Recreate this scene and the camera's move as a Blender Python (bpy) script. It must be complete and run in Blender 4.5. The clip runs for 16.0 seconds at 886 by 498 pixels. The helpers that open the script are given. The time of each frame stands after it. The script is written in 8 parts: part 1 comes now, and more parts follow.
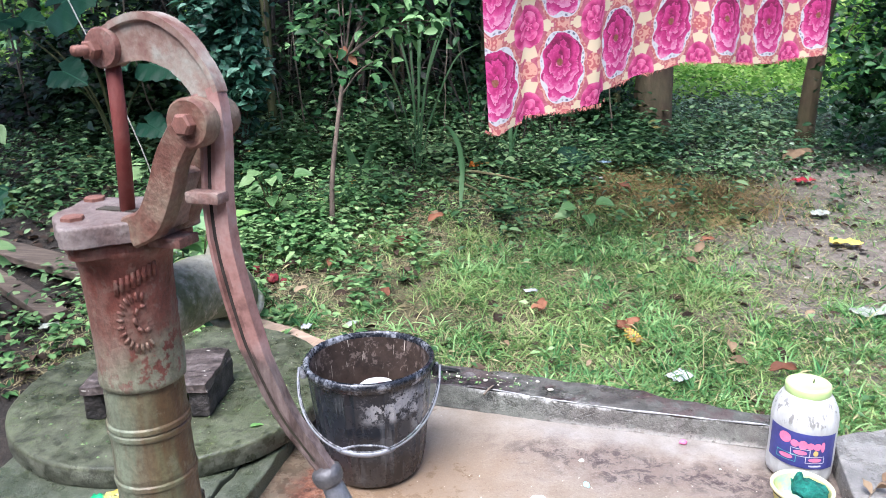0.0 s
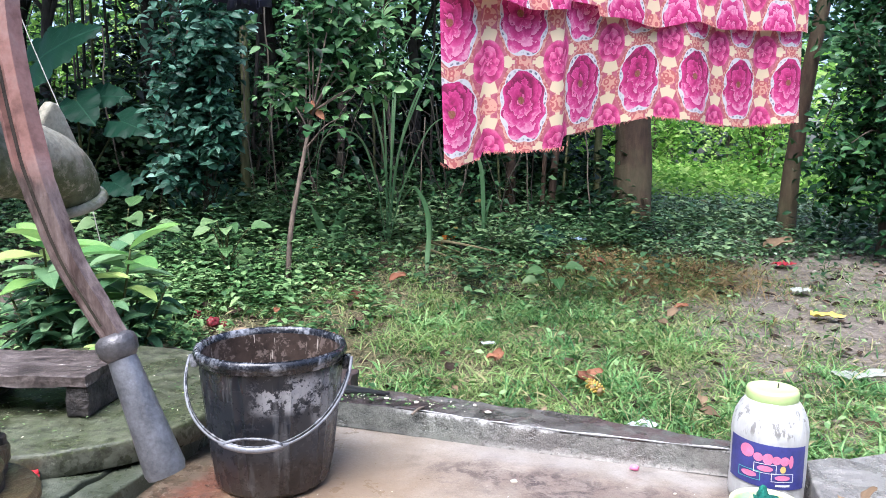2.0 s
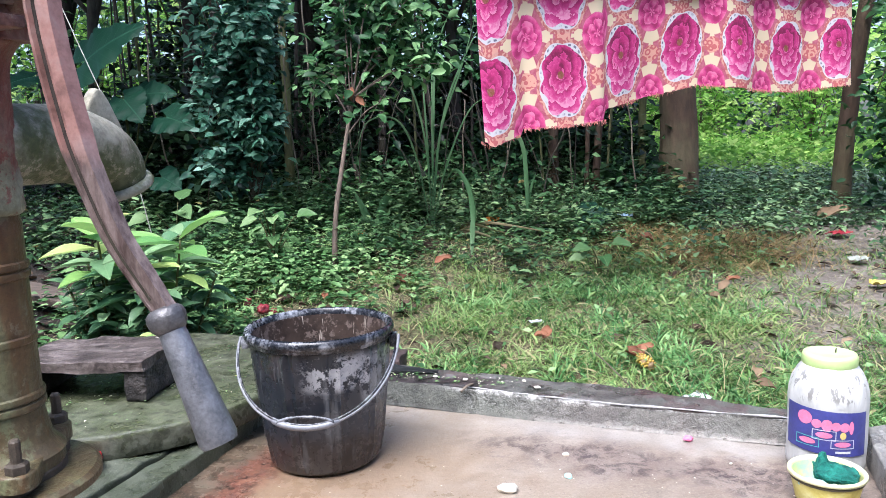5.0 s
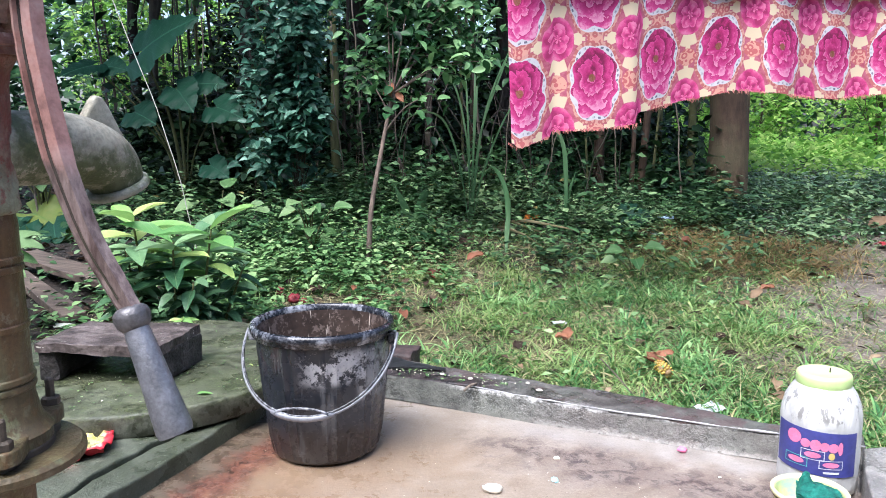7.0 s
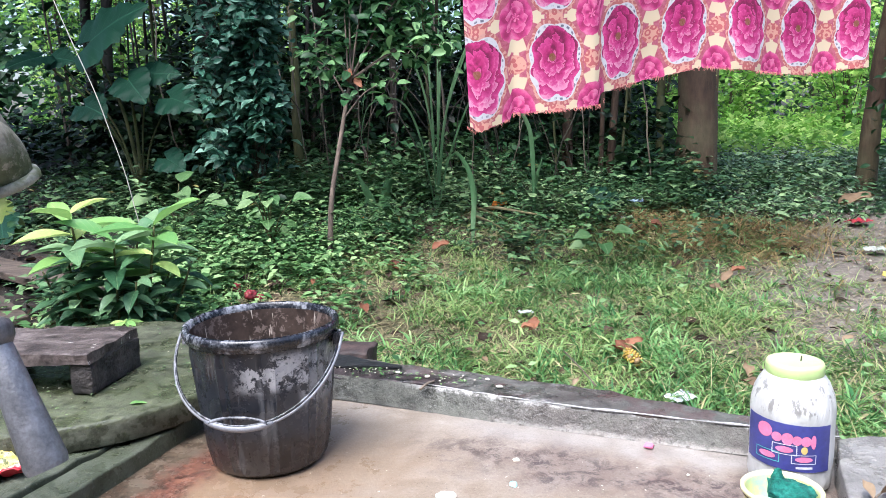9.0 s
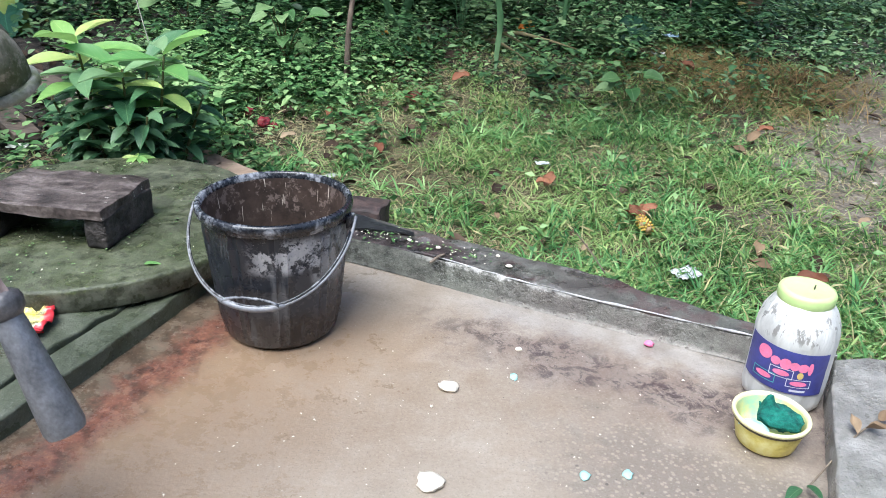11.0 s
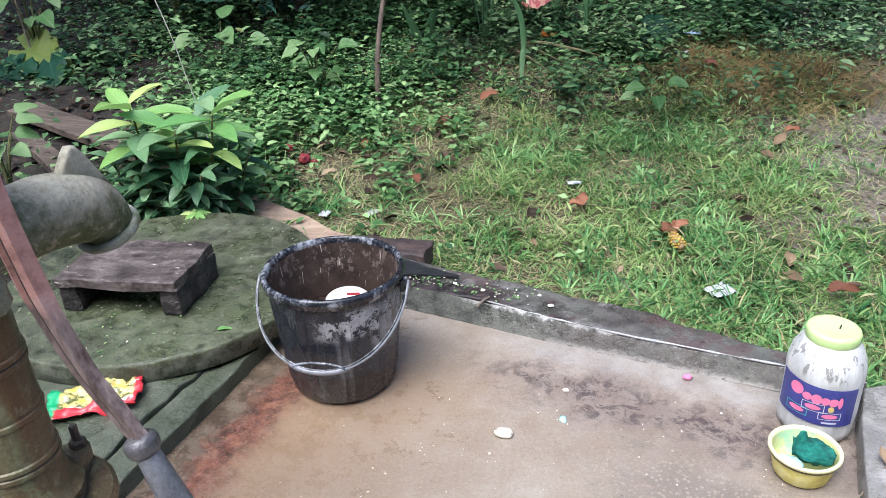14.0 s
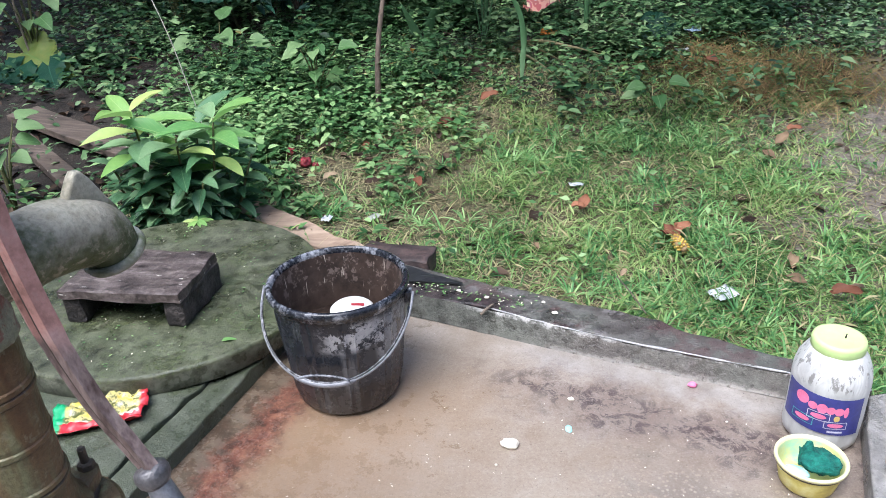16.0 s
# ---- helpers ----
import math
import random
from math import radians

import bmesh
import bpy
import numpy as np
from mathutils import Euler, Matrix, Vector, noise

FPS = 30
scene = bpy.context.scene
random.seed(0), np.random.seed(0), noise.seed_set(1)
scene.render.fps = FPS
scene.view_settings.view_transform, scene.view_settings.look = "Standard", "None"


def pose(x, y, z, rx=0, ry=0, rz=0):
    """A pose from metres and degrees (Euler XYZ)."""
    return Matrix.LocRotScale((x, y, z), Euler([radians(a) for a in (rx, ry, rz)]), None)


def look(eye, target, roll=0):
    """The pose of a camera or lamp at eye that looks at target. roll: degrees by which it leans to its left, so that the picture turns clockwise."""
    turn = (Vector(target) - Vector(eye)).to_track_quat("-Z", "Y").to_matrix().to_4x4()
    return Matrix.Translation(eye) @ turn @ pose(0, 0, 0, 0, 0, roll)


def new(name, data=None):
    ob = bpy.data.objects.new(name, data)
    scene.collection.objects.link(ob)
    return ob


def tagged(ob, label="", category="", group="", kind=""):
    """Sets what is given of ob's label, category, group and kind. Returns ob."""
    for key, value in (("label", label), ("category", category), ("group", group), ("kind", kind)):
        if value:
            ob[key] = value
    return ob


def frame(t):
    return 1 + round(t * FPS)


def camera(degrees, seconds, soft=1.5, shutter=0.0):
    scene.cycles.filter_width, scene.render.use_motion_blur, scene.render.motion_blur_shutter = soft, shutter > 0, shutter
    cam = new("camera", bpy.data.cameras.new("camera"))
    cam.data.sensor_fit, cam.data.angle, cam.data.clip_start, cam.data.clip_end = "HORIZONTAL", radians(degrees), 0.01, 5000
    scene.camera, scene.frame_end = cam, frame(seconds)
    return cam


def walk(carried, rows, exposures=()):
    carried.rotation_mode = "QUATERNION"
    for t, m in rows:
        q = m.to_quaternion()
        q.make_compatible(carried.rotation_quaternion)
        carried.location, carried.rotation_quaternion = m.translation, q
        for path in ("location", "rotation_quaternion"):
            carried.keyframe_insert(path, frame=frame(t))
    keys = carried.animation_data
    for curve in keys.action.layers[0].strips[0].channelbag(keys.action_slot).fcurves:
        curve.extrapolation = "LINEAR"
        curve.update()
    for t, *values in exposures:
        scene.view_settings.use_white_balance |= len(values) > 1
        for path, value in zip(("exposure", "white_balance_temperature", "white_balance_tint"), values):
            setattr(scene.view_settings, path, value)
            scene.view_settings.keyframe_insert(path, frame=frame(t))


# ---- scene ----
cam = camera(60.3, 16.0, soft=0.5, shutter=0.25)
PATH = [
    (0, (0.006, -0.008, 0.984), (-0.013, 1.905, 0.404), -1.3),
    (0.5, (0.069, 0.015, 0.909), (-0.024, 1.941, 0.377), 1.8),
    (1, (0.128, 0.08, 0.818), (0.053, 2.034, 0.4), 1.6),
    (1.5, (0.144, 0.101, 0.712), (0.023, 2.073, 0.401), -0.1),
    (2, (0.155, 0.099, 0.651), (0.15, 2.082, 0.39), 0.8),
    (2.5, (0.144, 0.082, 0.647), (0.072, 2.065, 0.398), -1.9),
    (3, (0.147, 0.078, 0.638), (0.019, 2.057, 0.384), -1.2),
    (3.5, (0.153, 0.078, 0.637), (0.019, 2.056, 0.373), -1.5),
    (3.7, (0.154, 0.084, 0.635), (0.017, 2.063, 0.376), -1.4),
    (5.8, (0.177, 0.1, 0.63), (0.057, 2.072, 0.316), -2.0),
    (6, (0.192, 0.1, 0.634), (0.032, 2.069, 0.324), -1.7),
    (6.5, (0.217, 0.105, 0.636), (-0.018, 2.064, 0.308), -0.8),
    (7, (0.273, 0.076, 0.657), (0.001, 2.032, 0.341), -0.3),
    (7.5, (0.32, 0.052, 0.658), (0.037, 2.002, 0.314), -0.3),
    (8, (0.325, 0.059, 0.66), (0.006, 1.996, 0.28), -0.4),
    (8.5, (0.326, 0.121, 0.65), (0.089, 2.074, 0.291), -0.5),
    (9, (0.316, 0.186, 0.644), (0.104, 2.144, 0.297), -1.6),
    (9.5, (0.313, 0.225, 0.628), (0.055, 2.171, 0.241), -1.6),
    (10, (0.316, 0.241, 0.607), (0.112, 2.138, 0.012), 2.4),
    (10.1, (0.308, 0.265, 0.612), (0.139, 2.125, -0.103), 2.9),
    (10.2, (0.305, 0.281, 0.638), (0.132, 2.101, -0.172), 3.3),
    (12.3, (0.282, 0.245, 0.896), (-0.058, 2.009, 0.015), -1.3),
    (12.5, (0.285, 0.254, 0.909), (-0.058, 2.013, 0.021), -1.8),
    (13, (0.278, 0.246, 0.947), (-0.042, 2.008, 0.057), -0.7),
    (13.5, (0.28, 0.235, 0.975), (-0.065, 1.999, 0.097), -2.3),
    (14, (0.274, 0.225, 0.991), (-0.027, 1.985, 0.09), -2.4),
    (14.5, (0.261, 0.223, 1.008), (-0.019, 1.987, 0.108), -2.7),
    (15, (0.262, 0.223, 1.01), (-0.055, 1.978, 0.106), -3.7),
    (15.5, (0.261, 0.238, 1.015), (-0.022, 1.997, 0.107), -4.0),
    (16, (0.264, 0.241, 1.022), (-0.036, 1.993, 0.105), -2.9),
]
walk(cam, [(t, look(eye, target, roll)) for t, eye, target, roll in PATH], [(0.0, 1.9, 5650, 13), (9.5, 1.92, 5700, 12), (10.1, 1.78, 5670, 5), (12.3, 1.55, 5690, 9), (16.0, 1.54, 5670, 11)])

# ---- light: bright overcast day, the sun a wide soft patch high behind the camera's left ----
SUN_UP, SUN_TURN = 62.0, 205.0
world = bpy.data.worlds.new("sky")
scene.world = world
world.use_nodes = True
wn = world.node_tree
sky = wn.nodes.new("ShaderNodeTexSky")
sky.sky_type, sky.sun_disc = "NISHITA", False
sky.sun_elevation, sky.sun_rotation = radians(SUN_UP), radians(SUN_TURN)
sky.air_density, sky.dust_density, sky.ozone_density = 1.0, 4.0, 1.0
wn.nodes["Background"].inputs["Strength"].default_value = 0.112
wn.links.new(sky.outputs[0], wn.nodes["Background"].inputs["Color"])
sun = new("sun", bpy.data.lights.new("sun", "SUN"))
sun.data.energy, sun.data.angle, sun.data.color = 1.7, radians(42), (1.0, 0.96, 0.88)
sdir = Vector((math.sin(radians(SUN_TURN)) * math.cos(radians(SUN_UP)), math.cos(radians(SUN_TURN)) * math.cos(radians(SUN_UP)), math.sin(radians(SUN_UP))))
sun.matrix_world = look(sdir * 30, (0, 0, 0))

# ---- material helpers ----
class Nodes:
    """A material's node tree with short ways to add maths, noise and ramps."""

    def __init__(self, name):
        self.mat = bpy.data.materials.new(name)
        self.mat.use_nodes = True
        self.t = self.mat.node_tree
        self.bsdf = self.t.nodes["Principled BSDF"]
        self.out = self.t.nodes["Material Output"]

    def put(self, socket, value):
        if isinstance(value, bpy.types.NodeSocket):
            self.t.links.new(value, socket)
        elif isinstance(value, tuple) and len(value) == 3 and socket.type == "RGBA":
            socket.default_value = (*value, 1)
        else:
            socket.default_value = value

    def m(self, op, a, b=0.0, c=0.0):
        n = self.t.nodes.new("ShaderNodeMath")
        n.operation = op
        for s, v in zip(n.inputs, (a, b, c)):
            self.put(s, v)
        return n.outputs[0]

    def coords(self, kind="Object"):
        return self.t.nodes.new("ShaderNodeTexCoord").outputs[kind]

    def xyz(self, v):
        n = self.t.nodes.new("ShaderNodeSeparateXYZ")
        self.put(n.inputs[0], v)
        return n.outputs

    def noise(self, scale, detail=4.0, rough=0.6, vec=None, distort=0.0):
        n = self.t.nodes.new("ShaderNodeTexNoise")
        self.put(n.inputs["Vector"], vec if vec is not None else self.coords())
        for k, v in (("Scale", scale), ("Detail", detail), ("Roughness", rough), ("Distortion", distort)):
            n.inputs[k].default_value = v
        return n.outputs["Fac"]

    def voronoi(self, scale, vec=None, feature="F1", out="Distance"):
        n = self.t.nodes.new("ShaderNodeTexVoronoi")
        n.feature = feature
        self.put(n.inputs["Vector"], vec if vec is not None else self.coords())
        n.inputs["Scale"].default_value = scale
        return n.outputs[out]

    def stretch(self, sx, sy, sz, vec=None):
        n = self.t.nodes.new("ShaderNodeMapping")
        self.put(n.inputs[0], vec if vec is not None else self.coords())
        n.inputs["Scale"].default_value = (sx, sy, sz)
        return n.outputs[0]

    def ramp(self, fac, *stops):
        n = self.t.nodes.new("ShaderNodeValToRGB")
        self.put(n.inputs[0], fac)
        el = n.color_ramp.elements
        while len(el) < len(stops):
            el.new(0.5)
        for e, (p, c) in zip(el, stops):
            e.position = p
            e.color = (*c, 1) if isinstance(c, tuple) else (c, c, c, 1)
        return n.outputs[0]

    def step(self, v, a, b):
        n = self.t.nodes.new("ShaderNodeMapRange")
        n.interpolation_type = "SMOOTHSTEP"
        for s, x in zip(n.inputs, (v, a, b, 0.0, 1.0)):
            self.put(s, x)
        return n.outputs[0]

    def mix(self, fac, a, b, kind="MIX"):
        n = self.t.nodes.new("ShaderNodeMix")
        n.data_type, n.blend_type = "RGBA", kind
        self.put(n.inputs[0], fac)
        self.put(n.inputs[6], a)
        self.put(n.inputs[7], b)
        return n.outputs[2]

    def island(self):
        return self.t.nodes.new("ShaderNodeNewGeometry").outputs["Random Per Island"]

    def object_random(self):
        return self.t.nodes.new("ShaderNodeObjectInfo").outputs["Random"]

    def done(self, color, rough=0.6, bump=None, strength=0.3, depth=0.01, metal=0.0, thin=0.0, spec=None):
        b = self.bsdf
        self.put(b.inputs["Base Color"], color)
        self.put(b.inputs["Roughness"], rough)
        self.put(b.inputs["Metallic"], metal)
        if spec is not None:
            self.put(b.inputs["Specular IOR Level"], spec)
        if bump is not None:
            n = self.t.nodes.new("ShaderNodeBump")
            self.put(n.inputs["Height"], bump)
            n.inputs["Strength"].default_value, n.inputs["Distance"].default_value = strength, depth
            self.t.links.new(n.outputs[0], b.inputs["Normal"])
        if thin:
            tr = self.t.nodes.new("ShaderNodeBsdfTranslucent")
            self.put(tr.inputs[0], color)
            mx = self.t.nodes.new("ShaderNodeMixShader")
            mx.inputs[0].default_value = thin
            self.t.links.new(b.outputs[0], mx.inputs[1])
            self.t.links.new(tr.outputs[0], mx.inputs[2])
            self.t.links.new(mx.outputs[0], self.out.inputs[0])
        return self.mat


def surface(name, a, b, c, scale=6.0, fine=60.0, rough=(0.5, 0.8), strength=0.4, depth=0.004, metal=0.0):
    """A worn surface of three tones: patches at one scale, grain at another."""
    n = Nodes(name)
    big, small = n.noise(scale, 5, 0.65), n.noise(fine, 4, 0.6)
    f = n.m("ADD", n.m("MULTIPLY", big, 0.75), n.m("MULTIPLY", small, 0.25))
    col = n.ramp(f, (0.36, a), (0.5, b), (0.64, c))
    r = n.m("MULTIPLY_ADD", small, rough[1] - rough[0], rough[0])
    return n.done(col, r, n.m("ADD", n.m("MULTIPLY", big, 0.5), small), strength, depth, metal)


def leafy(name, dark, mid, light, rough=0.42, thin=0.28, dead=None, share=0.0, patch=2.0):
    """Foliage: every leaf its own tone, and patches of tone over the whole."""
    n = Nodes(name)
    f = n.m("ADD", n.m("MULTIPLY", n.island(), 0.62), n.m("MULTIPLY", n.step(n.noise(patch, 4), 0.34, 0.66), 0.38))
    col = n.ramp(f, (0.12, dark), (0.5, mid), (0.9, light))
    if dead:
        col = n.mix(n.step(n.m("FRACT", n.m("MULTIPLY", n.island(), 37.7)), 1 - share, 1 - share + 0.02), col, dead)
    col = n.mix(n.m("MULTIPLY", n.noise(45, 3), 0.35), col, dark)
    return n.done(col, rough + 0.08, n.noise(120, 2), 0.15, 0.002, thin=thin, spec=0.3)


# ---- geometry helpers ----
def blank(name, label="", category="", at=(0, 0, 0), group="", kind=""):
    ob = new(name)
    ob.empty_display_size = 0.05
    ob.location = at
    return tagged(ob, label, category, group, kind)


def offset_of(ob):
    v = Vector((0, 0, 0))
    while ob is not None:
        v += ob.location
        ob = ob.parent
    return v


def mesh_of(name, verts, faces, smooth=False):
    """Mesh from arrays. faces: one array (all of one size) or a list of index tuples."""
    me = bpy.data.meshes.new(name)
    if isinstance(faces, np.ndarray):
        verts = np.asarray(verts, np.float32)
        k = faces.shape[1]
        me.vertices.add(len(verts))
        me.vertices.foreach_set("co", verts.ravel())
        me.loops.add(faces.size)
        me.loops.foreach_set("vertex_index", faces.astype(np.int32).ravel())
        me.polygons.add(len(faces))
        me.polygons.foreach_set("loop_start", np.arange(len(faces), dtype=np.int32) * k)
        me.update(calc_edges=True)
    else:
        me.from_pydata([tuple(map(float, v)) for v in verts], [], [tuple(map(int, f)) for f in faces])
        me.update()
    if smooth:
        me.polygons.foreach_set("use_smooth", np.ones(len(me.polygons), bool))
    return me


def part(name, shape, material, parent=None, label="", smooth=False, **tags):
    """Links a shape (verts, faces), a bmesh or a mesh, in world metres, as one mesh object under parent."""
    if isinstance(shape, bmesh.types.BMesh):
        me = bpy.data.meshes.new(name)
        shape.to_mesh(me)
        shape.free()
        if smooth:
            me.polygons.foreach_set("use_smooth", np.ones(len(me.polygons), bool))
    elif isinstance(shape, bpy.types.Mesh):
        me = shape
    else:
        me = mesh_of(name, *shape, smooth=smooth)
    if material and not me.materials:
        me.materials.append(material)
    ob = new(name, me)
    if parent is not None:
        ob.parent = parent
        ob.location = -offset_of(parent)
    return tagged(ob, label, **tags)


def by_angle(ob, degrees=35):
    """Smooth shading with edges sharper than this left hard."""
    me = ob.data
    bm = bmesh.new()
    bm.from_mesh(me)
    for f in bm.faces:
        f.smooth = True
    for e in bm.edges:
        if len(e.link_faces) == 2:
            e.smooth = e.calc_face_angle(0) < radians(degrees)
    bm.to_mesh(me)
    bm.free()
    return ob


def lathe(profile, at, seg=48, wobble=0.0, start=0.0, closed=False):
    """Turned body from (radius, height) pairs, open where the radius is not 0."""
    v, f = [], []
    for i, (r, h) in enumerate(profile):
        for k in range(seg):
            a = start + 2 * math.pi * k / seg
            w = 1 + wobble * noise.noise((r * 9 * math.cos(a), r * 9 * math.sin(a), h * 20))
            v.append((at[0] + r * w * math.cos(a), at[1] + r * w * math.sin(a), at[2] + h))
    n = len(profile)
    for i in range(n - 1 + closed):
        for k in range(seg):
            a, b = i * seg + k, i * seg + (k + 1) % seg
            c, d = ((i + 1) % n) * seg + (k + 1) % seg, ((i + 1) % n) * seg + k
            f.append((a, b, c, d))
    return v, f


def sweep(path, radii, seg=8, cap=True, profile=None, up=(0, 0, 1)):
    """A tube, or another cross-section (x, y) scaled by the radius, along a path."""
    path = [Vector(p) for p in path]
    if not hasattr(radii, "__len__"):
        radii = [radii] * len(path)
    prof = profile or [(math.cos(2 * math.pi * k / seg), math.sin(2 * math.pi * k / seg)) for k in range(seg)]
    seg = len(prof)
    v, f = [], []
    side = None
    for i, p in enumerate(path):
        ahead = (path[min(i + 1, len(path) - 1)] - path[max(i - 1, 0)]).normalized()
        if side is None:
            side = ahead.cross(Vector(up))
            if side.length < 0.05:
                side = ahead.cross(Vector((0.3, 1, 0)))
        side = (side - ahead * side.dot(ahead)).normalized()
        top = side.cross(ahead)
        for x, y in prof:
            v.append(p + (side * x + top * y) * radii[i])
    for i in range(len(path) - 1):
        for k in range(seg):
            f.append((i * seg + k, i * seg + (k + 1) % seg, (i + 1) * seg + (k + 1) % seg, (i + 1) * seg + k))
    if cap:
        f.append(tuple(range(seg))[::-1])
        f.append(tuple((len(path) - 1) * seg + k for k in range(seg)))
    return v, f


def curve(points, steps=6):
    """Smooth path through points (Catmull-Rom)."""
    p = [Vector(q) for q in points]
    p = [2 * p[0] - p[1], *p, 2 * p[-1] - p[-2]]
    out = []
    for i in range(1, len(p) - 2):
        for s in range(steps):
            t = s / steps
            out.append(0.5 * (2 * p[i] + (p[i + 1] - p[i - 1]) * t + (2 * p[i - 1] - 5 * p[i] + 4 * p[i + 1] - p[i + 2]) * t * t + (3 * p[i] - p[i - 1] - 3 * p[i + 1] + p[i + 2]) * t ** 3))
    return out + [p[-2]]


def join(*shapes):
    v, f = [], []
    for a, b in shapes:
        o = len(v)
        v += [tuple(q) for q in a]
        f += [tuple(i + o for i in q) for q in b]
    return v, f


def block(center, size, turn=0.0, bevel=0.004, cuts=0, rough=0.0, tilt=(0, 0)):
    """A box with bevelled, slightly uneven edges."""
    bm = bmesh.new()
    bmesh.ops.create_cube(bm, size=1)
    bmesh.ops.scale(bm, vec=size, verts=bm.verts)
    if cuts:
        bmesh.ops.subdivide_edges(bm, edges=bm.edges[:], cuts=cuts, use_grid_fill=True)
    if bevel:
        edges = [e for e in bm.edges if len(e.link_faces) == 2 and e.calc_face_angle(0) > 1]
        bmesh.ops.bevel(bm, geom=edges, offset=bevel, segments=2, affect="EDGES", profile=0.6)
    m = Matrix.Translation(center) @ Euler((radians(tilt[0]), radians(tilt[1]), radians(turn))).to_matrix().to_4x4()
    for v in bm.verts:
        v.co = m @ v.co
        if rough:
            v.co += noise.noise_vector(v.co * 23) * rough
    return bm


def prism(outline, z0, z1, bevel=0.006, cuts=0, rough=0.0):
    """An upright block over an outline of (x, y), its top edge rounded."""
    bm = bmesh.new()
    low = [bm.verts.new((x, y, z0)) for x, y in outline]
    face = bm.faces.new(low)
    if face.normal.z < 0 or face.calc_center_median().z < -1e9:
        face.normal_flip()
    face.normal_update()
    if face.normal.z > 0:
        face.normal_flip()
    top = bmesh.ops.extrude_face_region(bm, geom=[face])
    tv = [g for g in top["geom"] if isinstance(g, bmesh.types.BMVert)]
    for v in tv:
        v.co.z = z1
    bmesh.ops.recalc_face_normals(bm, faces=bm.faces)
    if bevel:
        edges = [e for e in bm.edges if all(abs(v.co.z - z1) < 1e-6 for v in e.verts)]
        bmesh.ops.bevel(bm, geom=edges, offset=bevel, segments=3, affect="EDGES", profile=0.6)
    if cuts:
        long = [e for e in bm.edges if e.calc_length() > 0.08]
        bmesh.ops.subdivide_edges(bm, edges=long, cuts=cuts)
        bmesh.ops.triangulate(bm, faces=bm.faces)
    if rough:
        for v in bm.verts:
            if v.co.z > z0 + 0.003:
                v.co += noise.noise_vector(v.co * 17) * rough + noise.noise_vector(v.co * 60) * rough * 0.4
    return bm


# ---- leaves by the thousand: numpy copies of small templates ----
def blade_template(bend, width=0.05, rows=4):
    v, f = [], []
    for i in range(rows):
        t = i / rows
        a = bend * t
        y, z = math.sin(a) / max(bend, 0.01), (1 - math.cos(a)) / max(bend, 0.01)
        w = width * (1 - t ** 1.6) * (0.75 + 0.5 * t)
        v += [(-w, y, -z), (w, y, -z)]
    v.append((0, math.sin(bend) / max(bend, 0.01), -(1 - math.cos(bend)) / max(bend, 0.01)))
    for i in range(rows - 1):
        f += [(2 * i, 2 * i + 1, 2 * i + 3), (2 * i, 2 * i + 3, 2 * i + 2)]
    f.append((2 * rows - 2, 2 * rows - 1, 2 * rows))
    return np.array(v), np.array(f)


LEAF_LOW = (np.array([(0, 0, 0), (-0.27, 0.42, 0.07), (0.27, 0.42, 0.07), (0, 1, -0.14), (0, 0.5, 0.0)], float), np.array([(0, 2, 4), (0, 4, 1), (4, 2, 3), (1, 4, 3)]))


def leaf_template(width=0.5, droop=0.25, fold=0.12, peak=0.42, rows=5, stalk=0.0, wave=0.0):
    """A leaf of length 1 along y: midrib, two folded halves and a pointed tip."""
    v, f = [], []
    for i in range(rows + 1):
        t = i / rows
        w = 0.5 * width * (math.sin(math.pi * t ** (math.log(0.5) / math.log(peak))) ** 0.85 if 0 < t < 1 else 0.02 * (1 - t))
        z = -droop * t * t
        wz = wave * math.sin(9 * t)
        v += [(-w, stalk + t, z + fold * w / max(width, 0.01) * 2 + wz), (0, stalk + t, z), (w, stalk + t, z + fold * w / max(width, 0.01) * 2 - wz)]
    for i in range(rows):
        a = 3 * i
        f += [(a, a + 1, a + 4), (a, a + 4, a + 3), (a + 1, a + 2, a + 5), (a + 1, a + 5, a + 4)]
    return np.array(v, float), np.array(f)


LEAF_OVAL = leaf_template(0.52, 0.24, 0.12, 0.46, 5)
LEAF_ROUND = (np.array([(0, 0, 0), (-0.24, 0.22, 0.06), (-0.25, 0.56, 0.04), (0, 1, -0.16), (0.25, 0.56, 0.04), (0.24, 0.22, 0.06), (0, 0.45, 0.0)], float), np.array([(6, 1, 0), (6, 2, 1), (6, 3, 2), (6, 4, 3), (6, 5, 4), (6, 0, 5)]))
LEAF_LONG = leaf_template(0.3, 0.3, 0.1, 0.45, 4)


def unit(a):
    return a / np.maximum(np.linalg.norm(a, axis=-1, keepdims=True), 1e-9)


def scatter(template, at, ahead, up, size, wide=None):
    """Copies of a template: y along ahead, z near up. Returns arrays."""
    tv, tf = template
    y = unit(ahead)
    x = unit(np.cross(y, up))
    z = np.cross(x, y)
    s = np.asarray(size)[:, None, None]
    w = s if wide is None else np.asarray(wide)[:, None, None]
    p = at[:, None, :] + (tv[None, :, 0, None] * x[:, None, :]) * w + (tv[None, :, 1, None] * y[:, None, :] + tv[None, :, 2, None] * z[:, None, :]) * s
    n, k = len(at), len(tv)
    f = tf[None] + (np.arange(n) * k)[:, None, None]
    return p.reshape(-1, 3), f.reshape(-1, tf.shape[1])


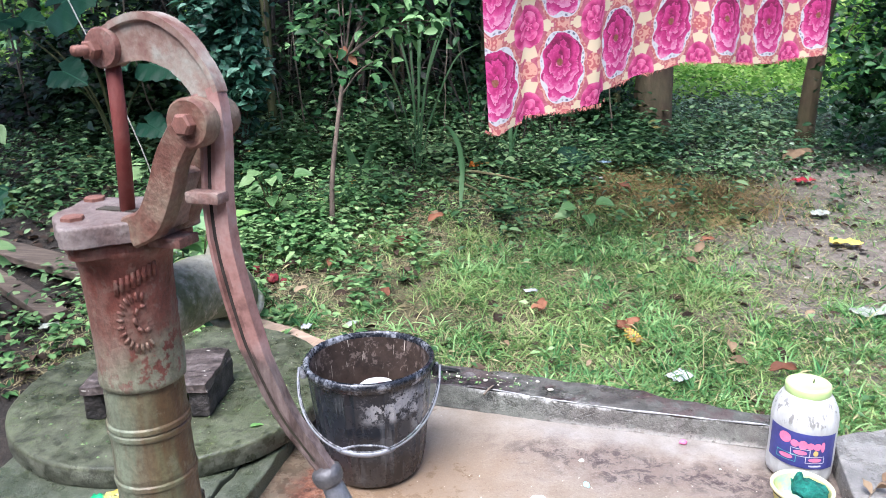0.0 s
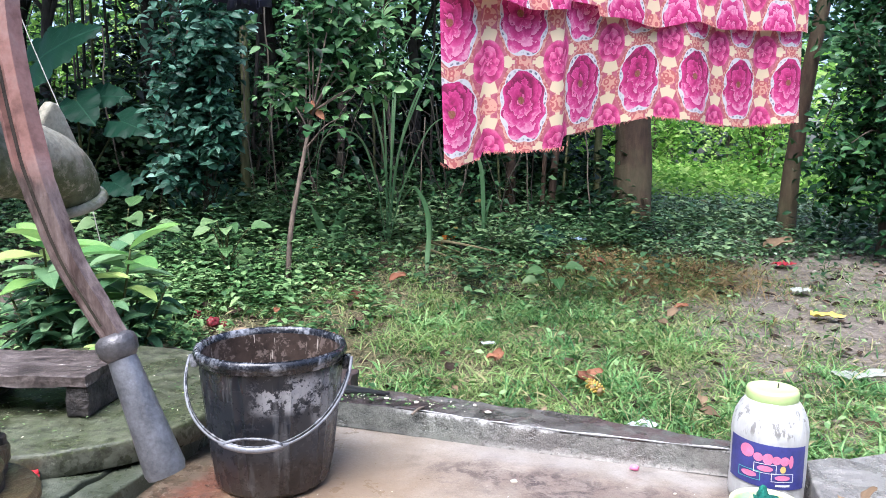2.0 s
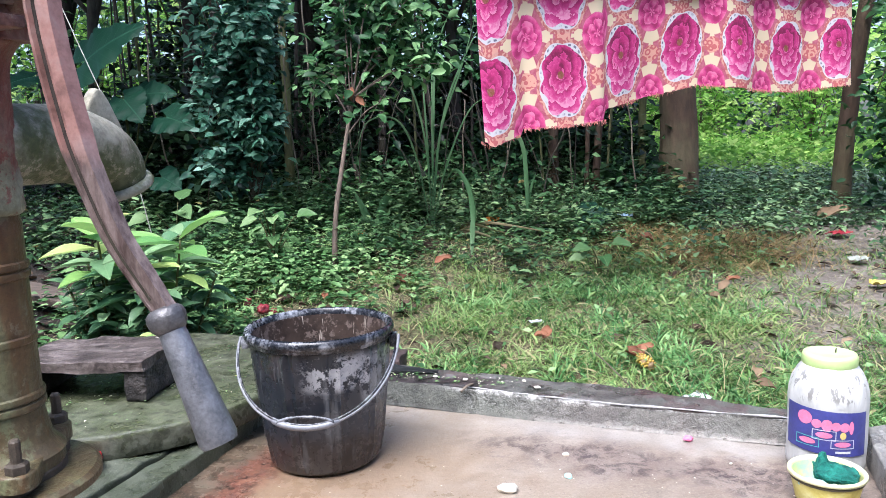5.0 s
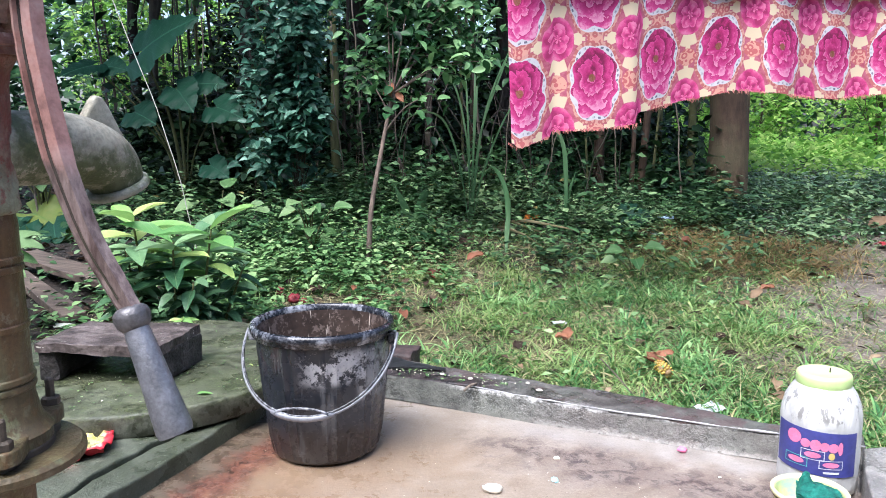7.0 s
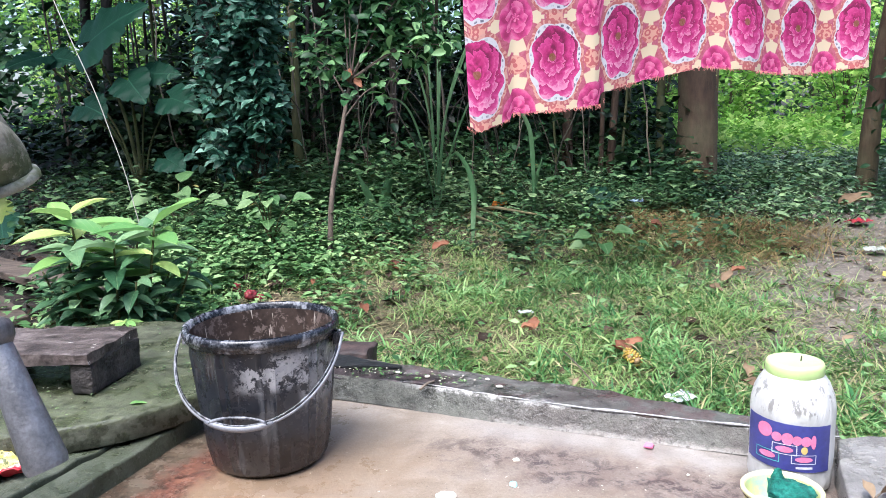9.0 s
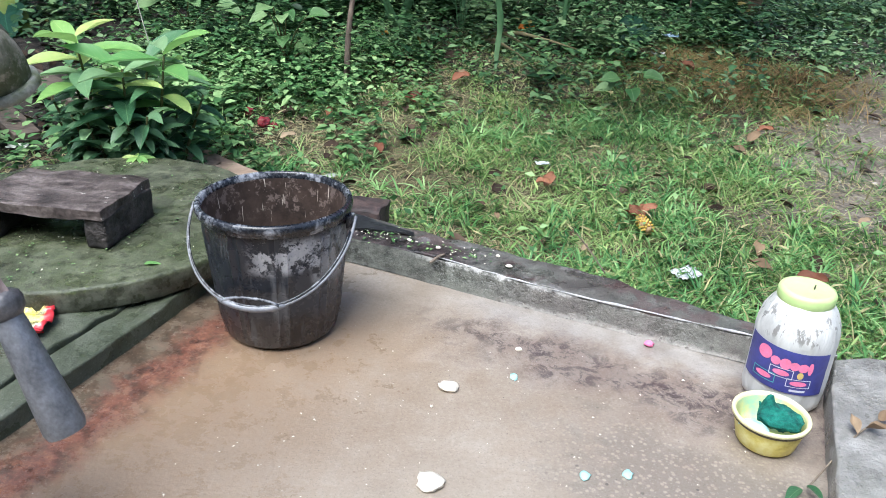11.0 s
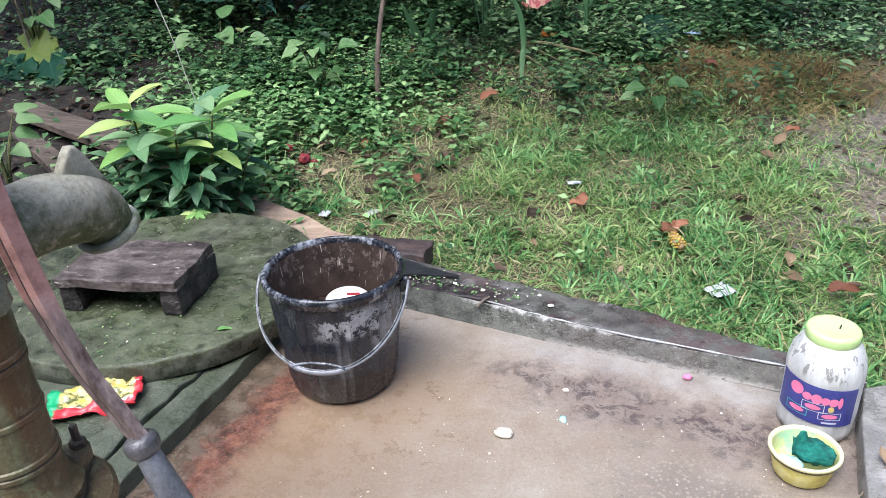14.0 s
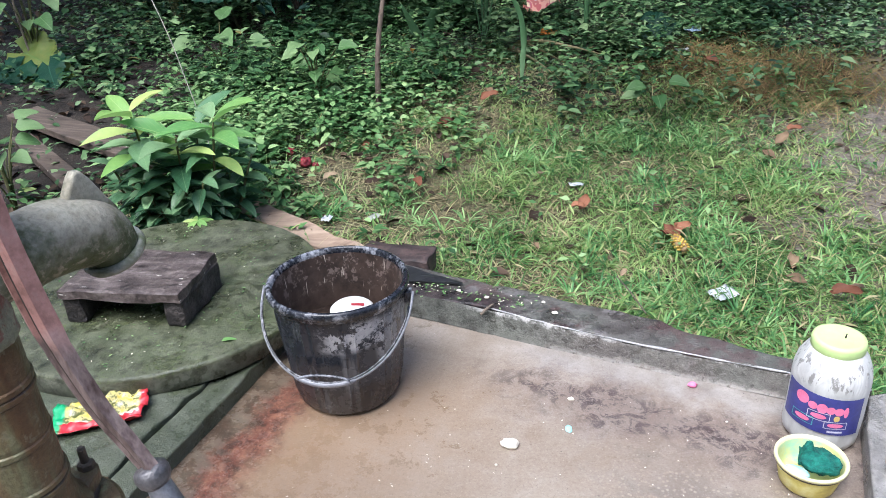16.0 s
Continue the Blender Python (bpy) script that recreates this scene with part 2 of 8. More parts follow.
def stack(*shapes):
    shapes = [s for s in shapes if len(s[0])]
    v = np.concatenate([s[0] for s in shapes])
    o = np.cumsum([0] + [len(s[0]) for s in shapes[:-1]])
    return v, np.concatenate([s[1] + k for s, k in zip(shapes, o)])


rng = np.random.default_rng(7)


def smooth_noise(x, y, scale, seed):
    """Cheap value noise over the plan, 0 to 1."""
    g = np.random.default_rng(seed).random((64, 64))
    u, v = x / scale + 20.3, y / scale + 11.7
    i, j = np.floor(u).astype(int), np.floor(v).astype(int)
    a, b = u - i, v - j
    a, b = a * a * (3 - 2 * a), b * b * (3 - 2 * b)
    i, j = i % 64, j % 64
    i2, j2 = (i + 1) % 64, (j + 1) % 64
    return (g[i, j] * (1 - a) + g[i2, j] * a) * (1 - b) + (g[i, j2] * (1 - a) + g[i2, j2] * a) * b


def ground_z(x, y):
    """Height of the soil: it falls towards the washing place and rises towards the wood."""
    x, y = np.asarray(x, float), np.asarray(y, float)
    yy = np.clip(y, 1.9, 6.0) + 2.2 * (1 - np.exp(-np.clip(y - 6.0, 0, 40) / 3.0))
    z = -0.313 - 0.0316 * np.clip(x, -4, 4) + 0.085 * yy
    z = z + 0.13 * np.exp(-(((x + 0.2) / 0.2) ** 2 + ((y - 2.1) / 0.16) ** 2))
    z = z + 0.05 * np.exp(-(((x + 0.75) / 0.5) ** 2 + ((y - 2.3) / 0.25) ** 2))
    near = np.exp(-(np.hypot(x, y - 4) / 9.0) ** 2)
    return z + near * (0.05 * (smooth_noise(x, y, 0.55, 3) - 0.5) + 0.03 * (smooth_noise(x, y, 0.17, 4) - 0.5))

# ---- materials ----
def slab_material():
    n = Nodes("washed_concrete")
    x, y, z = n.xyz(n.coords())
    big, mid, fine = n.noise(3.5, 8, 0.7), n.noise(18, 8, 0.75), n.noise(110, 5, 0.7)
    col = n.ramp(n.m("ADD", n.m("ADD", n.m("MULTIPLY", big, 0.4), n.m("MULTIPLY", mid, 0.35)), n.m("MULTIPLY", fine, 0.25)), (0.38, (0.19, 0.148, 0.108)), (0.5, (0.262, 0.216, 0.168)), (0.62, (0.335, 0.292, 0.242)))
    col = n.mix(n.m("MULTIPLY", n.step(n.m("ADD", y, n.m("MULTIPLY", mid, 0.3)), 1.5, 1.0), 0.5), col, (0.36, 0.325, 0.28))
    # rust-red stain where water runs along the side kerb
    side = n.m("ADD", x, n.m("MULTIPLY", y, -0.26))
    off = n.m("ADD", n.m("ADD", side, 0.78), n.m("ADD", n.m("MULTIPLY", n.m("SUBTRACT", n.noise(12, 6, 0.75), 0.5), 0.16), n.m("MULTIPLY", n.m("SUBTRACT", n.noise(60, 5, 0.75), 0.5), 0.07)))
    ends = n.m("MULTIPLY", n.step(y, 0.6, 0.9), n.step(y, 1.68, 1.5))
    ochre = n.m("MULTIPLY", n.step(off, 0.72, 0.12), ends)
    col = n.mix(n.m("MULTIPLY", ochre, 0.66), col, (0.27, 0.162, 0.082))
    run = n.m("MULTIPLY", n.step(off, 0.2, 0.09), ends)
    col = n.mix(n.m("MULTIPLY", run, 0.9), col, n.ramp(n.noise(34, 7, 0.8), (0.4, (0.05, 0.02, 0.015)), (0.5, (0.145, 0.052, 0.038)), (0.62, (0.25, 0.115, 0.072))))
    gouge = n.m("MULTIPLY", n.m("MULTIPLY", run, n.step(n.noise(20, 7, 0.8), 0.52, 0.6)), n.step(off, 0.0, 0.06))
    col = n.mix(n.m("MULTIPLY", gouge, 0.75), col, (0.028, 0.016, 0.013))
    col = n.mix(n.m("MULTIPLY", n.step(off, 0.1, 0.03), 0.85), col, n.ramp(mid, (0.4, (0.045, 0.038, 0.026)), (0.6, (0.14, 0.115, 0.08))))
    # dark slime streak beside the far kerb
    d = n.m("ADD", n.m("ADD", n.m("MULTIPLY", x, 0.33), y), n.m("MULTIPLY", n.m("SUBTRACT", n.noise(7, 4), 0.5), 0.35))
    across = n.m("ABSOLUTE", n.m("SUBTRACT", d, 1.645))
    wash = n.m("MULTIPLY", n.step(across, 0.17, 0.0), n.step(x, 0.0, 0.35))
    col = n.mix(n.m("MULTIPLY", wash, 0.5), col, (0.1, 0.074, 0.072))
    patchy = n.step(n.noise(26, 8, 0.8, None, 0.6), 0.46, 0.58)
    streak = n.m("MULTIPLY", n.m("MULTIPLY", n.step(across, 0.13, 0.0), patchy), n.step(x, 0.02, 0.25))
    col = n.mix(n.m("MULTIPLY", streak, 0.88), col, (0.05, 0.036, 0.036))
    # worn patch of bared grit towards the open end
    worn = n.m("MULTIPLY", n.step(n.m("ADD", x, n.m("MULTIPLY", n.m("SUBTRACT", mid, 0.5), 0.5)), 0.28, 0.5), n.step(n.m("ADD", d, n.m("MULTIPLY", mid, 0.1)), 1.62, 1.5))
    pebbled = n.step(n.voronoi(105), 0.22, 0.42)
    col = n.mix(n.m("MULTIPLY", worn, n.m("MULTIPLY", pebbled, 0.65)), col, (0.13, 0.11, 0.092))
    dots = n.m("MULTIPLY", n.step(n.voronoi(46), 0.17, 0.1), n.m("MULTIPLY", worn, n.step(n.noise(9, 3), 0.46, 0.56)))
    col = n.mix(n.m("MULTIPLY", dots, 0.75), col, (0.055, 0.046, 0.042))
    line = n.m("ADD", n.m("MULTIPLY", x, 0.31), y)
    band = n.m("MULTIPLY", n.step(n.m("ADD", line, n.m("MULTIPLY", n.m("SUBTRACT", mid, 0.5), 0.12)), 1.68, 1.76), n.step(x, 0.05, 0.3))
    col = n.mix(n.m("MULTIPLY", band, 0.55), col, n.ramp(mid, (0.4, (0.22, 0.205, 0.19)), (0.6, (0.34, 0.325, 0.31))))
    specks = n.step(n.voronoi(60), 0.10, 0.05)
    specks = n.m("MULTIPLY", specks, n.step(n.noise(4, 3), 0.52, 0.62))
    col = n.mix(n.m("MULTIPLY", specks, 0.8), col, (0.05, 0.045, 0.04))
    grain = n.noise(260, 3, 0.7)
    col = n.mix(n.m("MULTIPLY", n.step(grain, 0.55, 0.68), 0.35), col, (0.09, 0.07, 0.055))
    col = n.mix(n.m("MULTIPLY", n.step(grain, 0.42, 0.32), 0.3), col, (0.42, 0.38, 0.33))
    chips = n.m("MULTIPLY", n.step(n.voronoi(38), 0.055, 0.035), n.step(n.noise(6, 3), 0.5, 0.6))
    col = n.mix(chips, col, (0.7, 0.68, 0.62))
    rough = n.m("SUBTRACT", n.m("MULTIPLY_ADD", n.step(mid, 0.35, 0.65), 0.35, 0.3), n.m("MULTIPLY", ochre, 0.16))
    # standing water where the run meets the bucket
    film = n.m("MULTIPLY", n.step(n.m("ADD", side, n.m("MULTIPLY", mid, 0.25)), -0.36, -0.42), n.m("MULTIPLY", n.step(y, 1.08, 1.2), n.step(n.noise(14, 5, 0.7), 0.5, 0.54)))
    rough = n.m("MULTIPLY", rough, n.m("MULTIPLY_ADD", film, -0.85, 1.0))
    return n.done(col, rough, n.m("ADD", n.m("MULTIPLY", mid, 0.6), n.m("MULTIPLY", fine, 0.5)), 0.35, 0.004)


def kerb_material(name, dark, mid, pale, moss, lift):
    n = Nodes(name)
    x, y, z = n.xyz(n.coords())
    big, mids, fine = n.noise(4, 7, 0.72), n.noise(24, 7, 0.72), n.noise(140, 4, 0.65)
    col = n.ramp(n.m("ADD", n.m("MULTIPLY", big, 0.55), n.m("MULTIPLY", mids, 0.45)), (0.4, dark), (0.51, mid), (0.62, pale))
    col = n.mix(n.m("MULTIPLY", n.step(n.noise(4, 4), 0.45, 0.62), lift), col, moss)
    if name == "kerb_concrete":
        col = n.mix(n.m("MULTIPLY", n.step(n.noise(9, 6, 0.7), 0.5, 0.58), 0.6), col, (0.075, 0.04, 0.04))
        col = n.mix(n.m("MULTIPLY", n.step(n.noise(13, 6, 0.7), 0.56, 0.62), 0.7), col, (0.17, 0.16, 0.155))
        soot = n.m("MULTIPLY", n.step(n.m("ADD", x, n.m("MULTIPLY", n.m("SUBTRACT", mids, 0.5), 0.5)), 0.3, 0.12), n.step(n.m("ADD", n.m("MULTIPLY", x, 0.33), y), 1.93, 1.86))
        col = n.mix(n.m("MULTIPLY", soot, 0.85), col, n.ramp(mids, (0.42, (0.008, 0.007, 0.008)), (0.6, (0.045, 0.03, 0.032))))
    if lift > 0.49 and name != "mossy_concrete":
        algae = n.m("MULTIPLY", n.step(n.m("ADD", x, n.m("MULTIPLY", n.m("SUBTRACT", mids, 0.5), 0.6)), 0.42, 0.1), 0.6)
        col = n.mix(algae, col, n_mid(dark, moss))
    if name == "kerb_render":
        foot = n.step(n.m("ADD", z, n.m("MULTIPLY", n.m("SUBTRACT", mids, 0.5), 0.07)), 0.014, 0.0)
        col = n.mix(foot, col, n.ramp(mids, (0.4, (0.2, 0.18, 0.16)), (0.6, (0.42, 0.4, 0.37))))
        damp = n.step(n.m("ADD", x, n.m("MULTIPLY", n.m("SUBTRACT", n.noise(8, 6, 0.75), 0.5), 0.5)), 0.4, 0.1)
        col = n.mix(n.m("MULTIPLY", damp, 0.85), col, n.ramp(mids, (0.4, (0.022, 0.024, 0.018)), (0.6, (0.1, 0.105, 0.085))))
        crest = n.m("MULTIPLY", n.step(n.m("ADD", z, n.m("MULTIPLY", n.m("SUBTRACT", mids, 0.5), 0.03)), 0.041, 0.049), n.step(n.noise(17, 5, 0.7), 0.4, 0.5))
        col = n.mix(n.m("MULTIPLY", crest, n.step(x, 0.0, 0.15)), col, (0.42, 0.41, 0.39))
    n_spots = n.step(n.voronoi(55), 0.09, 0.05)
    col = n.mix(n.m("MULTIPLY", n.m("MULTIPLY", n_spots, n.step(n.noise(7, 2), 0.55, 0.65)), 0.7), col, (0.45, 0.44, 0.4))
    if name == "mossy_concrete":
        # crumbs of moss and grey scuffs on the damp top
        crumbs = n.m("MULTIPLY", n.step(n.noise(95, 4, 0.7), 0.57, 0.62), n.step(n.noise(5, 3), 0.4, 0.55))
        col = n.mix(n.m("MULTIPLY", crumbs, 0.7), col, (0.085, 0.11, 0.036))
        dirt = n.step(n.noise(33, 6, 0.75), 0.53, 0.6)
        col = n.mix(n.m("MULTIPLY", dirt, 0.6), col, (0.02, 0.021, 0.012))
        scuff = n.m("MULTIPLY", n.step(n.noise(46, 7, 0.8), 0.56, 0.66), n.step(n.noise(4, 3), 0.45, 0.62))
        col = n.mix(n.m("MULTIPLY", scuff, 0.5), col, (0.17, 0.172, 0.12))
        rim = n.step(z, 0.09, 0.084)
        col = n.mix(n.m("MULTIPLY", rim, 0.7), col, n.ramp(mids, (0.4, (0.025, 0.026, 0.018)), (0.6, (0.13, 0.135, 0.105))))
    pits = n.m("MULTIPLY", n.step(n.noise(75, 5, 0.75), 0.56, 0.66), 0.55)
    col = n.mix(pits, col, tuple(c * 0.35 for c in dark))
    grit = n.m("MULTIPLY", n.step(n.noise(210, 3, 0.7), 0.6, 0.7), 0.4)
    col = n.mix(grit, col, pale)
    wet = n.step(n.noise(6, 5, 0.65), 0.42, 0.6)
    return n.done(col, n.m("MULTIPLY_ADD", wet, 0.45, 0.24), n.m("ADD", n.m("MULTIPLY", mids, 0.8), n.m("MULTIPLY", fine, 0.6)), 0.7, 0.006, spec=0.45)


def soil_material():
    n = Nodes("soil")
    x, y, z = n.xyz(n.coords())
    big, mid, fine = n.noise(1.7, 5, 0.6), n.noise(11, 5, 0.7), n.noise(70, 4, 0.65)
    # near-black base ramp: shade of wood and plants is put into the colour
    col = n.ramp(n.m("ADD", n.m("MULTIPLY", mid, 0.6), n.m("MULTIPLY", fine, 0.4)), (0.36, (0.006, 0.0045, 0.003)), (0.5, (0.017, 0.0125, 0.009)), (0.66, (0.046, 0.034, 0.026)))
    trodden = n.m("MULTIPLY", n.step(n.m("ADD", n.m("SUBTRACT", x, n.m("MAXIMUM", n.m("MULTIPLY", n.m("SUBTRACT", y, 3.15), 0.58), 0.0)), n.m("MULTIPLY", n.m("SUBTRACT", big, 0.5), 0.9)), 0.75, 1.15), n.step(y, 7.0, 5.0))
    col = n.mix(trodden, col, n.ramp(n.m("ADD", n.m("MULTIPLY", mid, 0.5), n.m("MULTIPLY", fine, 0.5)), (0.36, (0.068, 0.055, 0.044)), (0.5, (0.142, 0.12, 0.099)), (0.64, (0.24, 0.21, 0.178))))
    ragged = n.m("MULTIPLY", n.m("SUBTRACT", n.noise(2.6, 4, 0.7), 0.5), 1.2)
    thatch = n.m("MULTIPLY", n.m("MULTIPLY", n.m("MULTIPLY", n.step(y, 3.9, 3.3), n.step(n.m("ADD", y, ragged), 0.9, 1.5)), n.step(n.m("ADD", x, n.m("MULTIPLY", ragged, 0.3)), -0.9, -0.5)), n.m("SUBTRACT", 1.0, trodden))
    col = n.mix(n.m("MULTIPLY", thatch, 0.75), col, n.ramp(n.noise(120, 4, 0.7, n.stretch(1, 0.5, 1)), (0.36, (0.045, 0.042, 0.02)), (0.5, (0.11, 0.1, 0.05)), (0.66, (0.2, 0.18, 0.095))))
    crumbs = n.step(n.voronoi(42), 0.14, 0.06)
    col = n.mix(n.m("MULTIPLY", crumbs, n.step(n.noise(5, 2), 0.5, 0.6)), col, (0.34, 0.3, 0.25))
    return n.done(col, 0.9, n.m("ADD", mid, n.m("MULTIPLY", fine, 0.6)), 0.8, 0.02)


def iron_material(name, rust, paint, bare, wear, rough=(0.45, 0.75), foot=None, grime=0.4, bump=0.8, run=1.0, faded=None, low=None):
    """Cast iron: rust-red paint, pale green-grey remnants and dark worn metal."""
    n = Nodes(name)
    v = n.stretch(1, 1, run)
    big, mid, fine = n.noise(8, 5, 0.65, v), n.noise(30, 5, 0.65, v), n.noise(160, 3, 0.6)
    f = n.m("ADD", n.m("MULTIPLY", big, 0.6), n.m("MULTIPLY", mid, 0.4))
    col = n.ramp(f, (0.38, bare), (0.47, rust), (0.54, n_mid(rust, paint)), (0.61, paint))
    col = n.mix(n.m("MULTIPLY", n.step(mid, 0.56, 0.7), wear), col, bare)
    if faded:
        # old pale paint left on one side of the casting
        x = n.xyz(n.coords())[0]
        old = n.step(n.m("ADD", x, n.m("MULTIPLY", n.m("SUBTRACT", big, 0.5), 0.12)), faded[0], faded[1])
        col = n.mix(n.m("MULTIPLY", old, 0.65), col, n.ramp(mid, (0.4, n_mid(rust, faded[2])), (0.56, faded[2])))
    if low:
        # lower end in its own tone: pale crust on the upper barrel, brown at the foot, darker green under the spout
        z = n.xyz(n.coords())[2]
        crust = n.m("MULTIPLY", n.step(n.m("ADD", z, n.m("MULTIPLY", n.m("SUBTRACT", big, 0.5), 0.2)), low[0], low[1]), n.step(n.noise(55, 5, 0.7), 0.42, 0.5))
        col = n.mix(n.m("MULTIPLY", crust, 0.85), col, n.ramp(mid, (0.4, n_mid(low[2], (0.05, 0.06, 0.03))), (0.58, low[2])))
    if foot:
        # the lower end, polished dark by use
        z = n.xyz(n.coords())[2]
        worn = n.step(n.m("ADD", z, n.m("MULTIPLY", n.m("SUBTRACT", mid, 0.5), 0.08)), 0.645, 0.605)
        drawn = n.noise(42, 5, 0.7, n.stretch(1, 1, 0.22))
        col = n.mix(n.m("MULTIPLY", worn, 0.9), col, n.ramp(drawn, (0.38, foot[0]), (0.52, n_mid(foot[0], foot[1])), (0.64, foot[1])))
    col = n.mix(n.m("MULTIPLY", n.step(fine, 0.42, 0.62), grime), col, (0.025, 0.018, 0.014))
    scale_spots = n.m("MULTIPLY", n.step(n.noise(60, 4, 0.7), 0.58, 0.64), grime * 1.2)
    col = n.mix(scale_spots, col, n_mid(paint, (0.3, 0.26, 0.2)))
    return n.done(col, n.m("MULTIPLY_ADD", mid, rough[1] - rough[0], rough[0]), n.m("ADD", mid, n.m("MULTIPLY", fine, 0.7)), bump, 0.004, metal=0.1, spec=0.3)


def n_mid(a, b):
    return tuple((p + q) / 2 for p, q in zip(a, b))


def wood_material(name, dark, mid, pale, stretch=(3, 30, 30), rough=0.75):
    n = Nodes(name)
    grain = n.noise(2.2, 6, 0.65, n.stretch(*stretch), 0.6)
    big, fine = n.noise(6, 4), n.noise(110, 3)
    col = n.ramp(n.m("ADD", n.m("MULTIPLY", grain, 0.65), n.m("MULTIPLY", big, 0.35)), (0.34, dark), (0.5, mid), (0.68, pale))
    chips = n.m("MULTIPLY", n.step(n.voronoi(34), 0.16, 0.1), n.step(n.noise(9, 2), 0.56, 0.62))
    col = n.mix(n.m("MULTIPLY", chips, 0.7), col, n_mid(pale, (0.7, 0.68, 0.62)))
    return n.done(col, rough, n.m("ADD", grain, n.m("MULTIPLY", fine, 0.4)), 0.6, 0.004)


def bark_material(name, dark, mid, pale, moss=0.0, ring=0.0):
    n = Nodes(name)
    v = n.stretch(1, 1, 0.25)
    rid, big, fine = n.noise(26, 5, 0.7, v), n.noise(2.5, 4), n.noise(90, 4)
    col = n.ramp(n.m("ADD", n.m("MULTIPLY", rid, 0.6), n.m("MULTIPLY", big, 0.4)), (0.34, dark), (0.5, mid), (0.68, pale))
    if moss:
        col = n.mix(n.m("MULTIPLY", n.step(big, 0.45, 0.65), moss), col, (0.09, 0.12, 0.05))
    if ring:
        # leaf scars round the stem
        z = n.m("ADD", n.m("DIVIDE", n.xyz(n.coords())[2], ring), n.m("MULTIPLY", n.object_random(), 3.0))
        scar = n.step(n.m("ABSOLUTE", n.m("SUBTRACT", n.m("FRACT", z), 0.5)), 0.07, 0.04)
        col = n.mix(n.m("MULTIPLY", scar, n.step(rid, 0.3, 0.45)), col, (0.2, 0.18, 0.14))
    return n.done(col, 0.85, n.m("ADD", rid, n.m("MULTIPLY", fine, 0.4)), 0.8, 0.01)


def plain(name, color, rough=0.5, vary=0.25, scale=25.0, metal=0.0, strength=0.15, thin=0.0):
    n = Nodes(name)
    f = n.m("ADD", n.m("MULTIPLY", n.noise(scale, 4), 0.6), n.m("MULTIPLY", n.noise(scale * 6, 3), 0.4))
    col = n.ramp(f, (0.35, tuple(c * (1 - vary) for c in color)), (0.65, tuple(min(1, c * (1 + vary * 0.5)) for c in color)))
    return n.done(col, n.m("MULTIPLY_ADD", n.noise(scale * 2, 3), 0.25, rough - 0.12), n.noise(scale * 5, 3), strength, 0.002, metal, thin)


def bucket_material(name, inside=False):
    n = Nodes(name)
    x, y, z = n.xyz(n.coords())
    big, mid, fine = n.noise(7, 4), n.noise(28, 5, 0.7), n.noise(110, 3)
    streak = n.noise(30, 4, 0.7, n.stretch(1, 1, 0.09))
    if inside:
        col = n.ramp(mid, (0.3, (0.016, 0.011, 0.009)), (0.6, (0.05, 0.034, 0.027)))
        lime = n.m("MULTIPLY", n.step(n.noise(42, 5, 0.75), 0.52, 0.57), n.step(z, 0.17, 0.21))
        col = n.mix(n.m("MULTIPLY", lime, 0.7), col, (0.16, 0.125, 0.11))
        drops = n.m("MULTIPLY", n.step(n.noise(190, 2, 0.5, n.stretch(1, 1, 0.03)), 0.68, 0.72), n.step(z, 0.14, 0.2))
        col = n.mix(drops, col, (0.42, 0.38, 0.33))
        return n.done(col, 0.5, fine, 0.2, 0.002, spec=0.25)
    col = n.ramp(big, (0.35, (0.008, 0.01, 0.0145)), (0.65, (0.024, 0.028, 0.038)))
    low = n.step(n.m("ADD", z, n.m("MULTIPLY", mid, 0.05)), 0.12, 0.08)
    col = n.mix(n.m("MULTIPLY", low, 0.8), col, n.ramp(mid, (0.35, (0.012, 0.008, 0.007)), (0.65, (0.045, 0.034, 0.03))))
    col = n.mix(n.m("MULTIPLY", n.step(streak, 0.56, 0.68), 0.3), col, (0.21, 0.215, 0.225))
    # flaked pale paint, placed to fit the view on the side that faces the camera
    band = n.m("MULTIPLY", n.step(z, 0.165, 0.185), n.step(z, 0.25, 0.225))
    patch = n.m("MULTIPLY", band, n.step(n.m("ADD", n.noise(38, 6, 0.8), n.m("MULTIPLY", n.noise(8, 2), 0.5)), 0.78, 0.82))
    face = n.m("MULTIPLY", n.step(x, -0.2, -0.15), n.step(y, 1.53, 1.45))
    col = n.mix(n.m("MULTIPLY", patch, n.m("MULTIPLY", face, 0.8)), col, (0.42, 0.42, 0.44))
    big_patch = n.m("MULTIPLY", n.m("MULTIPLY", n.step(x, -0.09, -0.08), n.step(x, 0.0, -0.01)), n.m("MULTIPLY", n.step(z, 0.11, 0.16), n.step(z, 0.245, 0.225)))
    big_patch = n.m("MULTIPLY", big_patch, n.m("MULTIPLY", n.step(n.noise(36, 6, 0.8), 0.56, 0.5), n.step(y, 1.55, 1.53)))
    col = n.mix(n.m("MULTIPLY", big_patch, 0.7), col, (0.27, 0.275, 0.295))
    return n.done(col, n.m("MULTIPLY_ADD", mid, 0.3, 0.12), n.m("ADD", n.m("MULTIPLY", streak, 0.4), fine), 0.1, 0.0015, spec=0.55)


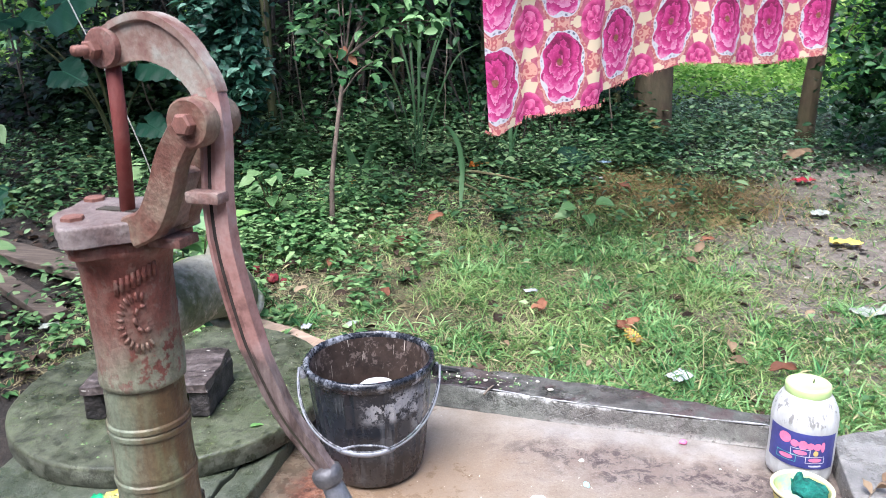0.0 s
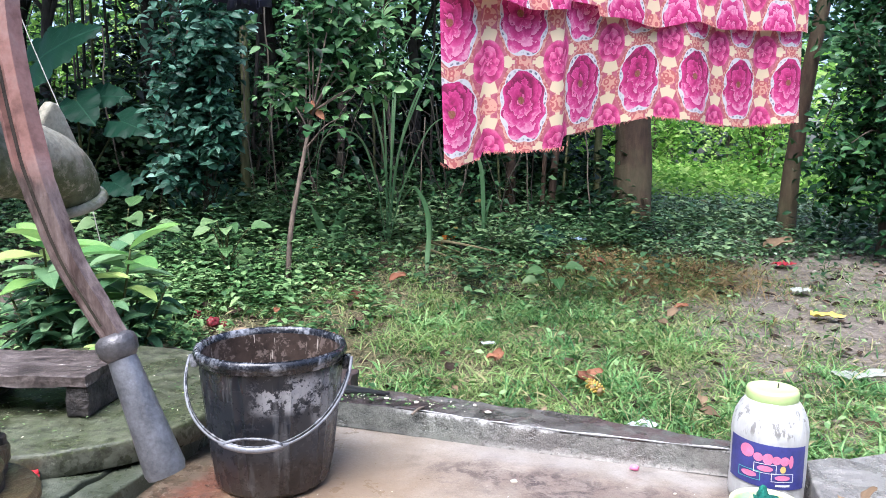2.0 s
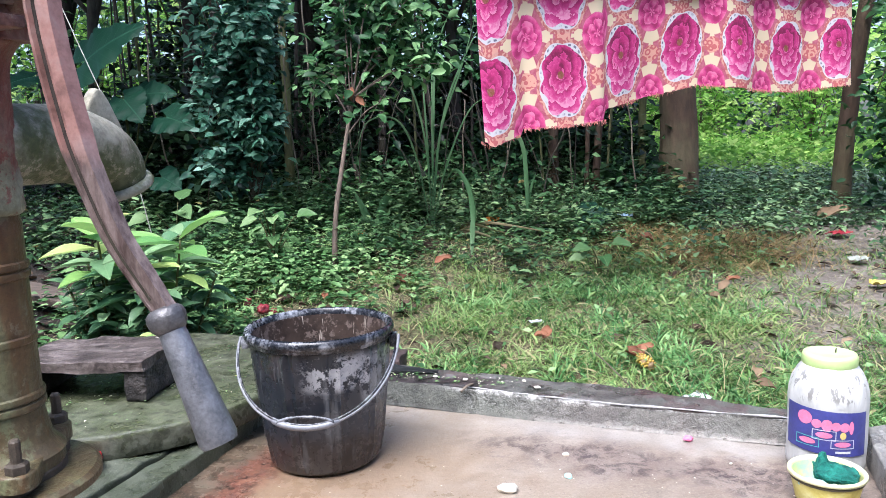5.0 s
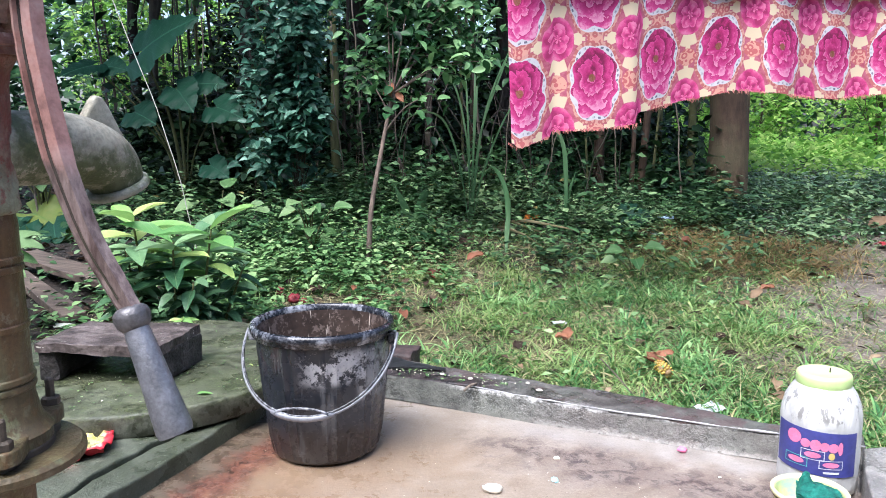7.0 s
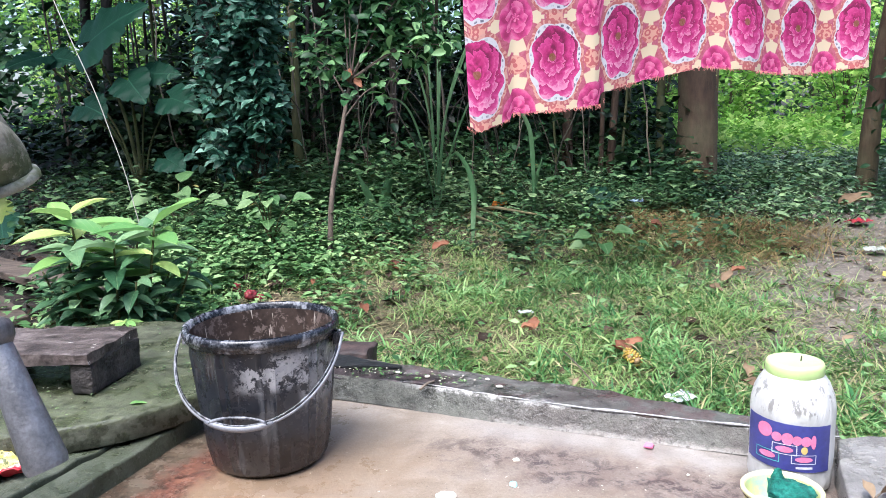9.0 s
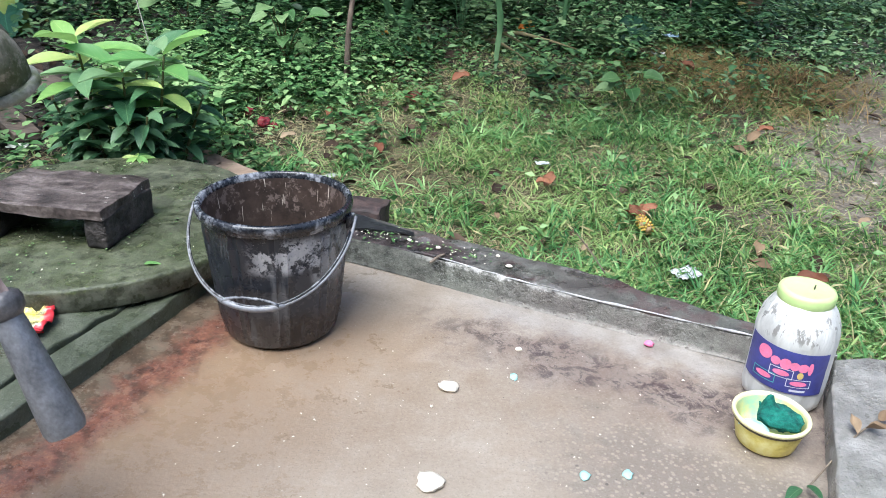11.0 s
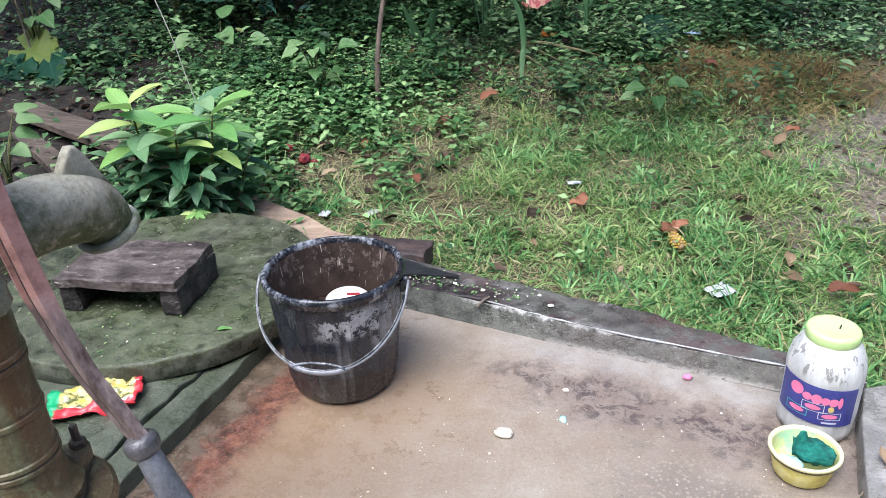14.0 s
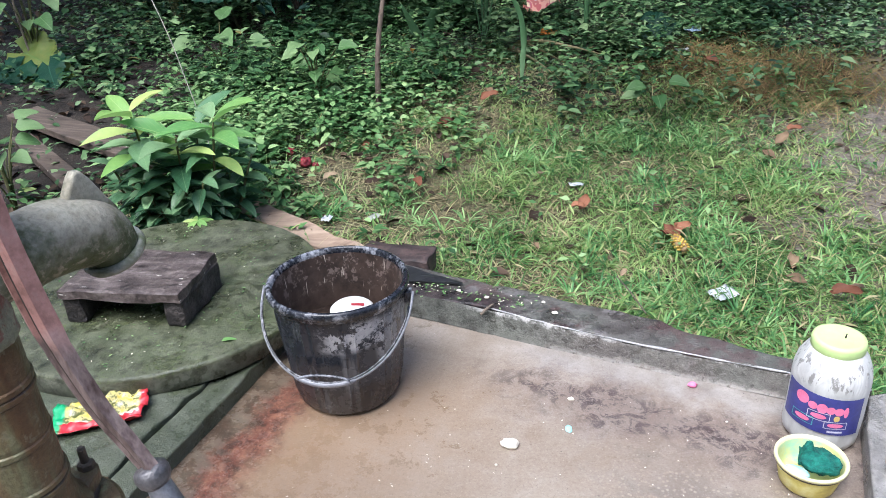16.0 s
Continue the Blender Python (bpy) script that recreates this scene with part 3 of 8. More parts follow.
def cloth_material():
    """Printed cotton: peonies in scalloped medallions, scrolls, cream stars and small peonies."""
    n = Nodes("printed_cotton")
    u, v, _ = n.xyz(n.t.nodes.new("ShaderNodeUVMap").outputs[0])
    n.t.nodes["UV Map"].uv_map = "print"
    PU, PV = 0.285, 0.325

    def cell(val, pitch, shift):
        f = n.m("FRACT", n.m("ADD", n.m("DIVIDE", val, pitch), shift))
        return n.m("MULTIPLY", n.m("SUBTRACT", f, 0.5), pitch)

    def length(a, b):
        return n.m("SQRT", n.m("ADD", n.m("MULTIPLY", a, a), n.m("MULTIPLY", b, b)))

    comb = n.t.nodes.new("ShaderNodeCombineXYZ")
    n.put(comb.inputs[0], u)
    n.put(comb.inputs[1], v)
    uv = comb.outputs[0]
    wob = n.m("MULTIPLY", n.m("SUBTRACT", n.noise(30, 3, 0.6, uv), 0.5), 0.02)
    du, dv = cell(u, PU, 0.5), cell(v, PV, 0.0)
    ang = n.m("ARCTAN2", dv, du)
    r = n.m("POWER", n.m("ADD", n.m("POWER", n.m("ABSOLUTE", n.m("DIVIDE", du, 0.092)), 2.4), n.m("POWER", n.m("ABSOLUTE", n.m("DIVIDE", dv, 0.13)), 2.4)), 0.4167)
    scallop = n.m("MULTIPLY_ADD", n.m("ABSOLUTE", n.m("SINE", n.m("MULTIPLY", ang, 4.0))), 0.07, 0.96)
    r = n.m("DIVIDE", r, scallop)
    eu, ev = cell(u, PU, 0.0), cell(v, PV, 0.5)
    ang2 = n.m("ARCTAN2", ev, eu)
    r2 = n.m("ADD", length(n.m("DIVIDE", eu, 0.058), n.m("DIVIDE", ev, 0.076)), n.m("MULTIPLY", wob, 12.0))
    gu, gv = cell(u, PU, 0.0), cell(v, PV, 0.0)
    r3 = length(gu, gv)
    hu, hv = cell(u, PU, 0.5), cell(v, PV, 0.5)
    r4 = length(hu, hv)

    fine_fold = n.m("MULTIPLY", n.noise(70, 3, 0.6, uv, 1.0), 0.4)

    def layered(a, rad, rows, lobes):
        """Overlapping petals: each ring of lobes runs from a dark root to a pale edge."""
        lobe = n.m("ABSOLUTE", n.m("SINE", n.m("MULTIPLY_ADD", a, lobes, n.m("MULTIPLY", n.m("FLOOR", n.m("MULTIPLY", rad, rows)), 1.3))))
        return n.m("FRACT", n.m("SUBTRACT", n.m("MULTIPLY", rad, rows), n.m("MULTIPLY", lobe, 0.45)))

    warp = n.m("SUBTRACT", n.noise(22, 3, 0.6, uv), 0.5)
    off_r = length(n.m("DIVIDE", n.m("ADD", du, 0.012), 0.092), n.m("DIVIDE", n.m("ADD", dv, -0.025), 0.13))
    shade = n.m("ADD", n.m("ADD", n.m("MULTIPLY", layered(n.m("ADD", ang, n.m("MULTIPLY", warp, 2.2)), n.m("ADD", off_r, n.m("MULTIPLY", warp, 0.55)), 2.4, 3.0), 0.6), fine_fold), n.m("MULTIPLY", dv, -2.0))
    pink = n.ramp(shade, (0.12, (0.22, 0.006, 0.065)), (0.36, (0.52, 0.02, 0.16)), (0.62, (0.7, 0.065, 0.27)), (0.9, (0.86, 0.34, 0.52)))
    petals = n.m("ADD", n.m("MULTIPLY", layered(n.m("ADD", ang2, n.m("MULTIPLY", warp, 2.0)), r2, 2.0, 2.5), 0.6), fine_fold)
    small = n.ramp(n.m("MULTIPLY_ADD", n.m("SINE", n.m("MULTIPLY", ang2, 6.0)), 0.15, petals), (0.2, (0.4, 0.02, 0.12)), (0.5, (0.68, 0.06, 0.24)), (0.85, (0.82, 0.22, 0.4)))
    ground = n.ramp(n.noise(60, 3, 0.6, uv), (0.35, (0.46, 0.085, 0.135)), (0.65, (0.58, 0.16, 0.22)))
    col = ground
    cream = (0.82, 0.66, 0.44)
    star = n.m("MULTIPLY", n.step(n.m("COSINE", n.m("MULTIPLY", ang2, 4.0)), 0.25, 0.4), n.m("MULTIPLY", n.step(r2, 1.0, 1.06), n.step(r2, 1.62, 1.55)))
    star2 = n.m("MULTIPLY", n.step(n.m("COSINE", n.m("MULTIPLY", ang2, 12.0)), 0.5, 0.75), n.m("MULTIPLY", n.step(r2, 1.3, 1.36), n.step(r2, 1.85, 1.78)))
    star2 = n.m("MULTIPLY", star2, n.step(n.m("COSINE", n.m("MULTIPLY", ang2, 4.0)), 0.25, 0.4))
    col = n.mix(n.m("MAXIMUM", star, star2), col, cream)
    for rr in (r3, r4):
        rings = n.step(n.m("SINE", n.m("MULTIPLY", n.voronoi(42, uv), 12.0)), -0.2, 0.4)
        scroll = n.ramp(rings, (0.2, (0.58, 0.14, 0.14)), (0.8, (0.76, 0.38, 0.29)))
        col = n.mix(n.step(n.m("ADD", rr, wob), 0.036, 0.032), col, scroll)
    col = n.mix(n.step(r2, 1.06, 1.0), col, small)
    col = n.mix(n.step(r, 1.2, 1.17), col, n.ramp(n.step(n.m("SINE", n.m("MULTIPLY", n.voronoi(42, uv), 12.0)), -0.2, 0.4), (0.2, (0.52, 0.15, 0.14)), (0.8, (0.7, 0.36, 0.29))))
    col = n.mix(n.step(r, 1.085, 1.06), col, (0.72, 0.68, 0.7))
    dots = n.step(n.m("SINE", n.m("MULTIPLY", ang, 34.0)), -0.1, 0.1)
    bead = n.m("MULTIPLY", n.m("MULTIPLY", n.step(r, 1.045, 1.03), n.step(r, 0.965, 0.985)), dots)
    col = n.mix(n.m("MULTIPLY", bead, n.step(n.noise(22, 2, 0.5, uv), 0.4, 0.6)), col, (0.17, 0.17, 0.23))
    flower = n.step(n.m("ADD", n.m("ADD", r, n.m("MULTIPLY", n.m("SINE", n.m("MULTIPLY", ang, 7.0)), 0.07)), n.m("MULTIPLY", wob, 7.0)), 0.985, 0.96)
    col = n.mix(flower, col, pink)
    heart = n.step(length(n.m("ADD", du, 0.012), n.m("ADD", dv, -0.02)), 0.017, 0.012)
    col = n.mix(n.m("MULTIPLY", heart, 0.85), col, (0.22, 0.1, 0.02))
    col = n.mix(0.04, col, (0.8, 0.52, 0.58))
    weave = n.m("ADD", n.noise(300, 2, 0.5, uv), n.noise(40, 3, 0.6, uv))
    return n.done(col, 0.85, weave, 0.2, 0.002, thin=0.25, spec=0.2)


M_SLAB = slab_material()
M_KERB = kerb_material("kerb_concrete", (0.034, 0.031, 0.028), (0.088, 0.082, 0.073), (0.18, 0.17, 0.155), (0.04, 0.056, 0.042), 0.45)
M_KERB_PALE = kerb_material("pale_kerb_concrete", (0.12, 0.115, 0.105), (0.24, 0.23, 0.215), (0.36, 0.35, 0.33), (0.1, 0.1, 0.075), 0.45)
M_FACE = kerb_material("kerb_render", (0.036, 0.03, 0.027), (0.115, 0.103, 0.092), (0.205, 0.19, 0.172), (0.055, 0.066, 0.052), 0.4)
M_LINE = plain("worn_pale_edge", (0.42, 0.415, 0.41), 0.7, 0.5, 40)
M_MOSS = kerb_material("mossy_concrete", (0.026, 0.028, 0.017), (0.075, 0.081, 0.05), (0.15, 0.156, 0.106), (0.042, 0.062, 0.02), 0.4)
M_LEDGE = kerb_material("damp_grey_concrete", (0.036, 0.04, 0.03), (0.12, 0.126, 0.103), (0.29, 0.295, 0.265), (0.05, 0.07, 0.025), 0.5)
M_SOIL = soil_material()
M_PUMP = iron_material("rusty_painted_iron", (0.165, 0.056, 0.041), (0.225, 0.155, 0.12), (0.085, 0.026, 0.019), 0.35, grime=0.22, bump=0.7, run=0.5, low=(0.65, 0.59, (0.28, 0.3, 0.21)))
M_PUMP_TOP = iron_material("red_oxide_iron", (0.22, 0.108, 0.088), (0.33, 0.26, 0.225), (0.1, 0.05, 0.042), 0.35, grime=0.25, bump=0.5)
M_PUMP_LOW = iron_material("stained_green_iron", (0.12, 0.076, 0.037), (0.155, 0.178, 0.098), (0.08, 0.04, 0.02), 0.4, (0.22, 0.45), grime=0.25, bump=0.5, run=0.16, faded=(-0.355, -0.395, (0.2, 0.235, 0.175)), low=(0.42, 0.33, (0.1, 0.066, 0.036)))
M_SPOUT = iron_material("weathered_green_iron", (0.285, 0.265, 0.2), (0.41, 0.395, 0.315), (0.09, 0.1, 0.042), 0.5, grime=0.22, bump=0.5, low=(0.64, 0.585, (0.06, 0.085, 0.028)))
M_ARCH = iron_material("pale_painted_arch", (0.27, 0.19, 0.155), (0.4, 0.43, 0.37), (0.17, 0.08, 0.062), 0.25, grime=0.1, bump=0.4)
M_CAP = iron_material("grey_pink_cap_iron", (0.165, 0.118, 0.108), (0.26, 0.22, 0.205), (0.085, 0.05, 0.042), 0.35, grime=0.28, bump=0.6)
M_LIP = iron_material("pale_spout_lip", (0.29, 0.29, 0.24), (0.42, 0.43, 0.38), (0.13, 0.15, 0.075), 0.4, grime=0.15, bump=0.5)
M_CHEEK = iron_material("stained_bracket_iron", (0.16, 0.076, 0.055), (0.235, 0.175, 0.125), (0.1, 0.038, 0.029), 0.35, grime=0.22, bump=0.6)
M_ROD = iron_material("rust_red_rod", (0.16, 0.035, 0.028), (0.2, 0.06, 0.05), (0.1, 0.022, 0.018), 0.2, grime=0.08, bump=0.3)
M_HANDLE = iron_material("worn_handle_iron", (0.34, 0.185, 0.16), (0.44, 0.31, 0.285), (0.16, 0.085, 0.072), 0.4, (0.35, 0.6), ((0.035, 0.023, 0.021), (0.25, 0.2, 0.185)), 0.1, 0.28)
M_GRIP = plain("polished_grip_iron", (0.2, 0.205, 0.225), 0.42, 0.45, 45, 0.45, 0.4)
M_COLLAR = plain("worn_collar_iron", (0.13, 0.125, 0.13), 0.45, 0.5, 45, 0.4, 0.5)
M_NUT = plain("rusty_bolt", (0.22, 0.1, 0.075), 0.65, 0.4, 80, 0.2, 0.4)
M_NUT_DARK = plain("grimy_bolt", (0.07, 0.055, 0.04), 0.65, 0.4, 80, 0.2, 0.4)
M_STOOL = Nodes("wet_dark_wood")
_b, _f = M_STOOL.noise(16, 6, 0.7, M_STOOL.stretch(0.6, 1.4, 1)), M_STOOL.noise(90, 4, 0.65)
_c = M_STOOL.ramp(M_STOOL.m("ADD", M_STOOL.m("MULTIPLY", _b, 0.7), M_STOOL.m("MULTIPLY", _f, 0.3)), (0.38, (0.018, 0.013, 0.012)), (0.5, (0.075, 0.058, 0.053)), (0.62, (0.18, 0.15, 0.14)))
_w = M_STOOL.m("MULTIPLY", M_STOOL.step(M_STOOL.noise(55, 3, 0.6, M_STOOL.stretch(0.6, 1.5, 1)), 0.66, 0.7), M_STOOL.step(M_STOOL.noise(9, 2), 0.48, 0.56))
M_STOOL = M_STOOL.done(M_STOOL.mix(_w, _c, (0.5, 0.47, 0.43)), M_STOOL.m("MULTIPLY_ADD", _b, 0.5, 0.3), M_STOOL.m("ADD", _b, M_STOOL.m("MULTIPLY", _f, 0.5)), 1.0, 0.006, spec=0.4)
# side boards and stretcher in darker tones than the seat
M_STOOL_SIDE = surface("dark_side_wood", (0.006, 0.005, 0.0045), (0.022, 0.018, 0.017), (0.075, 0.062, 0.058), 26, 110, (0.5, 0.8), 1.0, 0.008)
M_PLANK = wood_material("weathered_plank", (0.035, 0.026, 0.02), (0.085, 0.063, 0.049), (0.16, 0.125, 0.1), (2, 22, 22))
M_BOARD = wood_material("tan_board", (0.17, 0.115, 0.08), (0.27, 0.195, 0.14), (0.36, 0.28, 0.21), (2, 22, 22))
M_BRICK = surface("dark_brick", (0.008, 0.006, 0.006), (0.028, 0.018, 0.017), (0.075, 0.048, 0.042), 12, 90, (0.6, 0.85), 0.6, 0.004)
M_BUCKET = bucket_material("black_bucket_plastic")
M_BUCKET_IN = bucket_material("stained_bucket_inside", True)
# the pale tone paints both scuffs and crisp highlights
M_RIM = surface("scuffed_highlit_rim", (0.007, 0.008, 0.011), (0.018, 0.02, 0.026), (0.3, 0.31, 0.34), 20, 130, (0.18, 0.36), 0.2, 0.001)
M_WIRE = plain("grey_wire", (0.26, 0.265, 0.29), 0.5, 0.4, 60, 0.2)
M_JAR = Nodes("white_jar_plastic")
_s = M_JAR.noise(22, 4, 0.65, M_JAR.stretch(1, 1, 0.3))
_z = M_JAR.xyz(M_JAR.coords())[2]
_scr = M_JAR.m("MULTIPLY", M_JAR.step(M_JAR.noise(85, 4, 0.65, M_JAR.stretch(1.3, 1.3, 0.35)), 0.56, 0.62), M_JAR.m("MULTIPLY", M_JAR.step(_z, 0.135, 0.15), M_JAR.step(_z, 0.2, 0.185)))
M_JAR = M_JAR.done(M_JAR.mix(M_JAR.m("MULTIPLY", _scr, 0.75), M_JAR.ramp(_s, (0.3, (0.4, 0.4, 0.39)), (0.6, (0.58, 0.58, 0.565))), (0.16, 0.15, 0.14)), 0.38, M_JAR.m("ADD", M_JAR.noise(9, 3), M_JAR.noise(26, 4, 0.6, M_JAR.stretch(1, 1, 0.35), 0.8)), 0.5, 0.012)
M_LID = plain("lime_plastic", (0.5, 0.66, 0.27), 0.4, 0.12, 12)
M_LABEL = plain("navy_label", (0.05, 0.055, 0.24), 0.4, 0.3, 18)
M_PINKINK = plain("pink_ink", (0.78, 0.2, 0.36), 0.5, 0.2, 60)
M_WHITEINK = plain("white_ink", (0.6, 0.62, 0.7), 0.5, 0.2, 60)
M_TEALINK = plain("teal_ink", (0.1, 0.42, 0.42), 0.5, 0.2, 60)
M_GOLDINK = plain("gold_ink", (0.62, 0.48, 0.16), 0.5, 0.2, 60)
M_BOWL = surface("yellow_bowl_plastic", (0.42, 0.33, 0.06), (0.62, 0.53, 0.13), (0.72, 0.67, 0.3), 20, 90, (0.35, 0.5), 0.2, 0.002)
M_BOWL_RIM = plain("pale_yellow_rim", (0.74, 0.7, 0.4), 0.4, 0.15, 30)
M_BAND = plain("dark_band", (0.12, 0.1, 0.06), 0.7, 0.4, 50)
M_PASTE = surface("soap_paste", (0.52, 0.5, 0.16), (0.56, 0.6, 0.28), (0.25, 0.58, 0.46), 14, 60, (0.3, 0.5), 0.3, 0.004)
M_SCRUB = surface("green_scrub_fibre", (0.0, 0.06, 0.05), (0.005, 0.12, 0.09), (0.02, 0.2, 0.15), 60, 260, (0.8, 0.95), 1.0, 0.004)
M_SOAP = plain("cyan_soap", (0.38, 0.66, 0.64), 0.35, 0.15, 20)
M_RICE = plain("white_food_scrap", (0.74, 0.68, 0.57), 0.6, 0.15, 60)
M_PAPER = plain("white_litter", (0.48, 0.5, 0.52), 0.45, 0.25, 40)
M_REDFOIL = plain("red_wrapper", (0.3, 0.02, 0.03), 0.35, 0.35, 40)
M_FRUIT = plain("crushed_red_fruit", (0.2, 0.018, 0.028), 0.45, 0.6, 70, 0.0, 0.4)
M_PALEFOIL = plain("pale_wrapper", (0.34, 0.36, 0.31), 0.35, 0.3, 40)
M_KERNEL = plain("maize_kernel", (0.5, 0.33, 0.06), 0.45, 0.4, 60)
M_YELLOWFOIL = plain("yellow_wrapper", (0.6, 0.48, 0.1), 0.35, 0.3, 40)
M_TARP = plain("black_sheet", (0.02, 0.021, 0.023), 0.4, 0.4, 20)
M_WATER = Nodes("dark_water").done((0.05, 0.035, 0.028), 0.06)
M_MUG = plain("white_mug_plastic", (0.72, 0.72, 0.7), 0.3, 0.12, 30)
M_CLOTH = cloth_material()
M_ROPE = plain("pale_string", (0.42, 0.4, 0.35), 0.8, 0.3, 60)
M_NAVY = plain("navy_cloth", (0.015, 0.016, 0.035), 0.9, 0.4, 30)
M_TRUNK = bark_material("brown_bark", (0.028, 0.016, 0.009), (0.064, 0.037, 0.021), (0.112, 0.07, 0.043), 0.25)
M_POLE = bark_material("green_stem_bark", (0.035, 0.036, 0.014), (0.085, 0.086, 0.03), (0.16, 0.15, 0.06), 0.3)
M_DARKBARK = bark_material("dark_bark", (0.012, 0.009, 0.007), (0.03, 0.022, 0.017), (0.065, 0.05, 0.038), 0.15)
M_RINGED = bark_material("ringed_dark_stem", (0.016, 0.012, 0.008), (0.045, 0.03, 0.022), (0.085, 0.06, 0.045), 0.2, 0.095)
M_TWIG = bark_material("twig_bark", (0.04, 0.03, 0.023), (0.1, 0.075, 0.058), (0.19, 0.145, 0.11))
M_PALEVINE = bark_material("pale_vine", (0.07, 0.056, 0.042), (0.17, 0.135, 0.1), (0.3, 0.25, 0.19))
M_GRASS = leafy("grass", (0.03, 0.095, 0.025), (0.18, 0.3, 0.085), (0.41, 0.52, 0.2), 0.45, 0.3, (0.44, 0.39, 0.21), 0.16, 2.2)
M_TUFT = leafy("lush_grass", (0.035, 0.13, 0.04), (0.165, 0.345, 0.11), (0.41, 0.6, 0.25), 0.42, 0.32, (0.42, 0.38, 0.18), 0.05, 2.6)
M_STRAW = leafy("dry_grass", (0.13, 0.105, 0.055), (0.3, 0.26, 0.14), (0.5, 0.45, 0.27), 0.7, 0.2)
M_DRYHEAP = leafy("brown_hay", (0.05, 0.034, 0.016), (0.23, 0.15, 0.06), (0.46, 0.34, 0.16), 0.8, 0.2, (0.12, 0.22, 0.06), 0.18)
M_COVER = leafy("ground_cover", (0.008, 0.03, 0.011), (0.062, 0.142, 0.052), (0.27, 0.39, 0.18), 0.42, 0.1, (0.2, 0.16, 0.05), 0.02, 1.2)
M_WEED = leafy("weeds", (0.018, 0.06, 0.018), (0.1, 0.215, 0.07), (0.34, 0.49, 0.21), 0.42, 0.14)
M_LITTER = leafy("fallen_leaves", (0.014, 0.009, 0.006), (0.05, 0.03, 0.02), (0.16, 0.11, 0.075), 0.75, 0.1)
M_BUSH = leafy("dark_bush_leaves", (0.006, 0.028, 0.018), (0.075, 0.2, 0.13), (0.36, 0.58, 0.44), 0.34, 0.25)
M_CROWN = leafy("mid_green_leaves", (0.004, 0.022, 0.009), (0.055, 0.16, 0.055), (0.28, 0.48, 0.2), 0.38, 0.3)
# shaded copy: the wood's shade is put into these near-black leaf tones
M_SHADED = leafy("shaded_tone_leaves", (0.002, 0.008, 0.003), (0.009, 0.03, 0.01), (0.06, 0.13, 0.04), 0.4, 0.15)
# lit copy: sunlight and glow are put into these bright leaf tones
M_LIT = leafy("sunlit_tone_leaves", (0.07, 0.2, 0.026), (0.26, 0.5, 0.08), (0.62, 0.8, 0.24), 0.5, 0.5)
M_LANE = leafy("grey_green_creeper", (0.05, 0.1, 0.05), (0.19, 0.29, 0.18), (0.48, 0.58, 0.45), 0.5, 0.25)
M_RBUSH = leafy("hedge_leaves", (0.006, 0.028, 0.01), (0.022, 0.08, 0.026), (0.09, 0.21, 0.068), 0.35, 0.2)
M_BLADE = leafy("long_blade", (0.06, 0.15, 0.07), (0.14, 0.28, 0.13), (0.32, 0.48, 0.27), 0.4, 0.3)


def big_leaf_material(name, dark, mid, light, vein, rough=0.38, thin=0.2, spec=0.3):
    """Large leaf: tone per leaf, pale midrib and side veins from the leaf's own map."""
    n = Nodes(name)
    uvn = n.t.nodes.new("ShaderNodeUVMap")
    uvn.uv_map = "leaf"
    u, v, _ = n.xyz(uvn.outputs[0])
    tone = n.m("ADD", n.m("MULTIPLY", n.object_random(), 0.75), n.m("MULTIPLY", n.noise(9, 3), 0.25))
    col = n.ramp(tone, (0.15, dark), (0.5, mid), (0.85, light))
    a = n.m("ABSOLUTE", u)
    rib = n.step(a, 0.05, 0.015)
    side = n.step(n.m("ABSOLUTE", n.m("SUBTRACT", n.m("FRACT", n.m("MULTIPLY", n.m("SUBTRACT", v, n.m("MULTIPLY", a, 0.35)), 7.0)), 0.5)), 0.06, 0.015)
    col = n.mix(n.m("MULTIPLY", n.m("MAXIMUM", rib, n.m("MULTIPLY", side, 0.3)), 0.55), col, vein)
    col = n.mix(n.m("MULTIPLY", n.step(n.noise(35, 4), 0.6, 0.7), 0.3), col, dark)
    return n.done(col, rough, n.m("SUBTRACT", n.m("MULTIPLY", n.noise(40, 3), 0.4), n.m("ADD", rib, side)), 0.25, 0.004, thin=thin, spec=spec)


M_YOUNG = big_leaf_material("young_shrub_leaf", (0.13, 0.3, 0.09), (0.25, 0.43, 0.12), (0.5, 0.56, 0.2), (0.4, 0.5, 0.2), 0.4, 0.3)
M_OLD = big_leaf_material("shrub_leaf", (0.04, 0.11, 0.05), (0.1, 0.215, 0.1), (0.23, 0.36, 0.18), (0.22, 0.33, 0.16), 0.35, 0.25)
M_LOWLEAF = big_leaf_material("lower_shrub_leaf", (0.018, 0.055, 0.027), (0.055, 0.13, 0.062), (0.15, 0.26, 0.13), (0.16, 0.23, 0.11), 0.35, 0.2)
M_ELE = big_leaf_material("elephant_ear_leaf", (0.006, 0.032, 0.018), (0.01, 0.05, 0.027), (0.02, 0.075, 0.04), (0.04, 0.12, 0.07), 0.5, 0.15, 0.18)
M_YELLOWLEAF = big_leaf_material("yellowed_leaf", (0.07, 0.17, 0.03), (0.24, 0.22, 0.045), (0.34, 0.25, 0.06), (0.12, 0.22, 0.05), 0.55, 0.25)
M_PALELEAF = big_leaf_material("pale_broad_leaf", (0.045, 0.12, 0.035), (0.095, 0.19, 0.065), (0.18, 0.28, 0.12), (0.2, 0.3, 0.14), 0.5, 0.25)
M_RUSTLEAF = big_leaf_material("rust_dead_leaf", (0.085, 0.032, 0.018), (0.18, 0.068, 0.036), (0.28, 0.125, 0.07), (0.16, 0.08, 0.04), 0.7, 0.15)
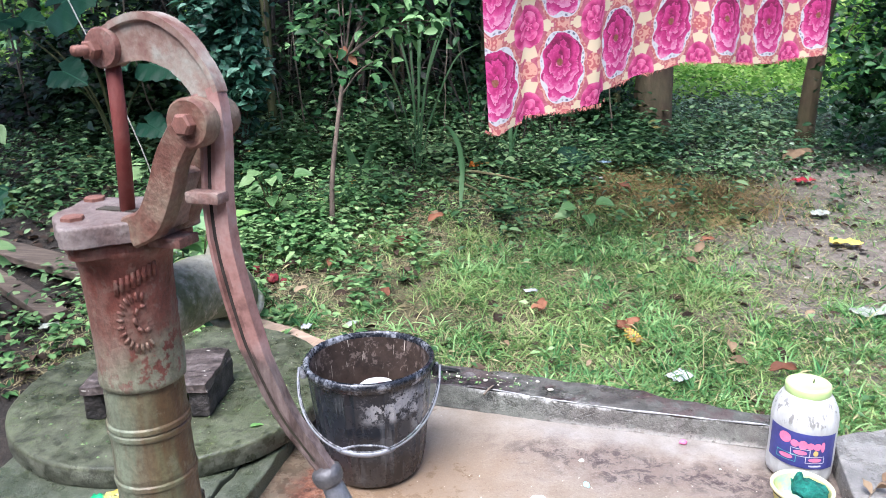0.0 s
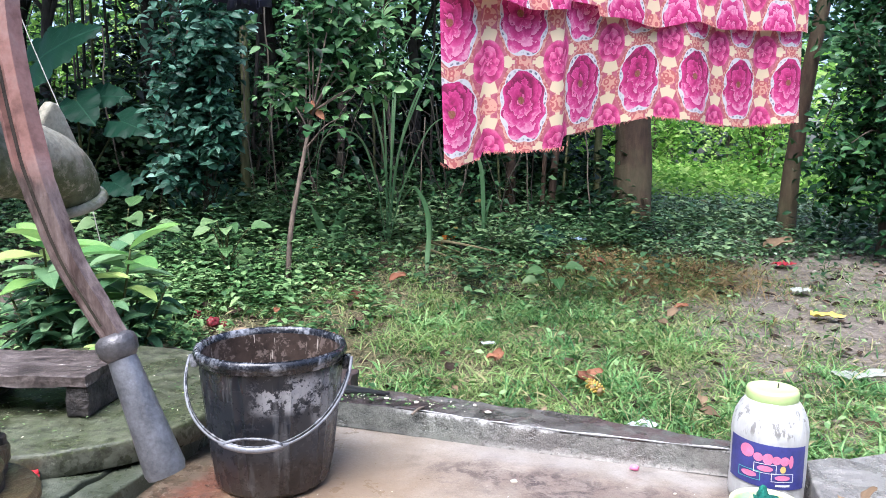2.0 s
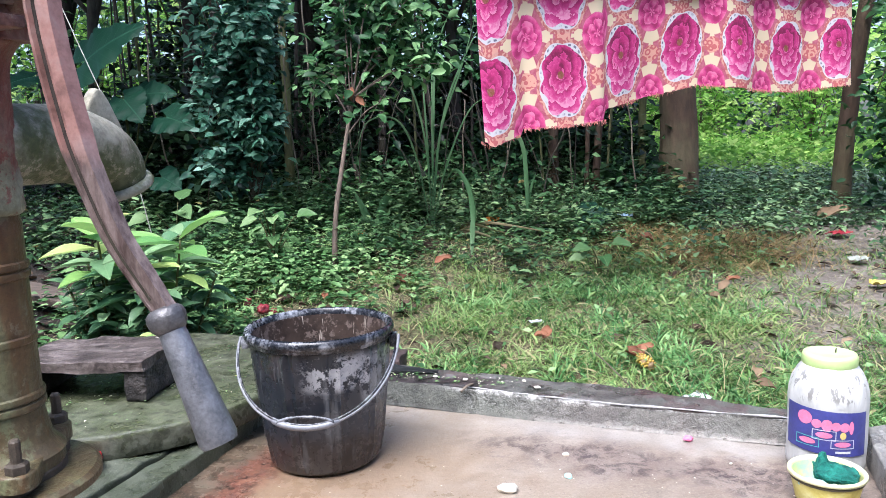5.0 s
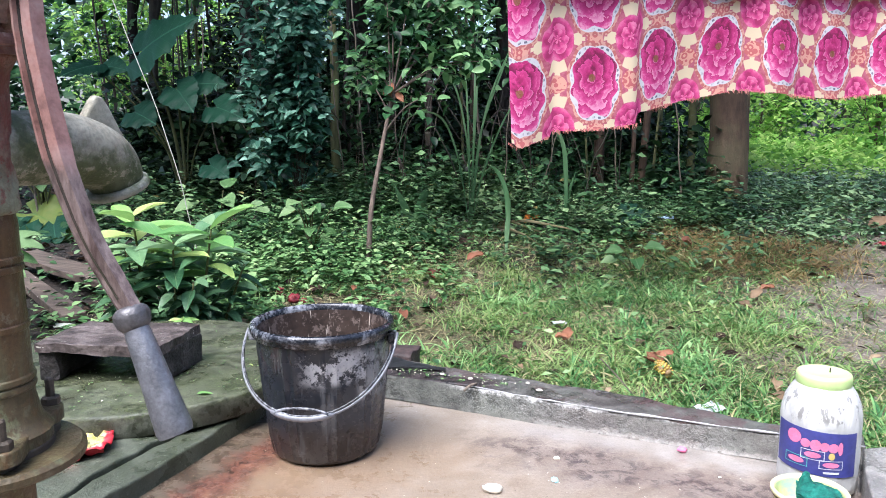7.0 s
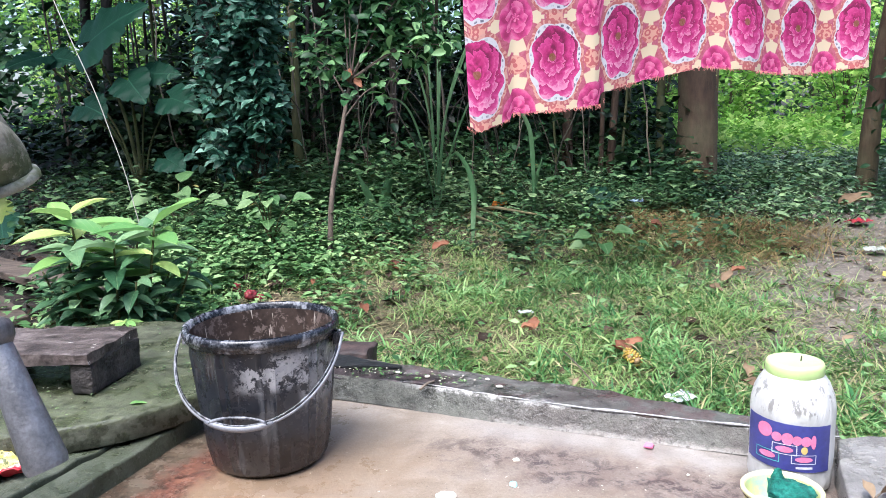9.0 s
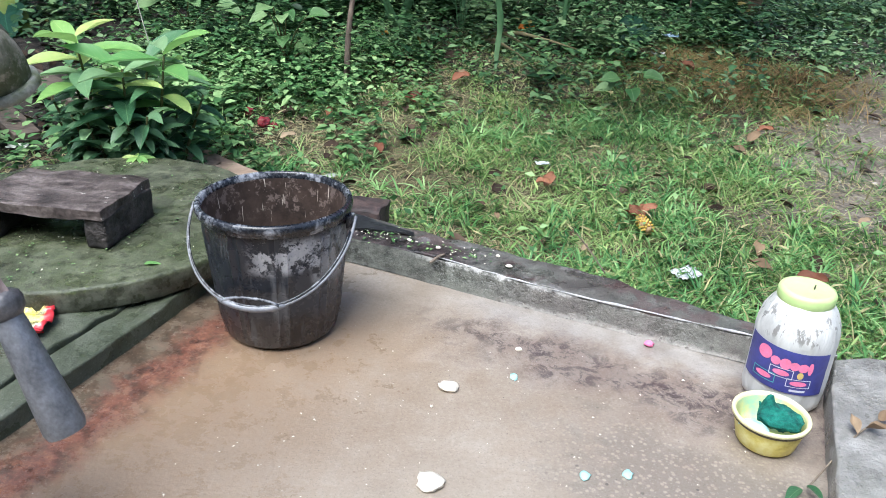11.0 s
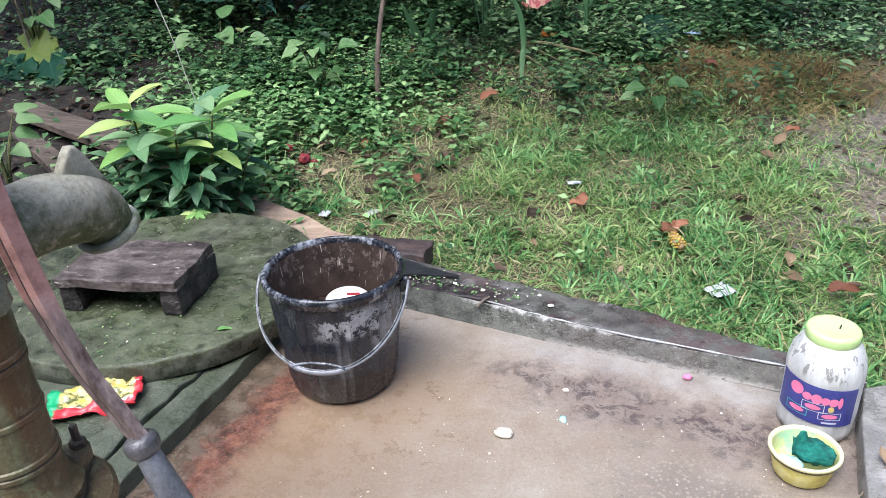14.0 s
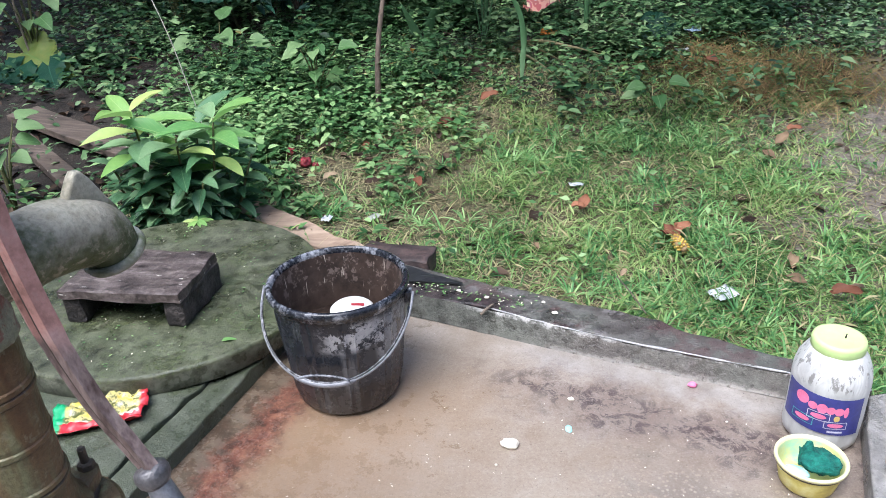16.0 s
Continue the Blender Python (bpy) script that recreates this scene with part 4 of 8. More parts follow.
M_ORANGELEAF = big_leaf_material("orange_dead_leaf", (0.42, 0.13, 0.018), (0.55, 0.22, 0.03), (0.62, 0.3, 0.06), (0.3, 0.14, 0.04), 0.6, 0.2)
M_TANLEAF = big_leaf_material("tan_dead_leaf", (0.13, 0.085, 0.05), (0.22, 0.15, 0.09), (0.34, 0.26, 0.17), (0.2, 0.13, 0.07), 0.75, 0.15)

# ---- structure: soil, washing slab, kerbs ----
def spread(lo, hi, fine, near, far):
    a = list(np.arange(lo, hi, fine))
    out, step = [], fine
    p = hi
    while p < far:
        out.append(p)
        step *= 1.35
        p += step
    left, step = [], fine
    p = lo - fine
    while p > near:
        left.append(p)
        step *= 1.35
        p -= step
    return np.array(left[::-1] + a + out + [far])


gx, gy = spread(-3.0, 3.4, 0.05, -300, 300), spread(1.0, 7.0, 0.05, -300, 400)
XX, YY = np.meshgrid(gx, gy)
ZZ = ground_z(XX, YY)
ZZ = np.where((YY < 1.75) & (XX > -0.62) & (XX < 1.2), np.minimum(ZZ, -0.2), ZZ)
nx = len(gx)
idx = np.arange(nx * len(gy)).reshape(len(gy), nx)
quads = np.stack([idx[:-1, :-1], idx[:-1, 1:], idx[1:, 1:], idx[1:, :-1]], -1).reshape(-1, 4)
part("ground", (np.stack([XX, YY, ZZ], -1).reshape(-1, 3), quads), M_SOIL, None, "brown trodden soil with crumbs, rising to the wood, its colour darkened for shade", True, category="ground", kind="structure")

# far kerb: inner foot, inner lip and outer edge run down to the jar's corner
FOOT = [(-0.36, 1.895), (-0.086, 1.822), (0.285, 1.7), (0.727, 1.572), (0.865, 1.528)]
LIP = [(-0.36, 1.9), (-0.08, 1.838), (0.095, 1.795), (0.376, 1.688), (0.728, 1.59), (0.88, 1.545)]
OUT = [(-0.36, 2.03), (-0.2, 2.02), (0.022, 1.945), (0.25, 1.862), (0.50, 1.775), (0.535, 1.735), (0.74, 1.65), (0.9, 1.61)]
SIDE = [(-0.60, 0.70), (-0.53, 0.95), (-0.452, 1.25), (-0.386, 1.56), (-0.33, 1.86)]
RIGHT = [(0.46, 0.2), (0.60, 0.64), (0.735, 1.082), (0.865, 1.528)]


def grid_floor():
    """The slab's sheet, finely divided and very slightly dished."""
    xs, ys = np.arange(-0.72, 1.0, 0.03), np.arange(-1.2, 1.95, 0.03)
    X, Y = np.meshgrid(xs, ys)
    Z = 0.004 * (smooth_noise(X, Y, 0.3, 8) - 0.5)
    k = np.arange(X.size).reshape(X.shape)
    q = np.stack([k[:-1, :-1], k[:-1, 1:], k[1:, 1:], k[1:, :-1]], -1).reshape(-1, 4)
    cx, cy = X.ravel()[q].mean(1), Y.ravel()[q].mean(1)
    q = q[(cy < 1.83 - 0.33 * cx + 0.03) & (cx < 0.46 + (cy - 0.2) * 0.305 + 0.1)]
    return np.stack([X, Y, Z], -1).reshape(-1, 3), q


part("pavement", grid_floor(), M_SLAB, None, "wet tan concrete washing slab with rust-red and dark stains", True, category="slab", kind="structure")


def strip(name, inner, outer, z0, z1, material, label, rough=0.004, category="kerb", **kw):
    ob = part(name, prism(inner + outer[::-1], z0, z1, 0.005, 7, rough * 1.3), material, None, label, category=category, kind="structure")
    by_angle(ob, 50)
    return ob


strip("kerb_far", [(p[0], p[1] + 0.006) for p in LIP], OUT, -0.25, 0.05, M_KERB, "dark damp concrete kerb with a chipped outer edge", 0.005)
# sloped mortar at the kerb's foot, and its worn pale lip
foot_v, foot_f = [], []
for a, b in ((FOOT, 0.001), (LIP, 0.051)):
    for p in curve([(x, y, b) for x, y in (a if a is FOOT else [LIP[0], LIP[1], LIP[3], LIP[4], LIP[5]])], 12):
        foot_v.append(p + Vector((0, 0.0 if a is FOOT else 0.008, 0)) + noise.noise_vector(p * 30) * 0.002)
k = len(foot_v) // 2
foot_f = [(i, i + 1, k + i + 1, k + i) for i in range(k - 1)]
part("kerb_face", (foot_v, foot_f), M_FACE, None, "grey cement face at the foot of the kerb", True, category="kerb", kind="structure")
lip = curve([(x, y + 0.004, 0.051) for x, y in LIP[2:]], 10)
lip = [p + noise.noise_vector(p * 25) * 0.002 for p in lip]
part("kerb_edge", sweep(lip, [max(0.0004, 0.0016 + 0.0035 * noise.noise(p * 22)) for p in lip], 6), M_LINE, None, "worn whitish edge along the kerb", True, category="kerb edge", kind="structure")
strip("kerb_right", RIGHT, [(0.80, 0.1), (0.95, 0.6), (1.1, 1.08), (1.14, 1.6)], -0.25, 0.055, M_KERB_PALE, "pale rough concrete kerb beside the slab", 0.006)
strip("kerb_left", [(p[0] - 0.07, p[1]) for p in SIDE], SIDE, -0.25, 0.038, M_LEDGE, "mossy concrete kerb along the slab", 0.004)
strip("ledge_left", [(-1.02, 0.6), (-1.04, 1.2), (-0.98, 1.75)], [(p[0] - 0.074, p[1]) for p in SIDE], -0.25, 0.045, M_LEDGE, "damp grey concrete ledge under the round cover", 0.006)

# ---- the round concrete cover and the little wooden stool on it ----
DISC = (-0.706, 1.772)


def round_cover():
    prof = [(0.0, 0.045), (0.38, 0.045), (0.394, 0.047), (0.397, 0.053), (0.397, 0.075), (0.396, 0.089), (0.3945, 0.0935), (0.391, 0.096), (0.386, 0.0965)] + [(0.37 - 0.0185 * i, 0.0965) for i in range(20)] + [(0.0, 0.0965)]
    v, f = lathe([(r * 0.987, h) for r, h in prof], (*DISC, 0), 150)
    v = [(x + 0.006 * noise.noise((x * 9, y * 9, 0)), y + 0.006 * noise.noise((y * 9, x * 9, 3)), z + 0.003 * noise.noise((x * 7, y * 7, 1)) + 0.0013 * noise.noise((x * 40, y * 40, 1)) + 0.0011 * noise.noise((x * 110, y * 110, z * 60))) for x, y, z in v]
    return v, f


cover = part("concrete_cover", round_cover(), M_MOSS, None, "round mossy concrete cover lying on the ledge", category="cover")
by_angle(cover, 50)


def wooden_stool():
    st = blank("low_stool", "low dark wet wooden stool standing on the mossy cover", "stool", (-0.712, 1.686, 0.096))
    top = block((-0.712, 1.686, 0.1745), (0.297, 0.208, 0.023), 0.5, 0.005, 16, 0.006)
    by_angle(part("seat", top, M_STOOL, st), 45)
    for sx, turn in ((-0.128, 3), (0.128, -2)):
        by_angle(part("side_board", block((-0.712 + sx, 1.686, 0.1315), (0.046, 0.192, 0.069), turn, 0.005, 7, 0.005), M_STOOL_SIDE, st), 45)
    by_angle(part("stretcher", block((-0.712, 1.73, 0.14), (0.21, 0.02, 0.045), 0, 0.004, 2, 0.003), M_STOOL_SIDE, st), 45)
    return st


wooden_stool()

# ---- hand pump ----
AX, AY = -0.382, 0.86


def bolt(parent, at, size=0.012, axis=(0, 0, 1), length=0.012, material=None, stud=0.0):
    """A hex nut, with a stud through it where it has one."""
    a = Vector(axis).normalized()
    p = Vector(at)
    nut = part("nut", sweep([p, p + a * length * 0.8, p + a * length], [size, size, size * 0.8], 6), material or M_NUT, parent)
    if stud:
        part("stud", sweep([p + a * length * 0.9, p + a * (length + stud * 0.9), p + a * (length + stud)], [size * 0.5, size * 0.5, size * 0.35], 10), material or M_NUT, nut)
    return nut


def lobed_plate(at, z0, z1, r, lobes, swell, turn=0.0, seg=96):
    out = []
    for k in range(seg):
        t = 2 * math.pi * k / seg
        rr = r + swell * max(0, math.cos(lobes * (t - turn))) ** 2
        out.append((at[0] + rr * math.cos(t), at[1] + rr * math.sin(t)))
    return prism(out, z0, z1, 0.004, 0, 0.0)


def hand_pump():
    hp = blank("hand_pump", "rusty cast-iron hand pump with worn reddish and green paint", "hand pump", (AX, AY, 0))

    def at(s, z, off=0.0):
        """A place in the handle's plane: s out from the axis, off behind the plane."""
        return Vector((AX + 0.949 * s + 0.316 * off, AY - 0.316 * s + 0.949 * off, z))

    # standpipe and the two flanges
    part("standpipe", lathe([(0.041, -0.02), (0.041, 0.26), (0.048, 0.266)], (AX, AY, 0), 32, 0.01), M_PUMP_LOW, hp, "grimy iron standpipe", True)
    low = part("base_flange", lathe([(0.0, 0.261), (0.096, 0.261), (0.103, 0.265), (0.103, 0.273), (0.098, 0.278), (0.05, 0.28), (0.0, 0.28)], (AX, AY, 0), 72, 0.02), M_PUMP_LOW, hp, "round grimy iron base flange")
    by_angle(low, 40)
    by_angle(part("packing", lobed_plate((AX, AY), 0.279, 0.289, 0.067, 3, 0.02, 1.25), M_NUT_DARK, hp), 40)
    by_angle(part("barrel_flange", lobed_plate((AX, AY), 0.288, 0.306, 0.066, 3, 0.032, 1.318), M_PUMP_LOW, hp), 40)
    for k in range(3):
        t = 1.318 + 2.094 * k
        bolt(hp, (AX + 0.084 * math.cos(t), AY + 0.084 * math.sin(t), 0.304), 0.0115, (0, 0, 1), 0.013, M_NUT_DARK, 0.024)
    # lower barrel with its rings
    def body_r(h):
        return 0.0485 + max(0.0, 0.5 - h) * 0.014
    prof = [(0.068, 0.302), (0.061, 0.31), (0.056, 0.318), (0.053, 0.332), (body_r(0.345), 0.345)]
    for h, d in ((0.357, 0.003), (0.367, 0.003), (0.429, 0.0022), (0.44, 0.0008), (0.498, 0.0028), (0.508, 0.0028)):
        prof += [(body_r(h), h - 0.0048), (body_r(h) + d * 0.8, h - 0.003), (body_r(h) + d, h), (body_r(h) + d * 0.8, h + 0.003), (body_r(h), h + 0.0048)]
    prof += [(0.0483, 0.53), (0.0482, 0.552), (0.0468, 0.557), (0.0468, 0.5615)]
    by_angle(part("lower_barrel", lathe(prof, (AX, AY, 0), 72, 0.012), M_PUMP_LOW, hp, "green and brown stained lower barrel"), 30)
    prof = [(0.0468, 0.561), (0.0505, 0.5635), (0.0518, 0.569), (0.0505, 0.58), (0.05, 0.62), (0.0507, 0.67), (0.052, 0.705), (0.0545, 0.722), (0.061, 0.733), (0.064, 0.737), (0.064, 0.741)]
    prof2 = []
    for (r0, h0), (r1, h1) in zip(prof, prof[1:]):
        n = max(1, int((h1 - h0) / 0.008))
        prof2 += [(r0 + (r1 - r0) * i / n, h0 + (h1 - h0) * i / n) for i in range(n)]
    v, f = lathe(prof2 + [prof[-1]], (AX, AY, 0), 110)
    # lumpy casting, roughest round the spout's root
    out = []
    for x, y, z in v:
        d = Vector((x - AX, y - AY, 0)).normalized()
        near = math.exp(-((d.x * 0.33 + d.y * 0.944 - 0.55) / 0.35) ** 2 - ((z - 0.6) / 0.06) ** 2)
        w = 0.0007 * noise.noise((x * 90, y * 90, z * 90)) + 0.004 * near * noise.noise((x * 95, y * 95, z * 95)) + 0.0022 * near
        out.append((x + d.x * w, y + d.y * w, z))
    by_angle(part("upper_barrel", (out, f), M_PUMP, hp, "rust-red upper barrel with flaking paint"), 50)

    # raised maker's mark, worn to plain bars, facing the slab
    def on_barrel(a, z, proud=0.0):
        r = 0.0502 + proud + 0.05 * max(0.0, z - 0.665)
        return Vector((AX + r * math.cos(a), AY + r * math.sin(a), z))

    def bar(a0, z0, a1, z1, r=0.0023):
        part("raised_bar", sweep([on_barrel(a0, z0), on_barrel((a0 + a1) / 2, (z0 + z1) / 2, 0.0007), on_barrel(a1, z1)], [r * 0.8, r, r * 0.8], 6), M_PUMP, hp, "worn raised casting bar", True)
    for i in range(15):
        t = math.radians(75 + 16 * i)
        bar(-1.05 + 0.50 * math.cos(t), 0.652 + 0.038 * math.sin(t), -1.05 + 0.35 * math.cos(t), 0.652 + 0.027 * math.sin(t))
    for i in range(8):
        a = -1.45 + 0.12 * i
        bar(a, 0.688 + 0.0025 * i, a + 0.03, 0.707 + 0.0025 * i, 0.0032)
        bar(a - 0.01, 0.699 + 0.0025 * i, a + 0.08, 0.698 + 0.0025 * i, 0.0028)
    for i in range(5):
        t = math.radians(70 + 50 * i)
        bar(-0.96 + 0.2 * math.cos(t), 0.656 + 0.016 * math.sin(t), -0.96 + 0.2 * math.cos(t + 0.6), 0.656 + 0.016 * math.sin(t + 0.6), 0.003)
    # cap plate with ears, bolts and a dark plate that paints the rod slot's shade
    by_angle(part("cap_flange", lobed_plate((AX, AY), 0.738, 0.752, 0.063, 3, 0.017, 0.25), M_PUMP, hp), 40)
    by_angle(part("cap", lobed_plate((AX, AY), 0.754, 0.777, 0.071, 3, 0.019, 0.25), M_CAP, hp, "greyish pink worn cap plate"), 40)
    for t, r in ((0.25 + 2.094, 0.073), (0.25 + 4.189 - 0.35, 0.056)):
        bolt(hp, (AX + r * math.cos(t), AY + r * math.sin(t), 0.777), 0.013, (0, 0, 1), 0.005)
    slot = [at(-0.026, 0, -0.008), at(0.036, 0, -0.008), at(0.036, 0, 0.008), at(-0.026, 0, 0.008)]
    part("rod_slot", prism([(p.x, p.y) for p in slot], 0.776, 0.7785, 0), M_DARKBARK, hp, "dark plate painting the shade of the rod opening")
    # fulcrum bracket: two cheeks rising from the cap to the pivot
    flat = [(1, -0.5), (1, 0.5), (0.85, 0.7), (-0.85, 0.7), (-1, 0.5), (-1, -0.5), (-0.85, -0.7), (0.85, -0.7)]
    for sy, wide in ((-1, 0.034), (1, 0.013)):
        side = curve([at(0.05, 0.764, sy * wide), at(0.078, 0.778, sy * wide), at(0.098, 0.812, sy * wide), at(0.112, 0.846, sy * wide), at(0.132, 0.876, sy * wide)], 5)
        arm = sweep(side, [0.0185 - 0.0025 * i / 20 for i in range(len(side))], 8, profile=flat, up=(0.316, 0.949, 0))
        eye = sweep([at(0.143, 0.886, sy * q) for q in (wide - 0.012, wide - 0.01, wide + 0.008, wide + 0.011)], [q * (1.0 if sy < 0 else 0.82) for q in (0.0245, 0.0265, 0.0265, 0.024)], 32)
        by_angle(part("bracket_cheek", join(arm, eye), M_CHEEK, hp, "worn iron cheek of the fulcrum"), 40)
    by_angle(part("bracket_foot", block(at(0.058, 0.766), (0.055, 0.075, 0.018), -18.4, 0.005), M_PUMP_TOP, hp), 40)
    by_angle(part("bracket_web", block(at(0.1, 0.80), (0.014, 0.056, 0.07), -18.4, 0.004, tilt=(0, 25)), M_PUMP_TOP, hp), 40)
    by_angle(part("bracket_lug", block(at(0.082, 0.75, -0.012), (0.044, 0.036, 0.012), -18.4, 0.003), M_PUMP_TOP, hp), 40)
    part("pivot_pin", sweep([at(0.143, 0.886, -0.047), at(0.143, 0.886, 0.028)], 0.0085, 16), M_NUT, hp, "", True)
    bolt(hp, at(0.143, 0.886, -0.045), 0.0118, (-0.316, -0.949, 0), 0.011)
    bolt(hp, at(0.143, 0.886, 0.024), 0.0115, (0.316, 0.949, 0), 0.008)
    # handle: head over the rod, curved I-section arm, ring and grip
    hd = blank("handle", "", "", (0, 0, 0))
    hd.parent, hd.location = hp, (-AX, -AY, 0)
    isec = [(-1, -0.5), (-0.68, -0.58), (-0.6, -0.26), (0.14, -0.26), (0.24, -0.6), (1, -0.54), (1, 0.46), (0.35, 0.52), (0.16, 0.25), (-0.16, 0.25), (-0.35, 0.52), (-1, 0.46)]
    arm = curve([at(0.022, 0.961), at(0.049, 0.9695), at(0.076, 0.972), at(0.1, 0.963), at(0.12, 0.947), at(0.143, 0.916, -0.003), at(0.151, 0.87, -0.007), at(0.149, 0.80, -0.013), at(0.153, 0.735, -0.014), at(0.171, 0.642, -0.012), at(0.187, 0.592, -0.01), at(0.206, 0.543, -0.006), at(0.229, 0.505, -0.002), at(0.251, 0.472)], 6)
    n = len(arm)
    rad = []
    for i, p in enumerate(arm):
        t = i / n
        r = 0.0143 + 0.0072 * math.exp(-((t - 0.16) / 0.16) ** 2) - 0.0035 * max(0, t - 0.7) / 0.3
        r *= 0.93 if p.z < 0.625 else 1.0
        rad.append(r * 1.09 + 0.0006 * noise.noise((i * 0.9, 0, 0)))
    broad = [(-1, -0.3), (0.6, -0.3), (0.68, -0.5), (1, -0.5), (1, 0.5), (0.68, 0.5), (0.6, 0.3), (-1, 0.3)]
    by_angle(part("arch", sweep(arm[:32], [r * 1.08 for r in rad[:32]], profile=broad, up=(0.316, 0.949, 0)), M_ARCH, hd, "broad flanged arch with pale green paint"), 40)
    by_angle(part("arm", sweep(arm[30:], rad[30:], profile=isec, up=(0.316, 0.949, 0)), M_HANDLE, hd, "curved iron arm with a groove along it"), 40)
    # dark strip laid along the groove to paint its shade
    part("groove", sweep(arm[31:-3], rad[31:-3], profile=[(-0.6, -0.29), (-0.34, -0.29), (-0.34, -0.24), (-0.6, -0.24)], up=(0.316, 0.949, 0)), M_DARKBARK, hd, "dark strip painting the shade in the groove")
    head = sweep([at(0.02, 0.961, q) for q in (-0.0145, -0.0125, 0.0125, 0.0145)], [0.0205, 0.022, 0.022, 0.0205], 28)
    by_angle(part("head", head, M_PUMP_TOP, hd), 40)
    part("hub", sweep([at(0.143, 0.886, -0.019), at(0.143, 0.886, 0.002)], 0.016, 28), M_PUMP_TOP, hd)
    by_angle(part("stop_lug", block(at(0.144, 0.806, -0.026), (0.042, 0.022, 0.013), -18.4, 0.003), M_PUMP_TOP, hd), 40)
    g0, g1 = at(0.247, 0.474), at(0.299, 0.35, 0.002)
    d = (g1 - g0).normalized()
    ringp = [g0 - d * 0.004, g0, g0 + d * 0.006, g0 + d * 0.014, g0 + d * 0.02]
    part("ring", sweep(ringp, [0.0125, 0.0175, 0.0188, 0.0175, 0.013], 24), M_COLLAR, hd, "dark worn iron collar", True)
    grip = [g0 + d * 0.016, g0 + d * 0.03, g0 + d * 0.07, g1 - d * 0.006, g1]
    by_angle(part("grip", sweep(grip, [0.0125, 0.0135, 0.0155, 0.0188, 0.017], 24), M_GRIP, hd, "grey hand-polished iron grip"), 40)
    part("head_bolt", sweep([at(0.012, 0.959, -0.043), at(0.014, 0.96, 0.025)], 0.0058, 12), M_NUT, hd, "", True)
    bolt(hd, at(0.013, 0.959, -0.0155), 0.0108, (-0.316, -0.949, 0), 0.012)
    # rod from the head down into the cap
    part("pump_rod", sweep([at(0.012, 0.755), at(0.02, 0.87), at(0.022, 0.962)], 0.0085, 14), M_ROD, hp, "rust-red pump rod", True)
    # spout: out to the back, bending down to a lipped mouth
    sx, sy = 0.309, 0.951
    along = lambda s, z: Vector((AX + sx * s, AY + sy * s, z))
    path = curve([along(0.02, 0.634), along(0.08, 0.634), along(0.128, 0.633), along(0.165, 0.624), along(0.196, 0.606), along(0.21, 0.577)], 6)
    v, f = sweep(path, [0.0455 if i < 19 else 0.0455 - 0.011 * ((i - 18) / 12) ** 1.2 for i in range(31)], 40, False)
    v = [p + noise.noise_vector(p * 40) * 0.0013 for p in v]
    sp = part("spout", (v, f), M_SPOUT, hp, "stained pale-green spout", True)
    d = (path[-1] - path[-3]).normalized()
    rim = [(0.0338, -0.006), (0.0385, -0.0075), (0.0425, -0.005), (0.0438, 0.0), (0.0425, 0.0045), (0.0385, 0.006), (0.034, 0.0035), (0.0325, -0.004)]
    u = d.cross(Vector((sy, -sx, 0))).normalized()
    w = d.cross(u)
    rv, rf = [], []
    for i in range(48):
        a = 2 * math.pi * i / 48
        for r, q in rim:
            rv.append(path[-1] + (u * math.cos(a) + w * math.sin(a)) * (r + 0.0012 * noise.noise((math.cos(a) * 3, math.sin(a) * 3, q * 40))) + d * q)
    k = len(rim)
    for i in range(48):
        for j in range(k):
            rf.append((i * k + j, ((i + 1) % 48) * k + j, ((i + 1) % 48) * k + (j + 1) % k, i * k + (j + 1) % k))
    part("lip", (rv, rf), M_LIP, sp, "pale worn lip", True)
    # dark plug closes the tube and paints the shade inside it
    part("throat", sweep([path[-4], path[-3]], 0.0345, 28), M_DARKBARK, sp, "dark plug painting the shade inside the spout")
    bm = bmesh.new()
    outline = [(0.152, 0.66), (0.163, 0.678), (0.174, 0.694), (0.181, 0.7005), (0.189, 0.699), (0.199, 0.686), (0.216, 0.655), (0.231, 0.632), (0.2, 0.62), (0.16, 0.63)]
    face = bm.faces.new([bm.verts.new(along(p, q) + Vector((sy, -sx, 0)) * -0.0085) for p, q in outline])
    top = bmesh.ops.extrude_face_region(bm, geom=[face])
    for v in top["geom"]:
        if isinstance(v, bmesh.types.BMVert):
            v.co += Vector((sy, -sx, 0)) * 0.017
    bmesh.ops.recalc_face_normals(bm, faces=bm.faces)
    bmesh.ops.bevel(bm, geom=[e for e in bm.edges if e.calc_face_angle(0) > 1.2], offset=0.005, segments=3, affect="EDGES", profile=0.5)
    by_angle(part("fin", bm, M_SPOUT, sp), 50)
    return hp


hand_pump()


# ---- bucket with bail, water and floating mug ----
BX, BY = -0.178, 1.536


